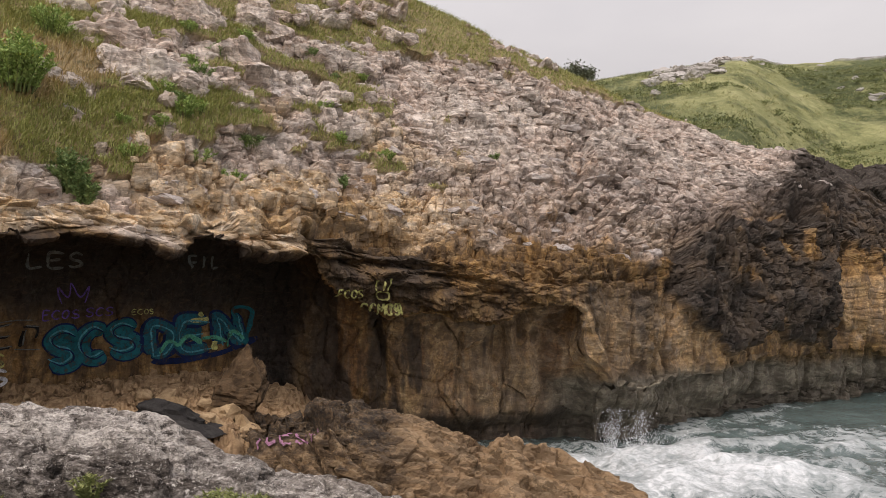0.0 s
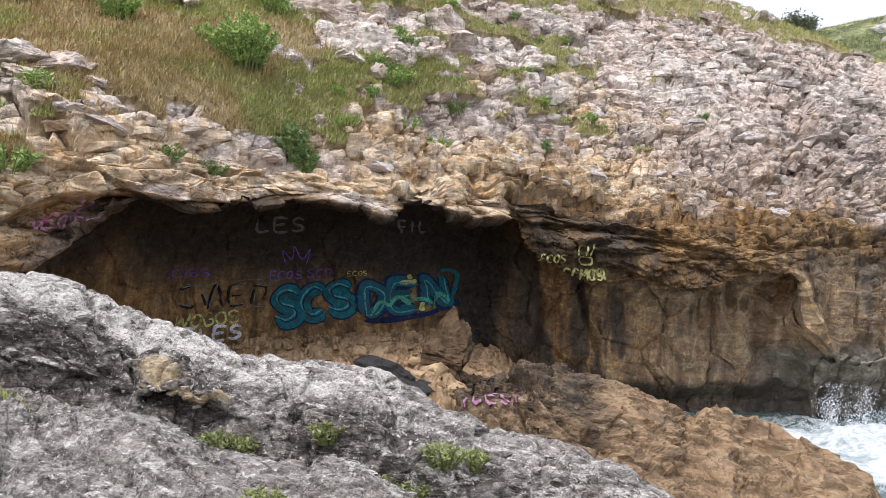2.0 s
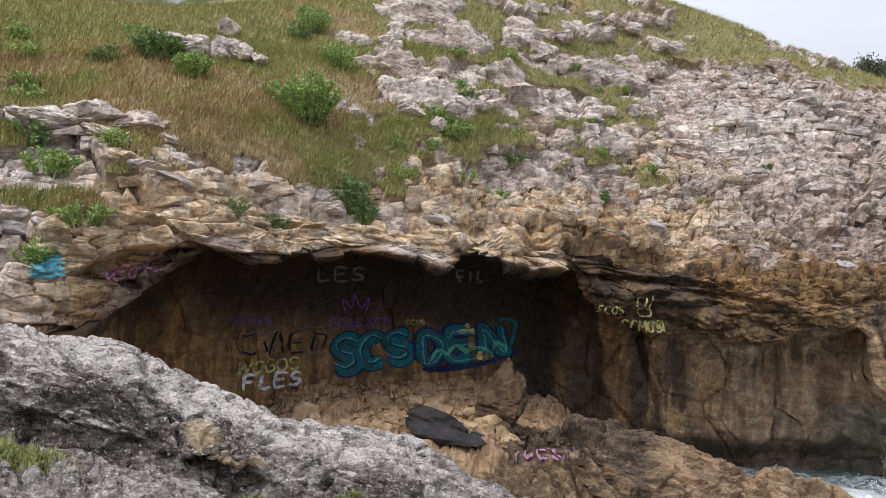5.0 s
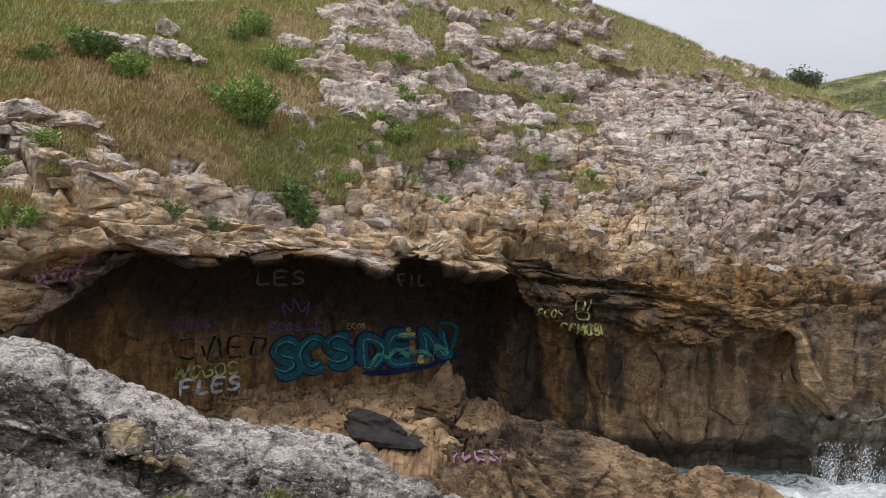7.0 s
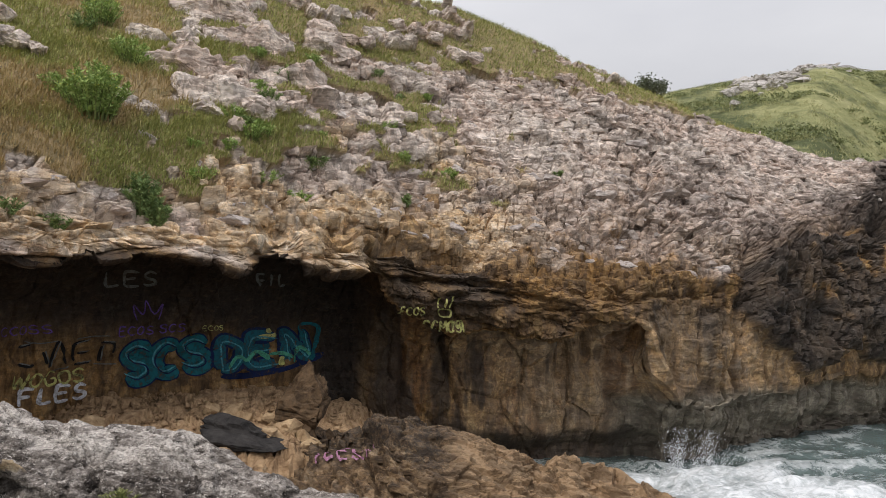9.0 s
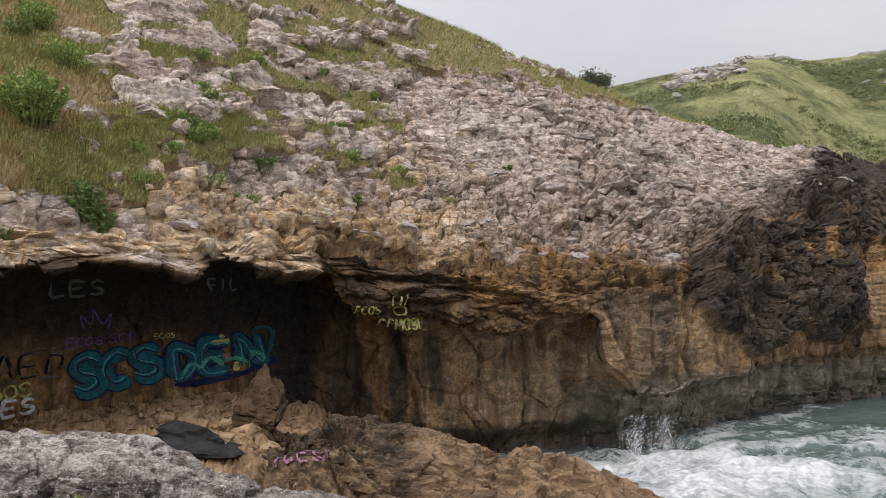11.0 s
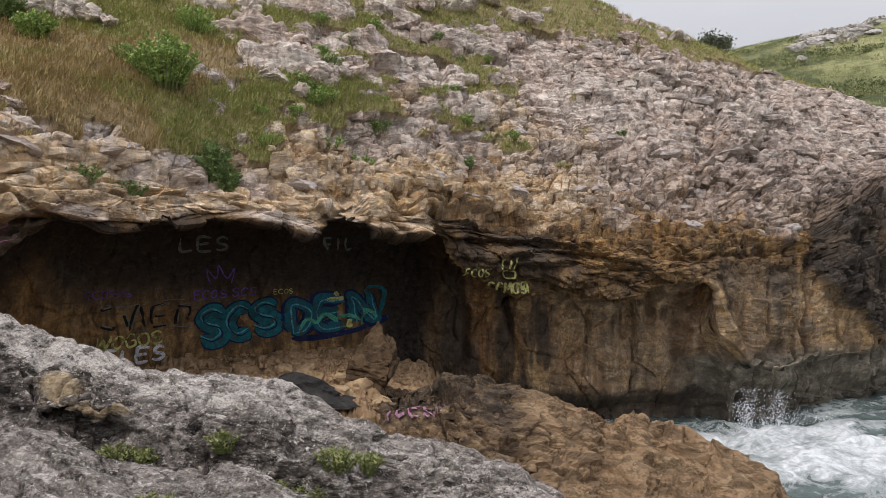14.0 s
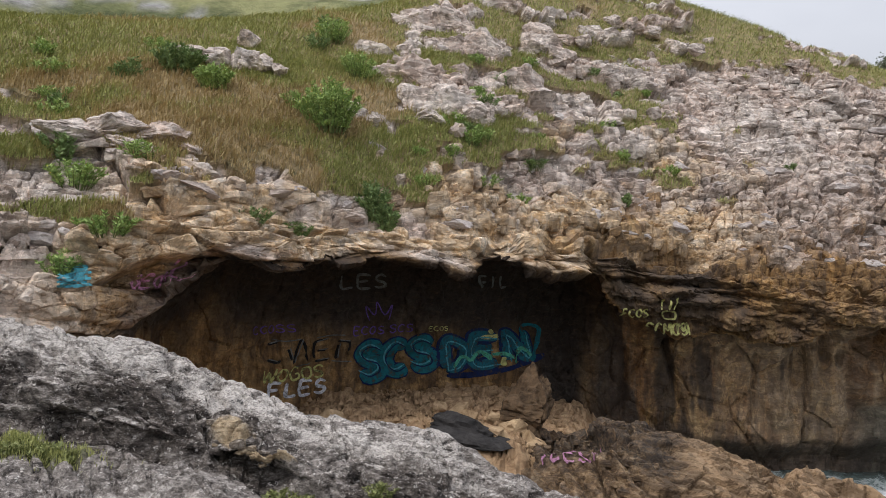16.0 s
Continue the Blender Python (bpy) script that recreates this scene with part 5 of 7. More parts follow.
def shard_mesh(name, seed, material, shape=(1.0, 0.8, 0.8), apex=0.0, points=15, cuts=7, crag=0.0):
    """A broken angular stone about 1 m across: the hull of a few points, roughened; apex pulls it up to a point."""
    r = np.random.RandomState(seed)
    bm = bmesh.new()
    for k in range(points):
        v = r.normal(size=3)
        v /= np.linalg.norm(v)
        v *= 0.5 * r.uniform(0.85, 1.1)
        taper = 1 - apex * max(0.0, v[2] + 0.2)
        bm.verts.new((v[0] * taper, v[1] * taper, v[2]))
    if apex:
        bm.verts.new((-0.12, 0.0, 0.50 + 0.28 * apex))
    hull = bmesh.ops.convex_hull(bm, input=bm.verts)
    bmesh.ops.delete(bm, geom=[g for g in hull["geom_interior"] if isinstance(g, bmesh.types.BMVert)], context="VERTS")
    bmesh.ops.subdivide_edges(bm, edges=bm.edges, cuts=cuts, use_grid_fill=True)
    bmesh.ops.triangulate(bm, faces=bm.faces)
    bm.verts.index_update()
    co = np.array([v.co for v in bm.verts])
    faces = np.array([[v.index for v in f.verts] for f in bm.faces])
    bm.free()
    relief, tone = fracture(co + seed, 0.33, seed, (1, 1, 1.3), 0.4)
    if crag:
        fine, fine_t = fracture(co + seed, 0.15, seed + 3, (1, 1, 1.5), 0.8)
        relief, tone = relief + crag * (0.7 * relief + 0.5 * fine), 0.5 * tone + 0.5 * fine_t
    co = co * (1 + 0.09 * relief + 0.09 * fbm(co * 4 + seed, 3, seed + 2))[:, None]
    return face_mesh(name, co * np.array(shape), faces, material, masks={"tone": 0.4 + 0.4 * tone})


def place(ob, at, size, turn=(0, 0, 0)):
    ob.matrix_world = Matrix.LocRotScale(Vector(at), Euler(turn), Vector(size))
    return ob


def floor_at(b, r):
    return float(floor_height(np.array([float(b)]), np.array([float(r)]))[0])


rng = np.random.RandomState(5)
boulder = tagged(new("boulder", shard_mesh("boulder", 52, BROWN_RUBBLE, (1.0, 0.85, 1.05), 0.38, 12, 11, 0.9)), "large brown angular boulder leaning in the cave mouth", "boulder")
place(boulder, polar(-13.4, 18.8, 2.80).tolist(), (1.95, 1.6, 1.65), (0.05, 0.15, 1.9))
flank = tagged(new("boulder", shard_mesh("boulder", 47, BROWN_RUBBLE, (1.1, 0.85, 0.8), 0.3, 13)), "brown broken boulder at the cave mouth", "boulder")
place(flank, polar(-11.9, 18.6, 2.0).tolist(), (0.95, 0.8, 0.8), (0.1, 0.2, 1.2))
dark_stone = tagged(new("boulder", shard_mesh("boulder", 43, DARK_RUBBLE, (1.3, 0.95, 0.62), 0.2, 16, 9, 0.8)), "low black wet boulder on the cave floor", "boulder")
place(dark_stone, polar(-17.9, 17.3, 2.55).tolist(), (1.9, 1.4, 1.1), (0.05, 0.08, 0.1))

STONES = [shard_mesh("stone", 60 + k, STONE_OCHRE, (1.1, 0.9, 0.8), 0.0, 12, 2) for k in range(7)]
for k in range(46):
    b = rng.uniform(-30, -12.3)
    r = rng.uniform(16.3, 20.2)
    if abs(b + 18) < 2.8 and abs(r - 17.3) < 0.9 or abs(b + 14) < 2.4 and abs(r - 19) < 1.0:
        r = rng.uniform(16.0, 16.5)
    if b > -17 and r < 16.8:
        r = rng.uniform(16.8, 19.5)
    size = 0.16 + 0.42 * rng.rand() ** 2.2
    ob = tagged(new("stone", STONES[k % 7]), "ochre angular stone lying on the cave rubble", "stone", "stones on the cave floor")
    place(ob, polar(b, r, floor_at(b, r) + 0.22 * size).tolist(), (size * 1.2, size, size), (rng.uniform(-0.4, 0.4), rng.uniform(-0.4, 0.4), rng.uniform(0, 6.3)))
for b, r, size, up in ((-15.9, 17.2, 0.50, 0.25), (-13.3, 17.9, 0.75, 0.15), (-15.4, 17.4, 0.62, 0.1), (-19.8, 18.3, 0.5, 0.1), (-13.2, 17.6, 0.45, 0.1)):
    ob = tagged(new("stone", STONES[int(size * 100) % 7]), "pale ochre broken stone beside the big boulder", "stone", "stones on the cave floor")
    place(ob, polar(b, r, floor_at(b, r) + up).tolist(), (size, size * 0.9, size), (0.3, 0.2 * size, 9 * size))


def scree():
    """Gravel over the cave floor, too small to count."""
    n = 2600
    b, r = rng.uniform(-34, -11, n), rng.uniform(15.5, 22.4, n)
    r = np.where((b > -18) & (r < 17), 17 + 4 * rng.rand(n), r)
    z = floor_height(b, r) + 0.05
    size = 0.025 + 0.09 * rng.rand(n) ** 2
    base = np.array([(1, 0, 0), (-0.6, 0.9, 0), (-0.6, -0.8, 0), (0.1, 0.1, 0.9), (0, 0, -0.7)])
    tri = np.array([(0, 1, 3), (1, 2, 3), (2, 0, 3), (1, 0, 4), (2, 1, 4), (0, 2, 4)])
    a = rng.uniform(0, 6.3, n)
    rot = np.stack([np.stack([np.cos(a), -np.sin(a), 0 * a], -1), np.stack([np.sin(a), np.cos(a), 0 * a], -1), np.stack([0 * a, 0 * a, 1 + 0 * a], -1)], 1)
    jit = base[None] * rng.uniform(0.6, 1.3, (n, 5, 3))
    co = np.einsum("nij,nkj->nki", rot, jit) * size[:, None, None] + polar(b, r, z)[:, None]
    faces = (tri[None] + 5 * np.arange(n)[:, None, None]).reshape(-1, 3)
    return tagged(new("gravel", face_mesh("gravel", co.reshape(-1, 3), faces, OCHRE_RUBBLE)), "loose ochre gravel on the cave floor", "gravel", kind="stuff")


scree()

# ---- outcrops on the turf ----
def outcrop(label, bearing, line_no, pieces, group=""):
    """A rock that breaks through the turf: a few bedded blocks under one thing."""
    p, nn = on_cliff(np.array([bearing]), np.array([line_no]))
    root = thing("outcrop", label, "rock outcrop", p[0].tolist(), group)
    for k, (dx, dy, dz, w, h, seed) in enumerate(pieces):
        ob = part("block", shard_mesh("block", seed, LIMESTONE, (1.25, 1.0, 0.95), 0.0, 18, 9, 0.8), root)
        bend = radians(-bearing)
        ob.matrix_local = Matrix.LocRotScale(Vector((dx * math.cos(bend) - dy * math.sin(bend), dx * math.sin(bend) + dy * math.cos(bend), dz)), Euler((0.1 * k, 0.15 - 0.1 * k, bend + 0.4 * k)), Vector((w, w * 0.8, h)))
    return root


outcrop("pale bare limestone outcrop in the grass", -33.2, 8.92, [(-0.95, -0.1, 0.22, 0.95, 0.62, 201), (-0.35, -0.1, 0.16, 0.9, 0.75, 202), (0.2, -0.15, 0.10, 0.85, 0.80, 203), (0.75, -0.1, -0.02, 0.95, 0.75, 204), (1.25, -0.05, -0.10, 0.7, 0.55, 216), (0.5, -0.05, 0.25, 0.5, 0.5, 217)])
outcrop("small pale upright stone in the grass", -32.1, 9.27, [(0, 0, 0.25, 0.6, 0.9, 205)])
outcrop("grey layered limestone outcrop above the cave lip", -39.6, 8.02, [(-1.1, 0, -0.1, 1.1, 0.7, 206), (-0.2, 0.0, 0.0, 1.4, 0.85, 207), (0.7, 0.0, -0.1, 1.2, 0.7, 208), (0.2, -0.2, -0.35, 1.5, 0.45, 209), (1.2, -0.1, -0.4, 1.1, 0.4, 210)])
outcrop("grey flat slabs of limestone in the turf", -45.6, 7.95, [(-0.6, 0, 0.0, 1.1, 0.4, 211), (0.3, 0.1, -0.1, 1.2, 0.4, 212), (0.9, -0.1, -0.3, 0.9, 0.3, 213)])
outcrop("pale limestone block beside the flowering bush", -24.4, 8.30, [(-0.3, 0, 0.0, 0.9, 0.9, 214), (0.3, 0, -0.25, 0.8, 0.7, 215)])
for b, l, k in ((-22.6, 9.12, 0), (-22.0, 8.72, 1), (-17.6, 9.05, 2), (-13.4, 9.12, 3), (-16.4, 9.6, 4), (-19.8, 9.4, 5), (-14.8, 8.55, 6), (-19.5, 8.35, 7)):
    outcrop("weathered pale limestone crag on the rocky rib", b, l, [(-0.55, 0.2, -0.25, 1.5, 1.5, 220 + 4 * k), (0.45, 0.3, -0.15, 1.5, 1.7, 221 + 4 * k), (1.0, 0.2, -0.5, 1.2, 1.1, 222 + 4 * k), (-0.1, 0.0, -0.55, 1.5, 1.0, 223 + 4 * k)], "crags on the rib")
for b, l, k in ((-9.5, 9.3, 0), (-8.0, 9.42, 1), (-6.6, 9.36, 2), (-11.2, 9.2, 3), (-4.0, 9.2, 4), (-1.0, 9.1, 5)):
    outcrop("pale limestone ledge in the grass below the crest", b, l, [(-0.7, 0, -0.05, 0.8, 0.7, 260 + 3 * k), (0.1, 0.1, -0.02, 0.9, 0.8, 261 + 3 * k), (0.8, 0, -0.1, 0.7, 0.6, 262 + 3 * k)], "ledges below the crest")



# ---- broken slabs and blocks that stand out of the bedrock ----
def slabs(label, count, bearings, lines, long_axis, tall, sink, seed, tilt=0.18, tone=(0.12, 0.58), keep=None, surface=None):
    """Angular blocks set into the cliff, eight-sided with broken edges, all in one part."""
    r = np.random.RandomState(seed)
    V, N, B, L, M, material, root = surface or (CLIFF_V, CLIFF_N, CLIFF_B, CLIFF_L, CLIFF_MASK, LIMESTONE, cliff)
    b = r.uniform(*bearings, count)
    l = r.uniform(*lines, count)
    i = np.clip(np.searchsorted(L, l), 0, len(L) - 1)
    j = np.clip(np.searchsorted(B, b), 0, len(B) - 1)
    good = np.ones(count, bool)
    if "turf" in M:
        good &= M["turf"][i, j] < 0.3
    if keep is not None:
        good &= keep(b, l, {k: m[i, j] for k, m in M.items()})
    b, i, j = b[good], i[good], j[good]
    n = len(b)
    p, nn = V[i, j], N[i, j]
    half = long_axis[0] + (long_axis[1] - long_axis[0]) * r.rand(n) ** 2.4
    h = half * r.uniform(*tall, n)
    deep = half * r.uniform(0.55, 0.95, n)
    sides = 8
    ang = (np.arange(sides) + 0.5) / sides * 2 * np.pi + r.uniform(-0.28, 0.28, (n, sides))
    box = 1.0 / np.maximum(np.abs(np.cos(ang)), np.abs(np.sin(ang))) ** 0.75 * r.uniform(0.74, 1.08, (n, sides))
    px, py = np.cos(ang) * box * half[:, None], np.sin(ang) * box * deep[:, None]
    rings = []
    for lift, grow in ((-1.0, 0.82), (-0.55, 1.0), (0.62, 0.97), (1.0, 0.74)):
        g = grow * r.uniform(0.90, 1.06, (n, sides))
        rings.append(np.stack([px * g, py * g, (lift + r.uniform(-0.16, 0.16, (n, sides))) * h[:, None] + r.uniform(-0.25, 0.25, (n, 1)) * px], -1))
    co = np.stack(rings, 1).reshape(n, 4 * sides, 3)
    yaw = np.radians(-b) + r.normal(0, 0.28, n)
    ta, tb = r.normal(0, tilt, n), r.normal(0, tilt, n)
    c, s, o = np.cos(yaw), np.sin(yaw), np.zeros(n)
    rz = np.stack([np.stack([c, -s, o], -1), np.stack([s, c, o], -1), np.stack([o, o, o + 1], -1)], 1)
    rx = np.stack([np.stack([o + 1, o, o], -1), np.stack([o, np.cos(ta), -np.sin(ta)], -1), np.stack([o, np.sin(ta), np.cos(ta)], -1)], 1)
    ry = np.stack([np.stack([np.cos(tb), o, np.sin(tb)], -1), np.stack([o, o + 1, o], -1), np.stack([-np.sin(tb), o, np.cos(tb)], -1)], 1)
    co = np.einsum("nij,nkj->nki", rz @ rx @ ry, co) + (p - nn * (sink * np.minimum(half, deep) * r.uniform(0.7, 1.3, n))[:, None])[:, None]
    tri = []
    for q in range(3):
        for a in range(sides):
            v0, v1 = q * sides + a, q * sides + (a + 1) % sides
            tri += [(v0, v1, v1 + sides), (v0, v1 + sides, v0 + sides)]
    for a in range(1, sides - 1):
        tri += [(0, a + 1, a), (3 * sides, 3 * sides + a, 3 * sides + a + 1)]
    tri = np.array(tri)
    faces = (tri[None] + 4 * sides * np.arange(n)[:, None, None]).reshape(-1, 3)
    masks = {k: np.repeat(m[i, j], 4 * sides) for k, m in M.items() if k != "turf"}
    masks["tone"] = np.repeat(r.uniform(*tone, n), 4 * sides)
    if "dull" in masks:
        masks["dull"] = np.clip(masks["dull"] + np.repeat(r.normal(0, 0.12, n), 4 * sides), 0, 1)
    return part("slab", face_mesh("slab", co.reshape(-1, 3), faces, material, masks=masks), root, label, "stuff")


slabs("broken pale limestone blocks of the rocky rib", 3400, (-25, -4), (6.9, 9.9), (0.06, 0.30), (0.40, 1.1), 0.62, 901, 0.14)
slabs("small broken grey and pink limestone blocks of the slope", 3600, (-7, 24), (6.8, 9.7), (0.04, 0.22), (0.45, 0.95), 0.86, 902, 0.10, keep=lambda b, l, m: ((b < 15) | (l > 7.6)) & (m["black"] < 0.4))
slabs("thin flat limestone slabs high on the slope", 1000, (0, 24), (8.5, 10.05), (0.12, 0.50), (0.12, 0.28), 0.5, 903, 0.10)
slabs("rough black-crusted rock knobs", 900, (14.5, 28), (4.6, 8.6), (0.05, 0.16), (0.9, 1.9), 0.9, 904, 0.12, keep=lambda b, l, m: m["black"] > 0.4)
slabs("worn upright knobs under the brink", 900, (-5, 15), (5.9, 7.3), (0.05, 0.22), (0.35, 0.9), 0.86, 906, 0.10)
slabs("grey slabs above the cave lip", 130, (-48, -24), (6.3, 8.2), (0.14, 0.60), (0.14, 0.30), 0.85, 907, 0.09, (0.3, 0.8))
SHELF_SIDE = (SHELF_V, grid_normals(SHELF_V), SHELF_B, SHELF_L, SHELF_MASK, SHELF, rock_shelf)
slabs("broken beds of the brown rock shelf", 600, (-24, -3), (1.4, 5.6), (0.06, 0.28), (0.15, 0.35), 0.88, 908, 0.14, surface=SHELF_SIDE, keep=lambda b, l, m: (m["brown"] > 0.3) & (np.hypot((b + 11.3) / 2.4, (l - 3.05) / 0.5) > 1))
slabs("cracked blocks of the orange rock shelf", 50, (-8, 12), (1.4, 5.4), (0.10, 0.40), (0.15, 0.35), 0.95, 909, 0.08, surface=SHELF_SIDE, keep=lambda b, l, m: m["brown"] < 0.3)
LEDGE_SIDE = (LEDGE_V, grid_normals(LEDGE_V), LEDGE_B, LEDGE_L, LEDGE_MASK, LEDGE, rock_ledge)
slabs("sharp flakes and knobs of the grey ledge", 4200, (-56, 4), (1.6, 6.3), (0.008, 0.06), (0.20, 0.55), 0.72, 910, 0.16, surface=LEDGE_SIDE)


# ---- plants ----
def blades(p, length, width, lean, seed):
    """Bent grass blades at the places p: three triangles each."""
    r = np.random.RandomState(seed)
    n = len(p)
    a = r.uniform(0, 2 * np.pi, n)
    side = np.stack([np.cos(a), np.sin(a), 0 * a], -1) * (width / 2)[:, None]
    out = np.stack([-np.sin(a) + 0.7, np.cos(a) - 0.25, 0 * a - 0.35], -1) * r.uniform(0.1, 1.0, n)[:, None] * lean
    up = np.array([0, 0, 1.0])
    mid = p + (up * 0.62 + out * 0.25) * length[:, None]
    tip = p + (up * 0.95 + out * 0.85) * length[:, None]
    co = np.stack([p - side, p + side, mid - side * 0.75, mid + side * 0.75, tip], 1)
    tri = np.array([(0, 1, 3), (0, 3, 2), (2, 3, 4)])
    return co.reshape(-1, 3), (tri[None] + 5 * np.arange(n)[:, None, None]).reshape(-1, 3)


def slope_grass():
    r = np.random.RandomState(12)
    rows = np.where((CLIFF_L > 6.2) & (CLIFF_L < 10.3))[0]
    cols = np.where((CLIFF_B > -50) & (CLIFF_B < 18))[0]
    i, j = r.choice(rows, 620000), r.choice(cols, 620000)
    keep = CLIFF_TURF[i, j] > 0.55
    p = CLIFF_V[i[keep], j[keep]] + r.normal(0, 0.012, (keep.sum(), 3))
    p[:, 2] -= 0.015
    bear = np.degrees(np.arctan2(p[:, 0], p[:, 1]))
    patch = 0.5 * np.exp(-((bear + 24.5) / 2.5) ** 2 - ((p[:, 2] - 8.4) / 0.7) ** 2) + 1.7 * fbm(p / np.array([2.4, 2.4, 1.3]), 3, 301) + 0.12 * r.normal(size=len(p)) + 0.60 * step(-24, -21, bear) + 0.35 * step(10.0, 13, p[:, 2])
    thick = r.rand(len(p)) < 0.42 + 0.4 * np.clip(patch, -0.5, 0.6)
    p, patch = p[thick], patch[thick]
    for name, label, sel, mat, lo, hi in (("grass", "brown dry grass on the cliff slope", patch < -0.06, STRAW, 0.07, 0.30), ("grass", "mixed dry and green grass on the cliff slope", (patch >= -0.06) & (patch < 0.16), GRASS, 0.07, 0.28), ("grass", "fresh green grass on the cliff slope", patch >= 0.16, LUSH, 0.06, 0.22)):
        q = p[sel]
        co, f = blades(q, lo + (hi - lo) * r.rand(len(q)) ** 1.6, 0.014 + 0.014 * r.rand(len(q)), 1.35, 15)
        tagged(new(name, face_mesh(name, co, f, mat)), label, "grass", kind="stuff")


slope_grass()


def leaf_cloud(at, axis, length, width, seed):
    """Pointed leaves: two triangles each, folded a little along the middle."""
    r = np.random.RandomState(seed)
    n = len(at)
    s = np.cross(axis, r.normal(size=(n, 3)))
    s /= np.linalg.norm(s, axis=-1, keepdims=True) + 1e-9
    m = at + axis * (length * 0.45)[:, None]
    co = np.stack([at, m - s * (width / 2)[:, None], at + axis * length[:, None], m + s * (width / 2)[:, None]], 1)
    tri = np.array([(0, 2, 1), (0, 3, 2)])
    return co.reshape(-1, 3), (tri[None] + 4 * np.arange(n)[:, None, None]).reshape(-1, 3)


def stem_tubes(paths, radius):
    co, faces, k = [], [], 0
    for path in paths:
        for i, c in enumerate(path):
            rad = radius * (1 - 0.7 * i / (len(path) - 1))
            for a in (0, 2.094, 4.189):
                co.append((c[0] + rad * math.cos(a), c[1] + rad * math.sin(a), c[2]))
        for i in range(len(path) - 1):
            for a in range(3):
                b0, b1 = k + 3 * i + a, k + 3 * i + (a + 1) % 3
                faces.append((b0, b1, b1 + 3, b0 + 3))
        k += 3 * len(path)
    return np.array(co), np.array(faces)


def bush(name, label, category, at, wide, high, stems, leaves, leaf, mat, seed, flowers=0, group=""):
    """A many-stemmed plant: thin stems from one base, leaves along them, flowers near the tips."""
    r = np.random.RandomState(seed)
    root = thing(name, label, category, at, group)
    paths, la, lx = [], [], []
    tips = []
    for k in range(stems):
        a, out = r.uniform(0, 6.283), wide * 0.5 * math.sqrt(r.rand())
        top = high * (1.0 - 0.45 * (out / (wide * 0.5)) ** 2) * r.uniform(0.72, 1.08)
        foot = np.array([0.45 * out * math.cos(a), 0.45 * out * math.sin(a), -0.05])
        end = np.array([out * math.cos(a), out * math.sin(a), top])
        path = [foot + (end - foot) * t + np.array([0, 0, 0.12 * high * math.sin(3.1 * t)]) for t in (0, 0.33, 0.66, 1.0)]
        paths.append(path)
        tips.append(path[-1])
        per = leaves // stems
        t = r.uniform(0.12, 1.0, per)
        base = np.array([np.interp(t, (0, 0.33, 0.66, 1.0), [q[c] for q in path]) for c in range(3)]).T
        ang = r.uniform(0, 6.283, per)
        ax = np.stack([np.cos(ang), np.sin(ang), r.uniform(0.1, 1.1, per)], -1)
        la.append(base)
        lx.append(ax / np.linalg.norm(ax, axis=-1, keepdims=True))
    co, f = stem_tubes(paths, 0.010 + 0.004 * high)
    part("stalk", face_mesh("stalk", co, f, STEM), root, kind="stuff")
    la, lx = np.concatenate(la), np.concatenate(lx)
    co, f = leaf_cloud(la, lx, leaf * r.uniform(0.6, 1.3, len(la)), leaf * 0.30 * r.uniform(0.7, 1.3, len(la)), seed)
    part("foliage", face_mesh("foliage", co, f, mat), root, kind="stuff")
    if flowers:
        pick = r.randint(0, len(tips), flowers)
        at_f = np.array(tips)[pick] + r.normal(0, 0.035, (flowers, 3)) - np.array([0, 0, 0.03]) * r.rand(flowers, 1)
        ax = r.normal(size=(flowers, 3))
        ax /= np.linalg.norm(ax, axis=-1, keepdims=True)
        co, f = leaf_cloud(at_f, ax, np.full(flowers, 0.035), np.full(flowers, 0.03), seed + 1)
        part("blossom", face_mesh("blossom", co, f, FLOWER), root, "small yellow flowers", "stuff")
    return root


def bush_on_cliff(label, bearing, line_no, wide, high, seed, mat=None, flowers=0, stems=36, leaves=1500, leaf=0.13, sink=0.05, group="bushes on the cliff"):
    p, _ = on_cliff(np.array([bearing]), np.array([line_no]))
    at = p[0] - np.array([0, 0, sink])
    return bush("bush", label, "bush", at.tolist(), wide, high, stems, leaves, leaf, mat or LEAF, seed, flowers, group)


bush_on_cliff("bright green bush with yellow flowers in the turf", -26.9, 8.02, 1.7, 1.25, 401, LEAF, 120, 80, 7600, 0.11)
bush_on_cliff("spiky dark green clump beside pale rock", -36.6, 8.85, 1.5, 0.7, 402, DARK_LEAF, 0, 60, 4200, 0.11)
bush_on_cliff("spiky dark green clump below pale rock", -34.4, 8.55, 1.0, 0.7, 403, LEAF, 0, 50, 3400, 0.11)
bush_on_cliff("low green shrub at the edge of the rocks", -24.9, 8.75, 1.3, 0.75, 404, LEAF, 0, 30, 1800, 0.10)
bush_on_cliff("dark green bramble above the cave lip", -23.7, 7.12, 1.0, 0.9, 405, DARK_LEAF, 0, 34, 2000, 0.11)
bush_on_cliff("dark green bramble above the cave lip", -22.9, 6.9, 0.8, 0.7, 406, DARK_LEAF, 0, 30, 1500, 0.11)
bush_on_cliff("small green shrub between pale blocks", -17.2, 7.85, 0.75, 0.55, 407, LEAF, 0, 24, 1000, 0.10)
bush_on_cliff("green tuft on a rock ledge", -41.0, 6.62, 1.3, 0.42, 408, LEAF, 0, 34, 1600, 0.10)
bush_on_cliff("green tuft on a rock ledge", -43.8, 6.6, 1.0, 0.5, 409, LEAF, 0, 30, 1400, 0.10)
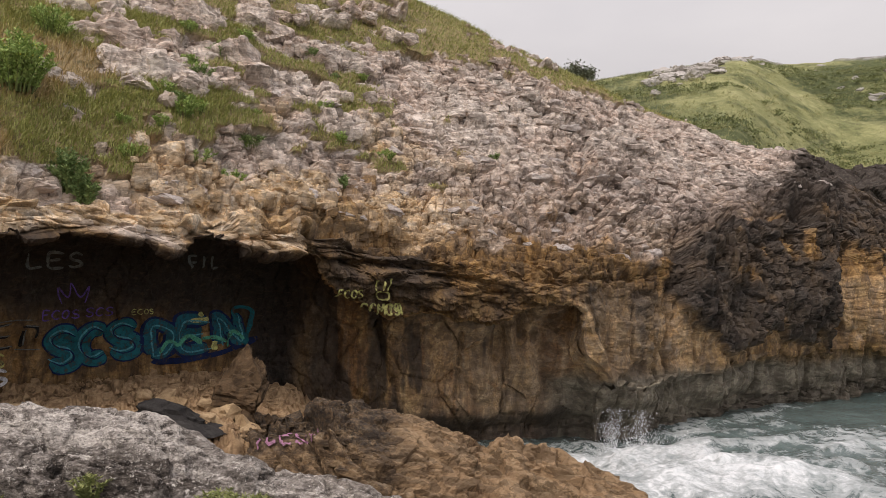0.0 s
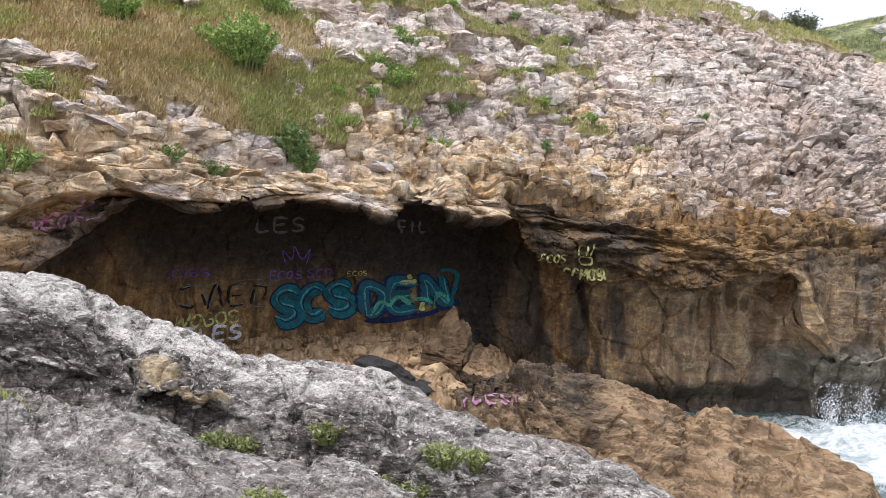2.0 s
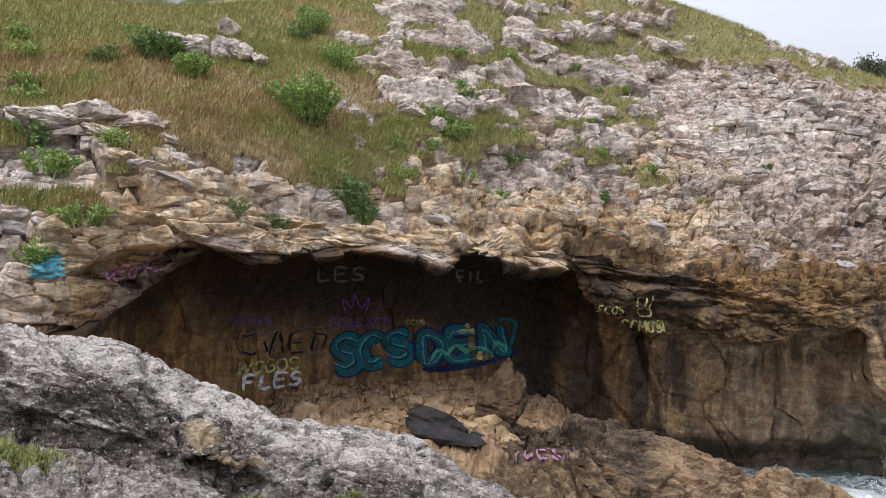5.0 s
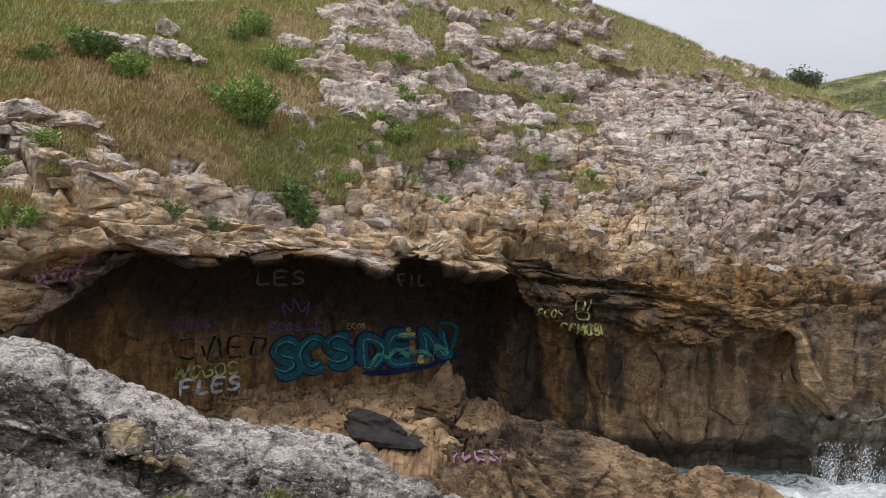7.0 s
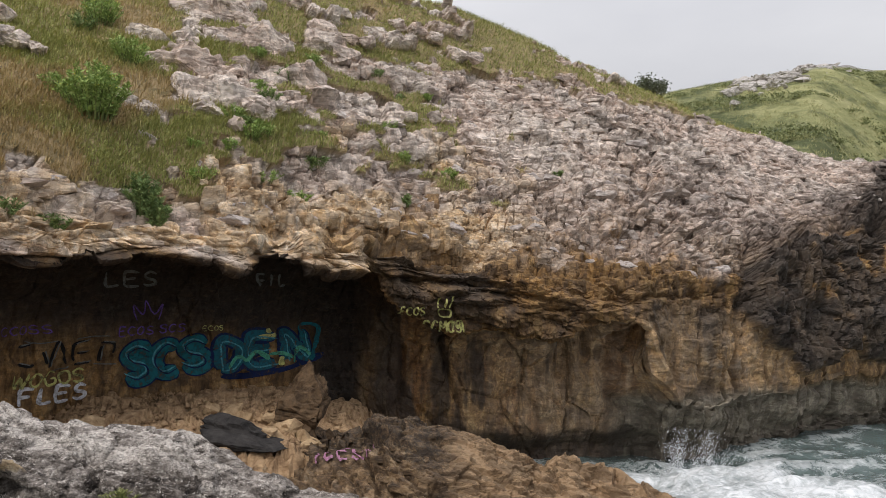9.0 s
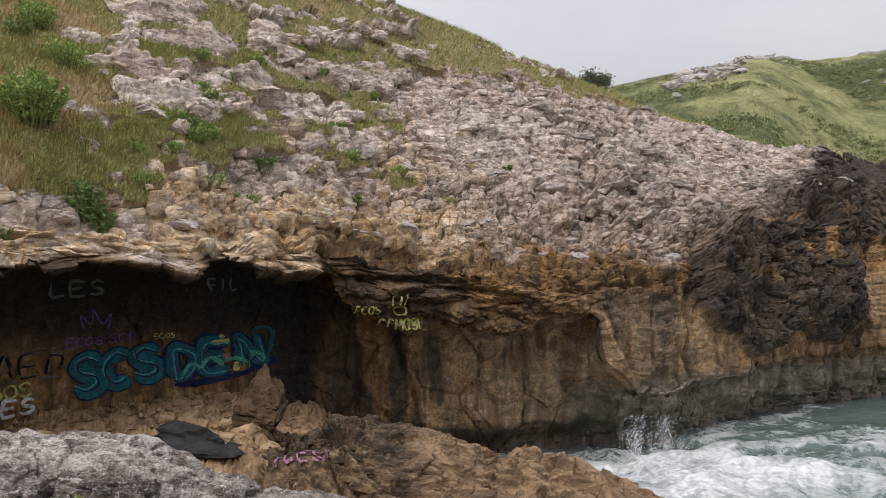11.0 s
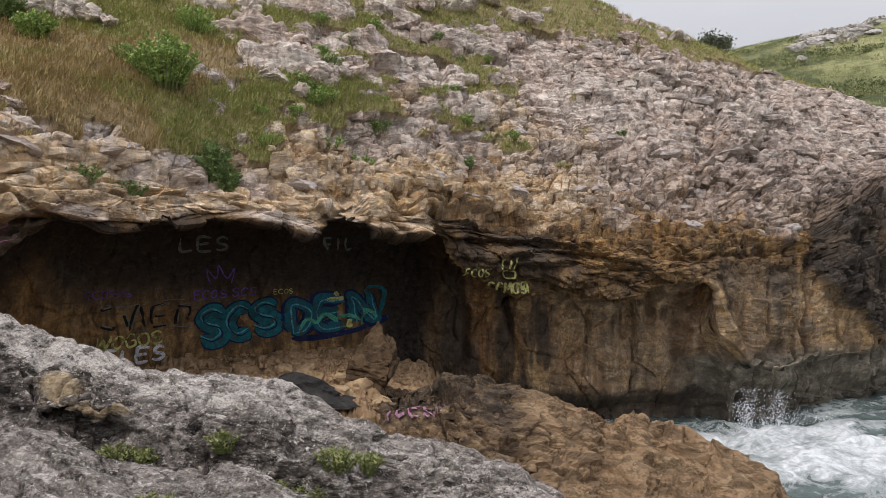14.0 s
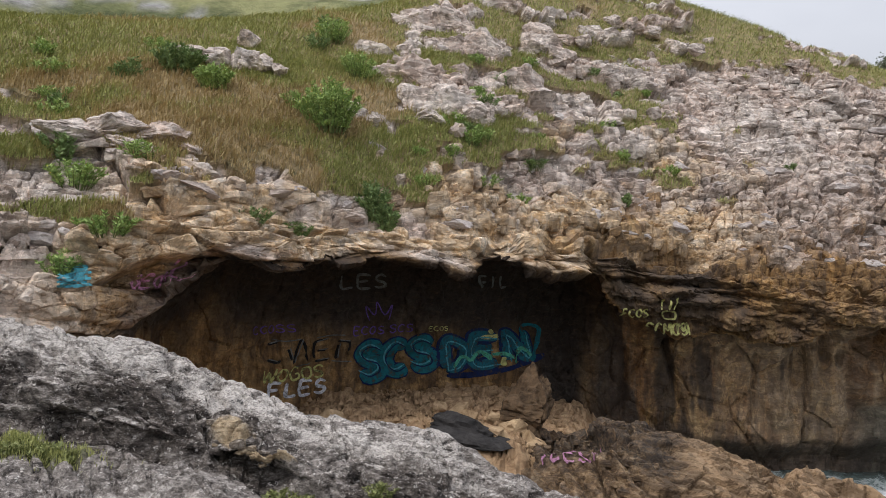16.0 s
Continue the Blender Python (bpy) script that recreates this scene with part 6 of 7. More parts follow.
bush_on_cliff("low green plant hanging on the cave lip", -31.6, 6.35, 1.0, 0.35, 410, DARK_LEAF, 0, 26, 1200, 0.09)
bush_on_cliff("low green plant hanging on the cave lip", -28.6, 6.25, 0.8, 0.35, 411, DARK_LEAF, 0, 26, 1100, 0.09)
bush_on_cliff("small bright green plant on bare rock", -4.1, 7.75, 0.6, 0.3, 412, LEAF, 0, 20, 700, 0.08)
bush_on_cliff("small green plant on bare rock", 3.2, 8.15, 0.5, 0.3, 413, DARK_LEAF, 0, 18, 500, 0.08)
bush_on_cliff("green shrub with pale seed heads near the crest", -26.6, 9.35, 1.3, 0.8, 414, LEAF, 30, 30, 1400, 0.12)
bush_on_cliff("yellow-green weed among grey slabs", -43.0, 7.7, 1.4, 0.55, 415, LEAF, 20, 30, 1400, 0.11)
bush_on_cliff("green weed beside the slabs", -38.9, 7.55, 0.9, 0.45, 416, LEAF, 0, 24, 900, 0.10)
for k in range(26):
    b = rng.uniform(-22, -5)
    bush_on_cliff("low green plant in a crevice of the limestone", b, rng.uniform(7.3, 8.9), rng.uniform(0.35, 0.9), rng.uniform(0.2, 0.42), 430 + k, LEAF if k % 3 else DARK_LEAF, 0, 16, 520, 0.09, group="plants in crevices")
for k in range(14):
    b = rng.uniform(-46, -24)
    bush_on_cliff("green weed growing through the dry grass", b, rng.uniform(8.0, 9.6), rng.uniform(0.5, 1.1), rng.uniform(0.25, 0.55), 470 + k, LEAF if k % 2 else DARK_LEAF, 0, 18, 620, 0.10, group="weeds in the grass")


def ledge_line(b, r):
    """The line of the ledge's profile at a bearing and a reach."""
    j = int(np.argmin(np.abs(LEDGE_B - b)))
    d = np.hypot(LEDGE_V[:, j, 0] - 0.13, LEDGE_V[:, j, 1] + 0.20)
    return float(LEDGE_L[int(np.argmin(np.abs(d - r)))])


def on_ledge(b, l):
    j = int(np.argmin(np.abs(LEDGE_B - b)))
    i = int(np.argmin(np.abs(LEDGE_L - l)))
    return LEDGE_V[i, j]


for k, (b, l, w, h) in enumerate(((-44.8, 2.86, 0.34, 0.09), (-43.2, 2.88, 0.30, 0.08), (-46.6, 2.8, 0.34, 0.10), (-29.6, ledge_line(-29.6, 6.08), 0.30, 0.16), (-28.0, ledge_line(-28.0, 6.0), 0.26, 0.13), (-27.6, 2.5, 0.28, 0.10), (-23.0, ledge_line(-23.0, 5.75), 0.28, 0.12), (-20.1, ledge_line(-20.1, 5.55), 0.28, 0.13), (-17.2, ledge_line(-17.2, 5.50), 0.32, 0.14), (-15.6, ledge_line(-15.6, 5.55), 0.34, 0.15), (-13.6, ledge_line(-13.6, 5.7), 0.30, 0.14), (-21.6, 2.45, 0.26, 0.10), (-17.8, 2.4, 0.34, 0.11),
                                  (-16.2, 2.5, 0.28, 0.10), (-14.0, 2.5, 0.36, 0.12), (-12.6, 2.5, 0.30, 0.11), (-10.8, 2.55, 0.28, 0.10), (-24.5, 2.2, 0.2, 0.08), (-33.5, 2.1, 0.18, 0.07))):
    q = on_ledge(b, l)
    bush("succulent", "low yellow-green succulent plant in a rock crevice", "plant", (q - np.array([0, 0, 0.015])).tolist(), w, 0.75 * h, 30, 900, 0.036, SUCCULENT, 500 + k, 0, "succulents on the ledge")


def ledge_grass():
    r = np.random.RandomState(77)
    n = 2600
    b, l = np.concatenate([r.normal(-45, 1.6, n), r.normal(-14, 3.5, n // 3)]), np.concatenate([r.normal(2.88, 0.06, n), r.normal(2.62, 0.07, n // 3)])
    p = np.array([on_ledge(x, y) for x, y in zip(b, l)])
    co, f = blades(p + r.normal(0, 0.01, p.shape), 0.02 + 0.055 * r.rand(len(p)) ** 1.5, 0.004 + 0.004 * r.rand(len(p)), 0.8, 78)
    tagged(new("grass", face_mesh("grass", co, f, LUSH)), "short green grass in the ledge's groove", "grass", kind="stuff")


ledge_grass()


def wind_bush():
    """The lone bush on the skyline: trunk, limbs and an uneven crown."""
    r = np.random.RandomState(91)
    b, rr = 8.95, 50.0
    at = polar(np.array([b]), rr, np.array([0.0]))[0]
    top = 5.92 + rr * math.tan(radians(11.05))
    root = thing("tree", "small dark windswept tree on the skyline", "tree", (at[0], at[1], top - 0.25))
    limbs = [[np.array([0, 0, -3.2]), np.array([0.03, 0, -1.0]), np.array([0.0, 0, 0.2]), np.array([0.1, 0, 0.5])]]
    ends = []
    for k in range(14):
        a = r.uniform(0, 6.28)
        e = np.array([1.3 * math.cos(a) * r.uniform(0.4, 1) + 0.1, 0.8 * math.sin(a), 0.20 + 0.75 * r.rand()])
        limbs.append([np.array([0, 0, 0.05]), e * 0.4, e * 0.75, e])
        ends += [e, e * 0.75, e * 0.9]
    co, f = stem_tubes(limbs, 0.06)
    part("trunk", face_mesh("trunk", co, f, BARK), root)
    ends = np.array(ends)
    base = ends[r.randint(0, len(ends), 2600)] + r.normal(0, 0.17, (2600, 3))
    ax = r.normal(size=(2600, 3))
    ax /= np.linalg.norm(ax, axis=-1, keepdims=True)
    co, f = leaf_cloud(base, ax, np.full(2600, 0.13), np.full(2600, 0.07), 92)
    part("crown", face_mesh("crown", co, f, TREE_LEAF), root)


wind_bush()


def hill_shrubs():
    """Bracken and low scrub on the far hillside."""
    r = np.random.RandomState(95)
    n = 4200
    b, rr = r.uniform(8, 35, n), r.uniform(58, 165, n)
    keep = fbm(np.stack([b / 9, rr / 7, 0 * b], -1), 3, 96) > 0.08
    b, rr = b[keep], rr[keep]
    z = ground_height(b, rr)
    keep = z > 6
    p = polar(b[keep], rr[keep], z[keep])
    per = 46
    q = np.repeat(p, per, 0)
    wide = np.repeat(r.uniform(0.4, 1.5, len(p)), per)
    q += np.stack([r.normal(0, 0.5, len(q)) * wide, r.normal(0, 0.35, len(q)) * wide, np.abs(r.normal(0, 0.14, len(q))) * np.sqrt(wide)], -1)
    ax = r.normal(size=(len(q), 3)) + np.array([0, 0, 0.5])
    ax /= np.linalg.norm(ax, axis=-1, keepdims=True)
    co, f = leaf_cloud(q, ax, np.full(len(q), 0.26), np.full(len(q), 0.16), 97)
    tagged(new("scrub", face_mesh("scrub", co, f, SCRUB)), "dark green bracken scrub scattered on the far hillside", "scrub", kind="stuff")


hill_shrubs()


def meadow_tussocks():
    """Tufts of long grass over the far meadow."""
    r = np.random.RandomState(195)
    n, per = 2000, 24
    b, rr = r.uniform(7, 36, n), r.uniform(50, 168, n)
    z = ground_height(b, rr)
    p = polar(b, rr, z)[z > 7]
    q = np.repeat(p, per, 0)
    wide = np.repeat(r.uniform(0.3, 1.1, len(p)), per)
    q += np.stack([r.normal(0, 0.6, len(q)) * wide, r.normal(0, 0.4, len(q)) * wide, np.abs(r.normal(0, 0.10, len(q)))], -1)
    ax = r.normal(0, 0.5, (len(q), 3)) + np.array([0, 0, 0.9])
    ax /= np.linalg.norm(ax, axis=-1, keepdims=True)
    co, f = leaf_cloud(q, ax, r.uniform(0.2, 0.5, len(q)), np.full(len(q), 0.06), 197)
    tagged(new("grass", face_mesh("grass", co, f, MEADOW)), "yellow-green tufted grass on the far hillside", "grass", kind="stuff")


meadow_tussocks()


def hill_crags():
    '''Pale limestone crags that break out of the far hill.'''
    r = np.random.RandomState(98)
    kinds = [rock_mesh("crag", 800 + k, PALE_STONE, 4, (1.0, 0.9, 0.95), 14, 0.12, 1.0) for k in range(5)]
    for k in range(100):
        if k < 88:
            b = 13.6 + 6.0 * r.rand()
            rr, size = 128 + 4.2 * (b - 13) + r.normal(0, 4 + 1.2 * (b - 13)), 0.5 + 1.9 * r.rand() ** 2
        else:
            b, rr, size = r.uniform(20, 32), r.uniform(140, 166), r.uniform(0.6, 1.7)
        z = float(ground_height(np.array([b]), np.array([rr]))[0])
        ob = tagged(new("crag", kinds[k % 5]), "pale bare limestone crag on the far green hill", "crag", "crags on the far hill")
        place(ob, polar(b, rr, z + 0.05 * size).tolist(), (size * r.uniform(1.2, 2.2), size, size * r.uniform(0.7, 1.1)), (0, 0, r.uniform(0, 6.3)))


hill_crags()

# ---- sprayed paint ----
GLYPHS = {
    "S": [[(0.9, 0.85), (0.5, 1.0), (0.12, 0.8), (0.3, 0.55), (0.75, 0.42), (0.85, 0.15), (0.45, 0.0), (0.05, 0.15)]],
    "C": [[(0.9, 0.85), (0.5, 1.0), (0.1, 0.7), (0.08, 0.3), (0.45, 0.0), (0.9, 0.15)]],
    "O": [[(0.5, 1.0), (0.1, 0.65), (0.15, 0.2), (0.55, 0.0), (0.9, 0.35), (0.85, 0.8), (0.5, 1.0)]],
    "E": [[(0.9, 0.95), (0.1, 1.0), (0.1, 0.02), (0.9, 0.0)], [(0.1, 0.5), (0.7, 0.55)]],
    "L": [[(0.2, 1.0), (0.12, 0.02), (0.85, 0.06)]],
    "F": [[(0.9, 1.0), (0.15, 0.95), (0.1, 0.0)], [(0.12, 0.5), (0.7, 0.55)]],
    "W": [[(0.0, 1.0), (0.22, 0.0), (0.5, 0.75), (0.75, 0.0), (1.05, 1.05)]],
    "G": [[(0.9, 0.9), (0.45, 1.0), (0.08, 0.5), (0.4, 0.0), (0.9, 0.12), (0.88, 0.45), (0.55, 0.45)]],
    "A": [[(0.0, 0.0), (0.45, 1.0), (0.95, 0.0)], [(0.2, 0.38), (0.75, 0.38)]],
    "D": [[(0.12, 0.0), (0.1, 1.0), (0.75, 0.85), (0.9, 0.4), (0.65, 0.05), (0.12, 0.0)]],
    "N": [[(0.08, 0.0), (0.12, 1.0), (0.85, 0.05), (0.9, 1.05)]],
    "M": [[(0.0, 0.0), (0.1, 1.0), (0.5, 0.4), (0.9, 1.0), (1.0, 0.0)]],
    "T": [[(0.0, 0.95), (1.0, 1.0)], [(0.5, 1.0), (0.45, 0.0)]],
    "I": [[(0.4, 1.0), (0.42, 0.0)]],
    "crown": [[(0.2, 0.0), (0.15, 0.35), (0.75, 0.35), (0.72, 0.0), (0.2, 0.0)], [(0.05, 0.5), (0.1, 1.0)], [(0.45, 0.5), (0.5, 0.95)], [(0.7, 0.5), (0.95, 1.05)]],
    "bolt": [[(0.1, 0.9), (0.7, 1.0), (0.3, 0.5), (0.9, 0.55), (0.2, 0.0)]],
}


def resample(stroke, gap):
    p = np.array(stroke, float)
    out = []
    for i in range(len(p) - 1):
        p0, p1, p2, p3 = p[max(i - 1, 0)], p[i], p[i + 1], p[min(i + 2, len(p) - 1)]
        for t in np.linspace(0, 1, max(3, int(np.linalg.norm(p2 - p1) / gap)), endpoint=False):
            out.append(0.5 * ((2 * p1) + (p2 - p0) * t + (2 * p0 - 5 * p1 + 4 * p2 - p3) * t * t + (3 * p1 - p0 - 3 * p2 + p3) * t ** 3))
    out.append(p[-1])
    return np.array(out)


def to_wall(x, y, bearing, height, lines, off):
    """A flat drawing laid on the cliff: x metres to the right of the bearing, y metres over the height."""
    lo, hi = np.searchsorted(CLIFF_L, lines[0]), np.searchsorted(CLIFF_L, lines[1])
    reach = float(curve_at(FACE_R, np.array([bearing]))[0]) + (float(curve_at(CAVE_DEPTH, np.array([bearing]))[0]) if lines[1] < 4 else 0)
    if lines[1] < 4:                                              # on the cave's back wall
        x, y, height = 0.95 * x, 0.95 * y, 6.1 - 0.95 * (6.1 - height)
    b = bearing + np.degrees(x / reach)
    j = np.clip(np.interp(b, CLIFF_B, np.arange(len(CLIFF_B))).round().astype(int), 0, len(CLIFF_B) - 1)
    l = np.empty(len(x))
    for k in range(len(x)):
        col = np.maximum.accumulate(CLIFF_V[lo:hi, j[k], 2] + np.arange(hi - lo) * 1e-5)
        l[k] = np.interp(height + y[k], col, CLIFF_L[lo:hi])
    return on_cliff(b, l, off)[0]


def spray(name, label, strokes, width, material, bearing, height, lines=(0.3, 3.0), off=0.03, parent=None, fat=None):
    """Painted strokes that follow the rock, as one part of the cliff."""
    co, faces, k = [], [], 0
    for s in strokes:
        c = resample(s, 0.035)
        d = np.gradient(c, axis=0)
        d /= np.linalg.norm(d, axis=1, keepdims=True) + 1e-9
        side = np.stack([-d[:, 1], d[:, 0]], -1)
        t = np.linspace(0, 1, len(c))
        w = (fat or width) * 0.5 * np.minimum(1, 0.45 + 6 * np.minimum(t, 1 - t)) * (1 + 0.12 * np.sin(9 * t + 3 * len(c)))
        m = 5 if width > 0.15 else 3
        for a in np.linspace(-1, 1, m):
            co.append(c + side * (w * a)[:, None])
        n = len(c)
        for a in range(m - 1):
            i = k + a * n + np.arange(n - 1)
            faces.append(np.stack([i, i + 1, i + n + 1, i + n], -1))
        k += m * n
    co = np.concatenate(co)
    me = face_mesh(name, to_wall(co[:, 0], co[:, 1], bearing, height, lines, off), np.concatenate(faces), material, True)
    return part(name, me, parent or cliff, label)


def word(text, size, wide=0.8, tilt=0.0, seed=0):
    r = random.Random(seed)
    out, x = [], 0.0
    for ch in text:
        if ch in GLYPHS:
            for s in GLYPHS[ch]:
                out.append([(x + px * size * wide + tilt * py * size, py * size + r.uniform(-0.03, 0.03) * size) for px, py in s])
        x += size * wide * (1.15 if ch != " " else 0.6)
    return out


TEAL, NAVY, AQUA = paint_material("teal_spray_paint", (0.014, 0.15, 0.185)), paint_material("navy_spray_paint", (0.008, 0.02, 0.09)), paint_material("pale_aqua_spray_paint", (0.10, 0.38, 0.46))
LIME, VIOLET, PINK = paint_material("lime_spray_paint", (0.58, 0.56, 0.20)), paint_material("violet_spray_paint", (0.18, 0.10, 0.42)), paint_material("pink_spray_paint", (0.88, 0.42, 0.66))
WHITE, GREEN = paint_material("white_spray_paint", (0.74, 0.74, 0.78)), paint_material("green_spray_paint", (0.10, 0.42, 0.28))
DUSK = paint_material("dark_teal_spray_paint", (0.016, 0.125, 0.17))
ROSE = paint_material("faded_rose_spray_paint", (0.40, 0.19, 0.30))
SOOT = paint_material("black_spray_paint", (0.012, 0.011, 0.012))
DIM = paint_material("faded_grey_spray_paint", (0.20, 0.21, 0.20))

# the big blue piece on the back wall: three round letters, then angular ones
BASE_B, BASE_H = -25.4, 2.86
piece = []
for k, ch in enumerate("SCS"):
    piece += [[(0.15 + 0.69 * k + px * 0.64, 0.10 + 0.10 * k + py * (0.82 - 0.05 * k)) for px, py in s] for s in GLYPHS[ch]]
angular = []
for k, ch in enumerate("DEN"):
    angular += [[(2.40 + 0.80 * k + px * 0.68, 0.20 + 0.05 * k + py * 0.78) for px, py in s] for s in GLYPHS[ch]]
halo = spray("graffiti", "large teal and navy sprayed lettering on the cave wall", piece, 0.48, NAVY, BASE_B, BASE_H, off=0.030)
spray("outline", "", angular, 0.42, NAVY, BASE_B, BASE_H, off=0.032, parent=halo)
spray("fill", "", piece, 0.40, TEAL, BASE_B, BASE_H, off=0.045, parent=halo)
spray("fill", "", angular, 0.29, DUSK, BASE_B, BASE_H, off=0.045, parent=halo)
spray("shine", "", [[(x - 0.05, y + 0.06) for x, y in s] for s in piece], 0.045, AQUA, BASE_B, BASE_H, off=0.058, parent=halo)
spray("seam", "", piece, 0.035, NAVY, BASE_B, BASE_H, off=0.066, parent=halo)
spray("shine", "", [[(x + 0.04, y - 0.05) for x, y in s] for s in angular], 0.04, AQUA, BASE_B, BASE_H, off=0.056, parent=halo)
spray("splash", "", [[(2.7 + 0.5 * k, 0.2 + 0.15 * (k % 3)), (2.95 + 0.5 * k, 0.5 + 0.1 * (k % 2)), (3.2 + 0.5 * k, 0.35)] for k in range(4)], 0.10, GREEN, BASE_B, BASE_H, off=0.06, parent=halo)
spray("arrow", "", [[(4.45, 0.55), (4.75, 0.25), (5.0, 1.15), (4.55, 1.2), (4.75, 0.35)]], 0.10, TEAL, BASE_B, BASE_H, off=0.05, parent=halo)
spray("shadow_stroke", "", [[(2.5, 0.0), (3.2, -0.05), (4.2, 0.08), (5.1, 0.35)]], 0.16, NAVY, BASE_B, BASE_H, off=0.035, parent=halo)
spray("graffiti", "lime sprayed dots above the blue lettering", [[(3.62, 1.15), (3.70, 1.2), (3.66, 1.12)], [(3.45, 1.02), (3.85, 1.04)], [(3.9, 0.15), (3.95, 0.4)]], 0.12, LIME, BASE_B, BASE_H, off=0.05)
spray("graffiti", "violet sprayed word over the blue lettering", word("ECOS", 0.22, 0.85, 0.1, 2) + [[(x + 0.95, y + 0.03) for x, y in s] for s in word("SCS", 0.22, 0.9, 0.1, 3)], 0.035, VIOLET, -25.4, 4.12)
spray("graffiti", "violet sprayed crown on the cave wall", [[(0.3, 0.0), (0.2, 0.4), (0.45, 0.15), (0.5, 0.5), (0.7, 0.15), (0.9, 0.4), (0.8, 0.0)]], 0.035, VIOLET, -25.0, 4.5)
spray("graffiti", "thin lime sprayed word over the blue lettering", word("ECOS", 0.13, 0.9, 0, 4), 0.025, LIME, -20.3, 4.15)
spray("graffiti", "grey sprayed word high on the cave wall", word("LES", 0.36, 1.05, 0.1, 5), 0.07, DIM, -26.2, 5.40, (0.3, 3.4))
spray("graffiti", "faint grey sprayed word high on the cave wall", word("FIL", 0.34, 0.7, 0.0, 6), 0.06, DIM, -16.7, 5.32, (0.3, 3.4))
spray("graffiti", "lime sprayed word low on the cave wall", word("WOGOS", 0.32, 0.86, 0.05, 7), 0.06, LIME, -31.3, 3.03)
spray("graffiti", "white sprayed word low on the cave wall", word("FLES", 0.36, 0.92, 0.08, 8), 0.085, WHITE, -31.0, 2.62)
marks = [[(0.05, 0.55), (0.30, 0.60)], [(0.0, 0.15), (0.18, 0.08), (0.30, 0.12)], [(0.62, 0.0), (0.80, 0.62), (1.02, 0.05)], [(0.50, 0.40), (0.58, 0.10)], [(1.45, 0.62), (1.15, 0.52), (1.18, 0.10)],
    [(1.20, 0.02), (1.52, 0.05)], [(1.24, 0.30), (1.45, 0.32)], [(1.70, 0.05), (1.72, 0.45)], [(1.70, 0.55), (2.0, 0.5), (1.98, 0.25)]]
spray("graffiti", "black angular sprayed marks on the cave wall", marks, 0.065, SOOT, -31.0, 3.45)
spray("graffiti", "white edges of the angular sprayed marks", [[(x + 0.04, y + 0.03) for x, y in s[:2]] for s in marks] + [[(0.2, 0.68), (0.45, 0.62), (0.8, 0.66)], [(1.2, 0.66), (1.5, 0.72), (1.9, 0.7)], [(1.6, 0.0), (2.1, -0.05)], [(0.7, -0.08), (1.1, -0.02)]], 0.028, DIM, -31.0, 3.45, off=0.045)
spray("graffiti", "faint violet sprayed word on the cave wall", word("CCOSS", 0.2, 0.95, 0, 9), 0.03, VIOLET, -32.0, 4.3)
spray("graffiti", "pink sprayed tag at the cave's edge", word("OEOS", 0.24, 0.75, 0.1, 10) + [[(0.55, 0.1), (0.8, 0.55), (1.05, 0.45), (0.75, 0.25), (1.1, 0.05), (0.7, -0.15)]], 0.05, PINK, -39.1, 5.62, (3.95, 6.9), 0.05)
spray("graffiti", "teal sprayed blot on the pale cliff", [[(0.05 * (k % 2), 0.035 * k), (0.30, 0.035 * k + 0.03 * (k % 3)), (0.62 - 0.06 * (k % 3), 0.035 * k + 0.02)] for k in range(9)], 0.05, AQUA, -44.0, 5.70, (4.2, 7.0), 0.03)
spray("graffiti", "yellow sprayed word on the overhang", word("ECOS", 0.22, 0.62, 0.05, 11), 0.045, LIME, -7.25, 4.60, (4.0, 6.9), 0.09)
spray("graffiti", "yellow sprayed crown on the overhang", [[(px * 0.48, py * 0.5) for px, py in s] for s in GLYPHS["crown"]], 0.05, LIME, -4.9, 4.54, (4.0, 6.9), 0.09)
spray("graffiti", "yellow sprayed word on the overhang's edge", word("ECMCS", 0.3, 0.6, 0.05, 12) + [[(0.75, 0.0), (0.78, 0.3), (0.9, 0.1), (1.0, 0.3), (1.05, 0.0)]], 0.055, LIME, -5.8, 4.11, (4.0, 6.9), 0.09)


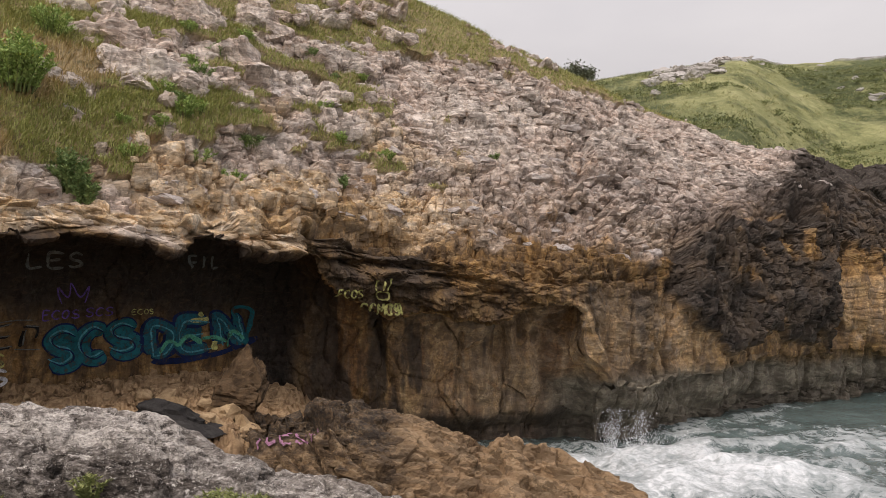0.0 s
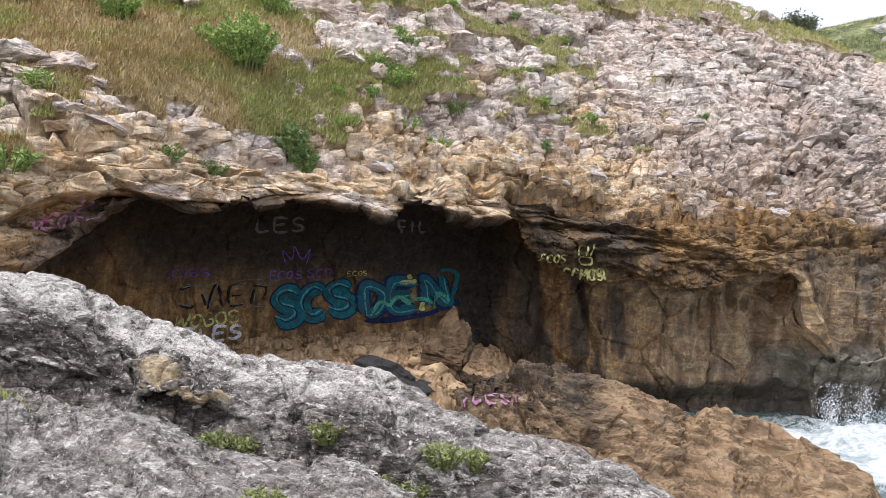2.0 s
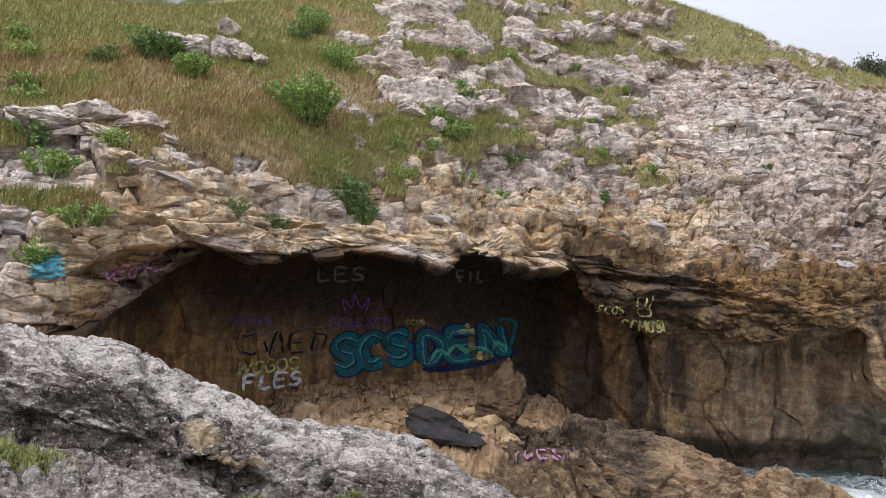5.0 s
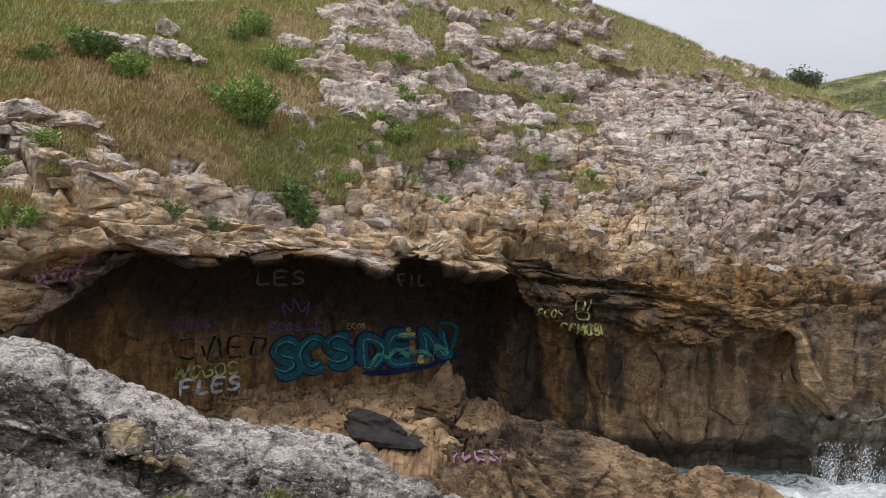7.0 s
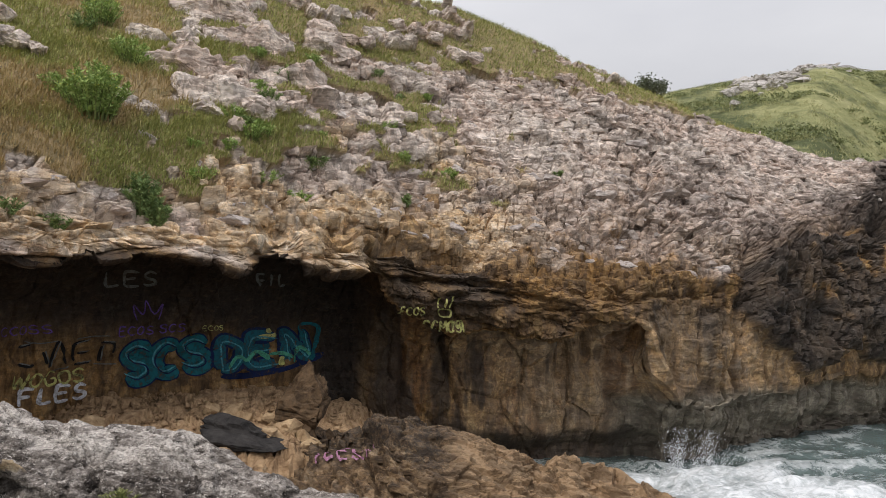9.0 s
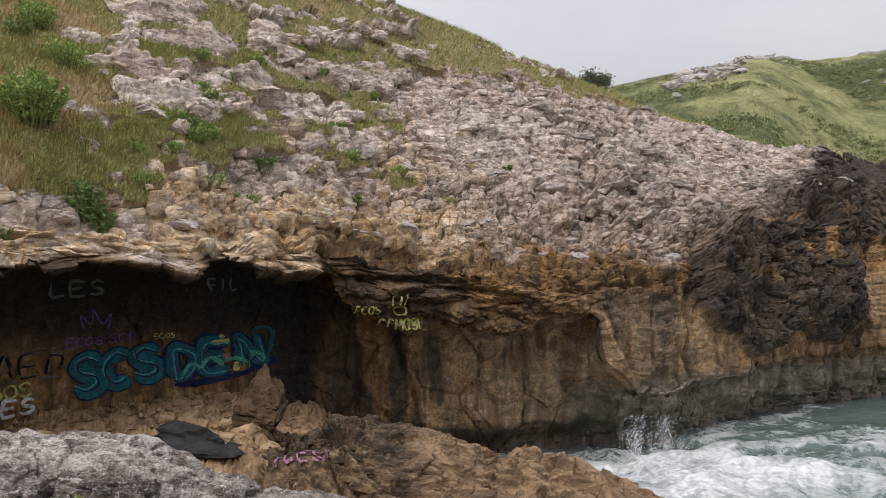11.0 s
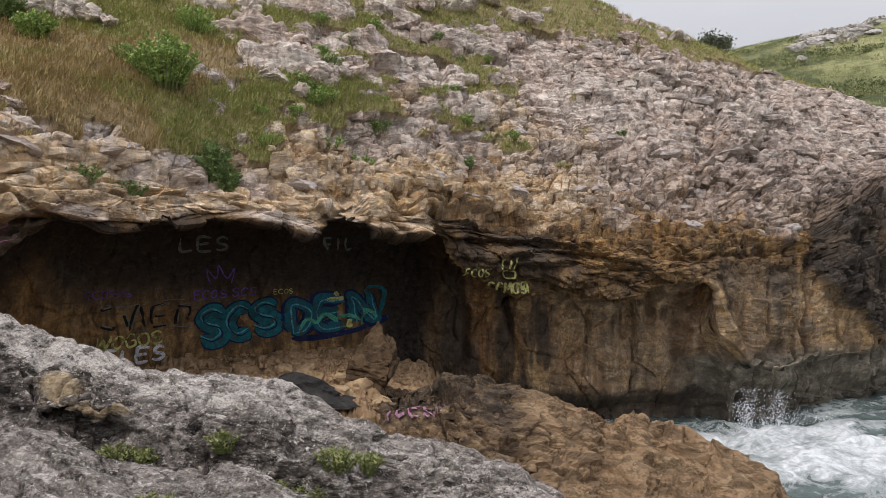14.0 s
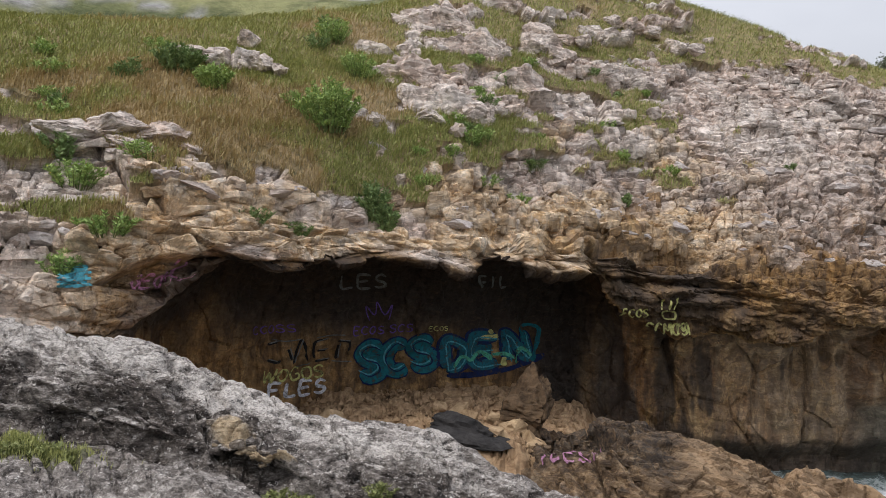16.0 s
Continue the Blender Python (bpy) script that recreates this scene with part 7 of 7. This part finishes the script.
def shelf_tag():
    """A pink tag on the brown back of the rock shelf."""
    strokes = word("ILEST", 0.32, 0.62, 0.1, 14)
    co, faces, k = [], [], 0
    for s in strokes:
        c = resample(s, 0.035)
        d = np.gradient(c, axis=0)
        d /= np.linalg.norm(d, axis=1, keepdims=True) + 1e-9
        side = np.stack([-d[:, 1], d[:, 0]], -1) * 0.022
        co += [c - side, c + side]
        i = k + np.arange(len(c) - 1)
        faces.append(np.stack([i, i + 1, i + len(c) + 1, i + len(c)], -1))
        k += 2 * len(c)
    co = np.concatenate(co)
    j = np.clip(np.interp(-12.9 + np.degrees(co[:, 0] / 15.6), SHELF_B, np.arange(len(SHELF_B))), 0, len(SHELF_B) - 1).round().astype(int)
    i = np.clip(np.interp(2.90 + co[:, 1] * 1.2, SHELF_L, np.arange(len(SHELF_L))), 0, len(SHELF_L) - 1).round().astype(int)
    p = SHELF_V[i, j] + np.array([0, -0.06, 0.045])
    part("graffiti", face_mesh("graffiti", p, np.concatenate(faces), ROSE, True), rock_shelf, "pink sprayed tag on the brown rock")


shelf_tag()


# ---- separate blocks of the limestone slope ----
def slope_blocks():
    n = Nodes("weathered_limestone_block", 0.92, 0.2)
    info = n.tree.nodes.new("ShaderNodeObjectInfo")
    mid, small = n.noise(3.0, 6, 0.7, None, 0.6), n.noise(18, 6, 0.75)
    col = n.ramp(mid, (0.28, (0.27, 0.225, 0.20)), (0.46, (0.50, 0.435, 0.40)), (0.72, (0.72, 0.66, 0.62)))
    col = n.mix(n.level(info.outputs["Random"], 0.55, 1.0, 0.0, 0.7), col, (0.46, 0.35, 0.27))
    col = n.mix(n.level(small, 0.35, 0.62, 0.5, 0.0), col, (0.17, 0.15, 0.14))
    n.color(col).bump(rock_relief(n, 40.0), 0.7, 0.03)
    kinds = [shard_mesh("stone", 700 + k, n.mat, (1.15, 0.85, 0.7), 0.0, 16, 3, 0.6) for k in range(9)]
    r = np.random.RandomState(33)
    made = 0
    while made < 280:
        b, l = r.uniform(-47, 24), r.uniform(7.0, 9.2)
        i, j = int(np.searchsorted(CLIFF_L, l)), int(np.searchsorted(CLIFF_B, b))
        if CLIFF_TURF[i, j] > 0.4 or (l < 6.7 and b > -8) or (16 < b and l < 8):
            continue
        size = r.uniform(0.28, 0.75) * (1.0 if b < -5 else 0.75)
        ob = part("stone", kinds[made % 9], cliff)
        p, nn = CLIFF_V[i, j], CLIFF_N[i, j]
        place(ob, (p - nn * 0.22 * size).tolist(), (size * r.uniform(0.9, 1.5), size, size * r.uniform(0.7, 1.1)), (r.uniform(-0.35, 0.35), r.uniform(-0.3, 0.5), radians(-b) + r.uniform(-0.5, 0.5)))
        made += 1


slope_blocks()
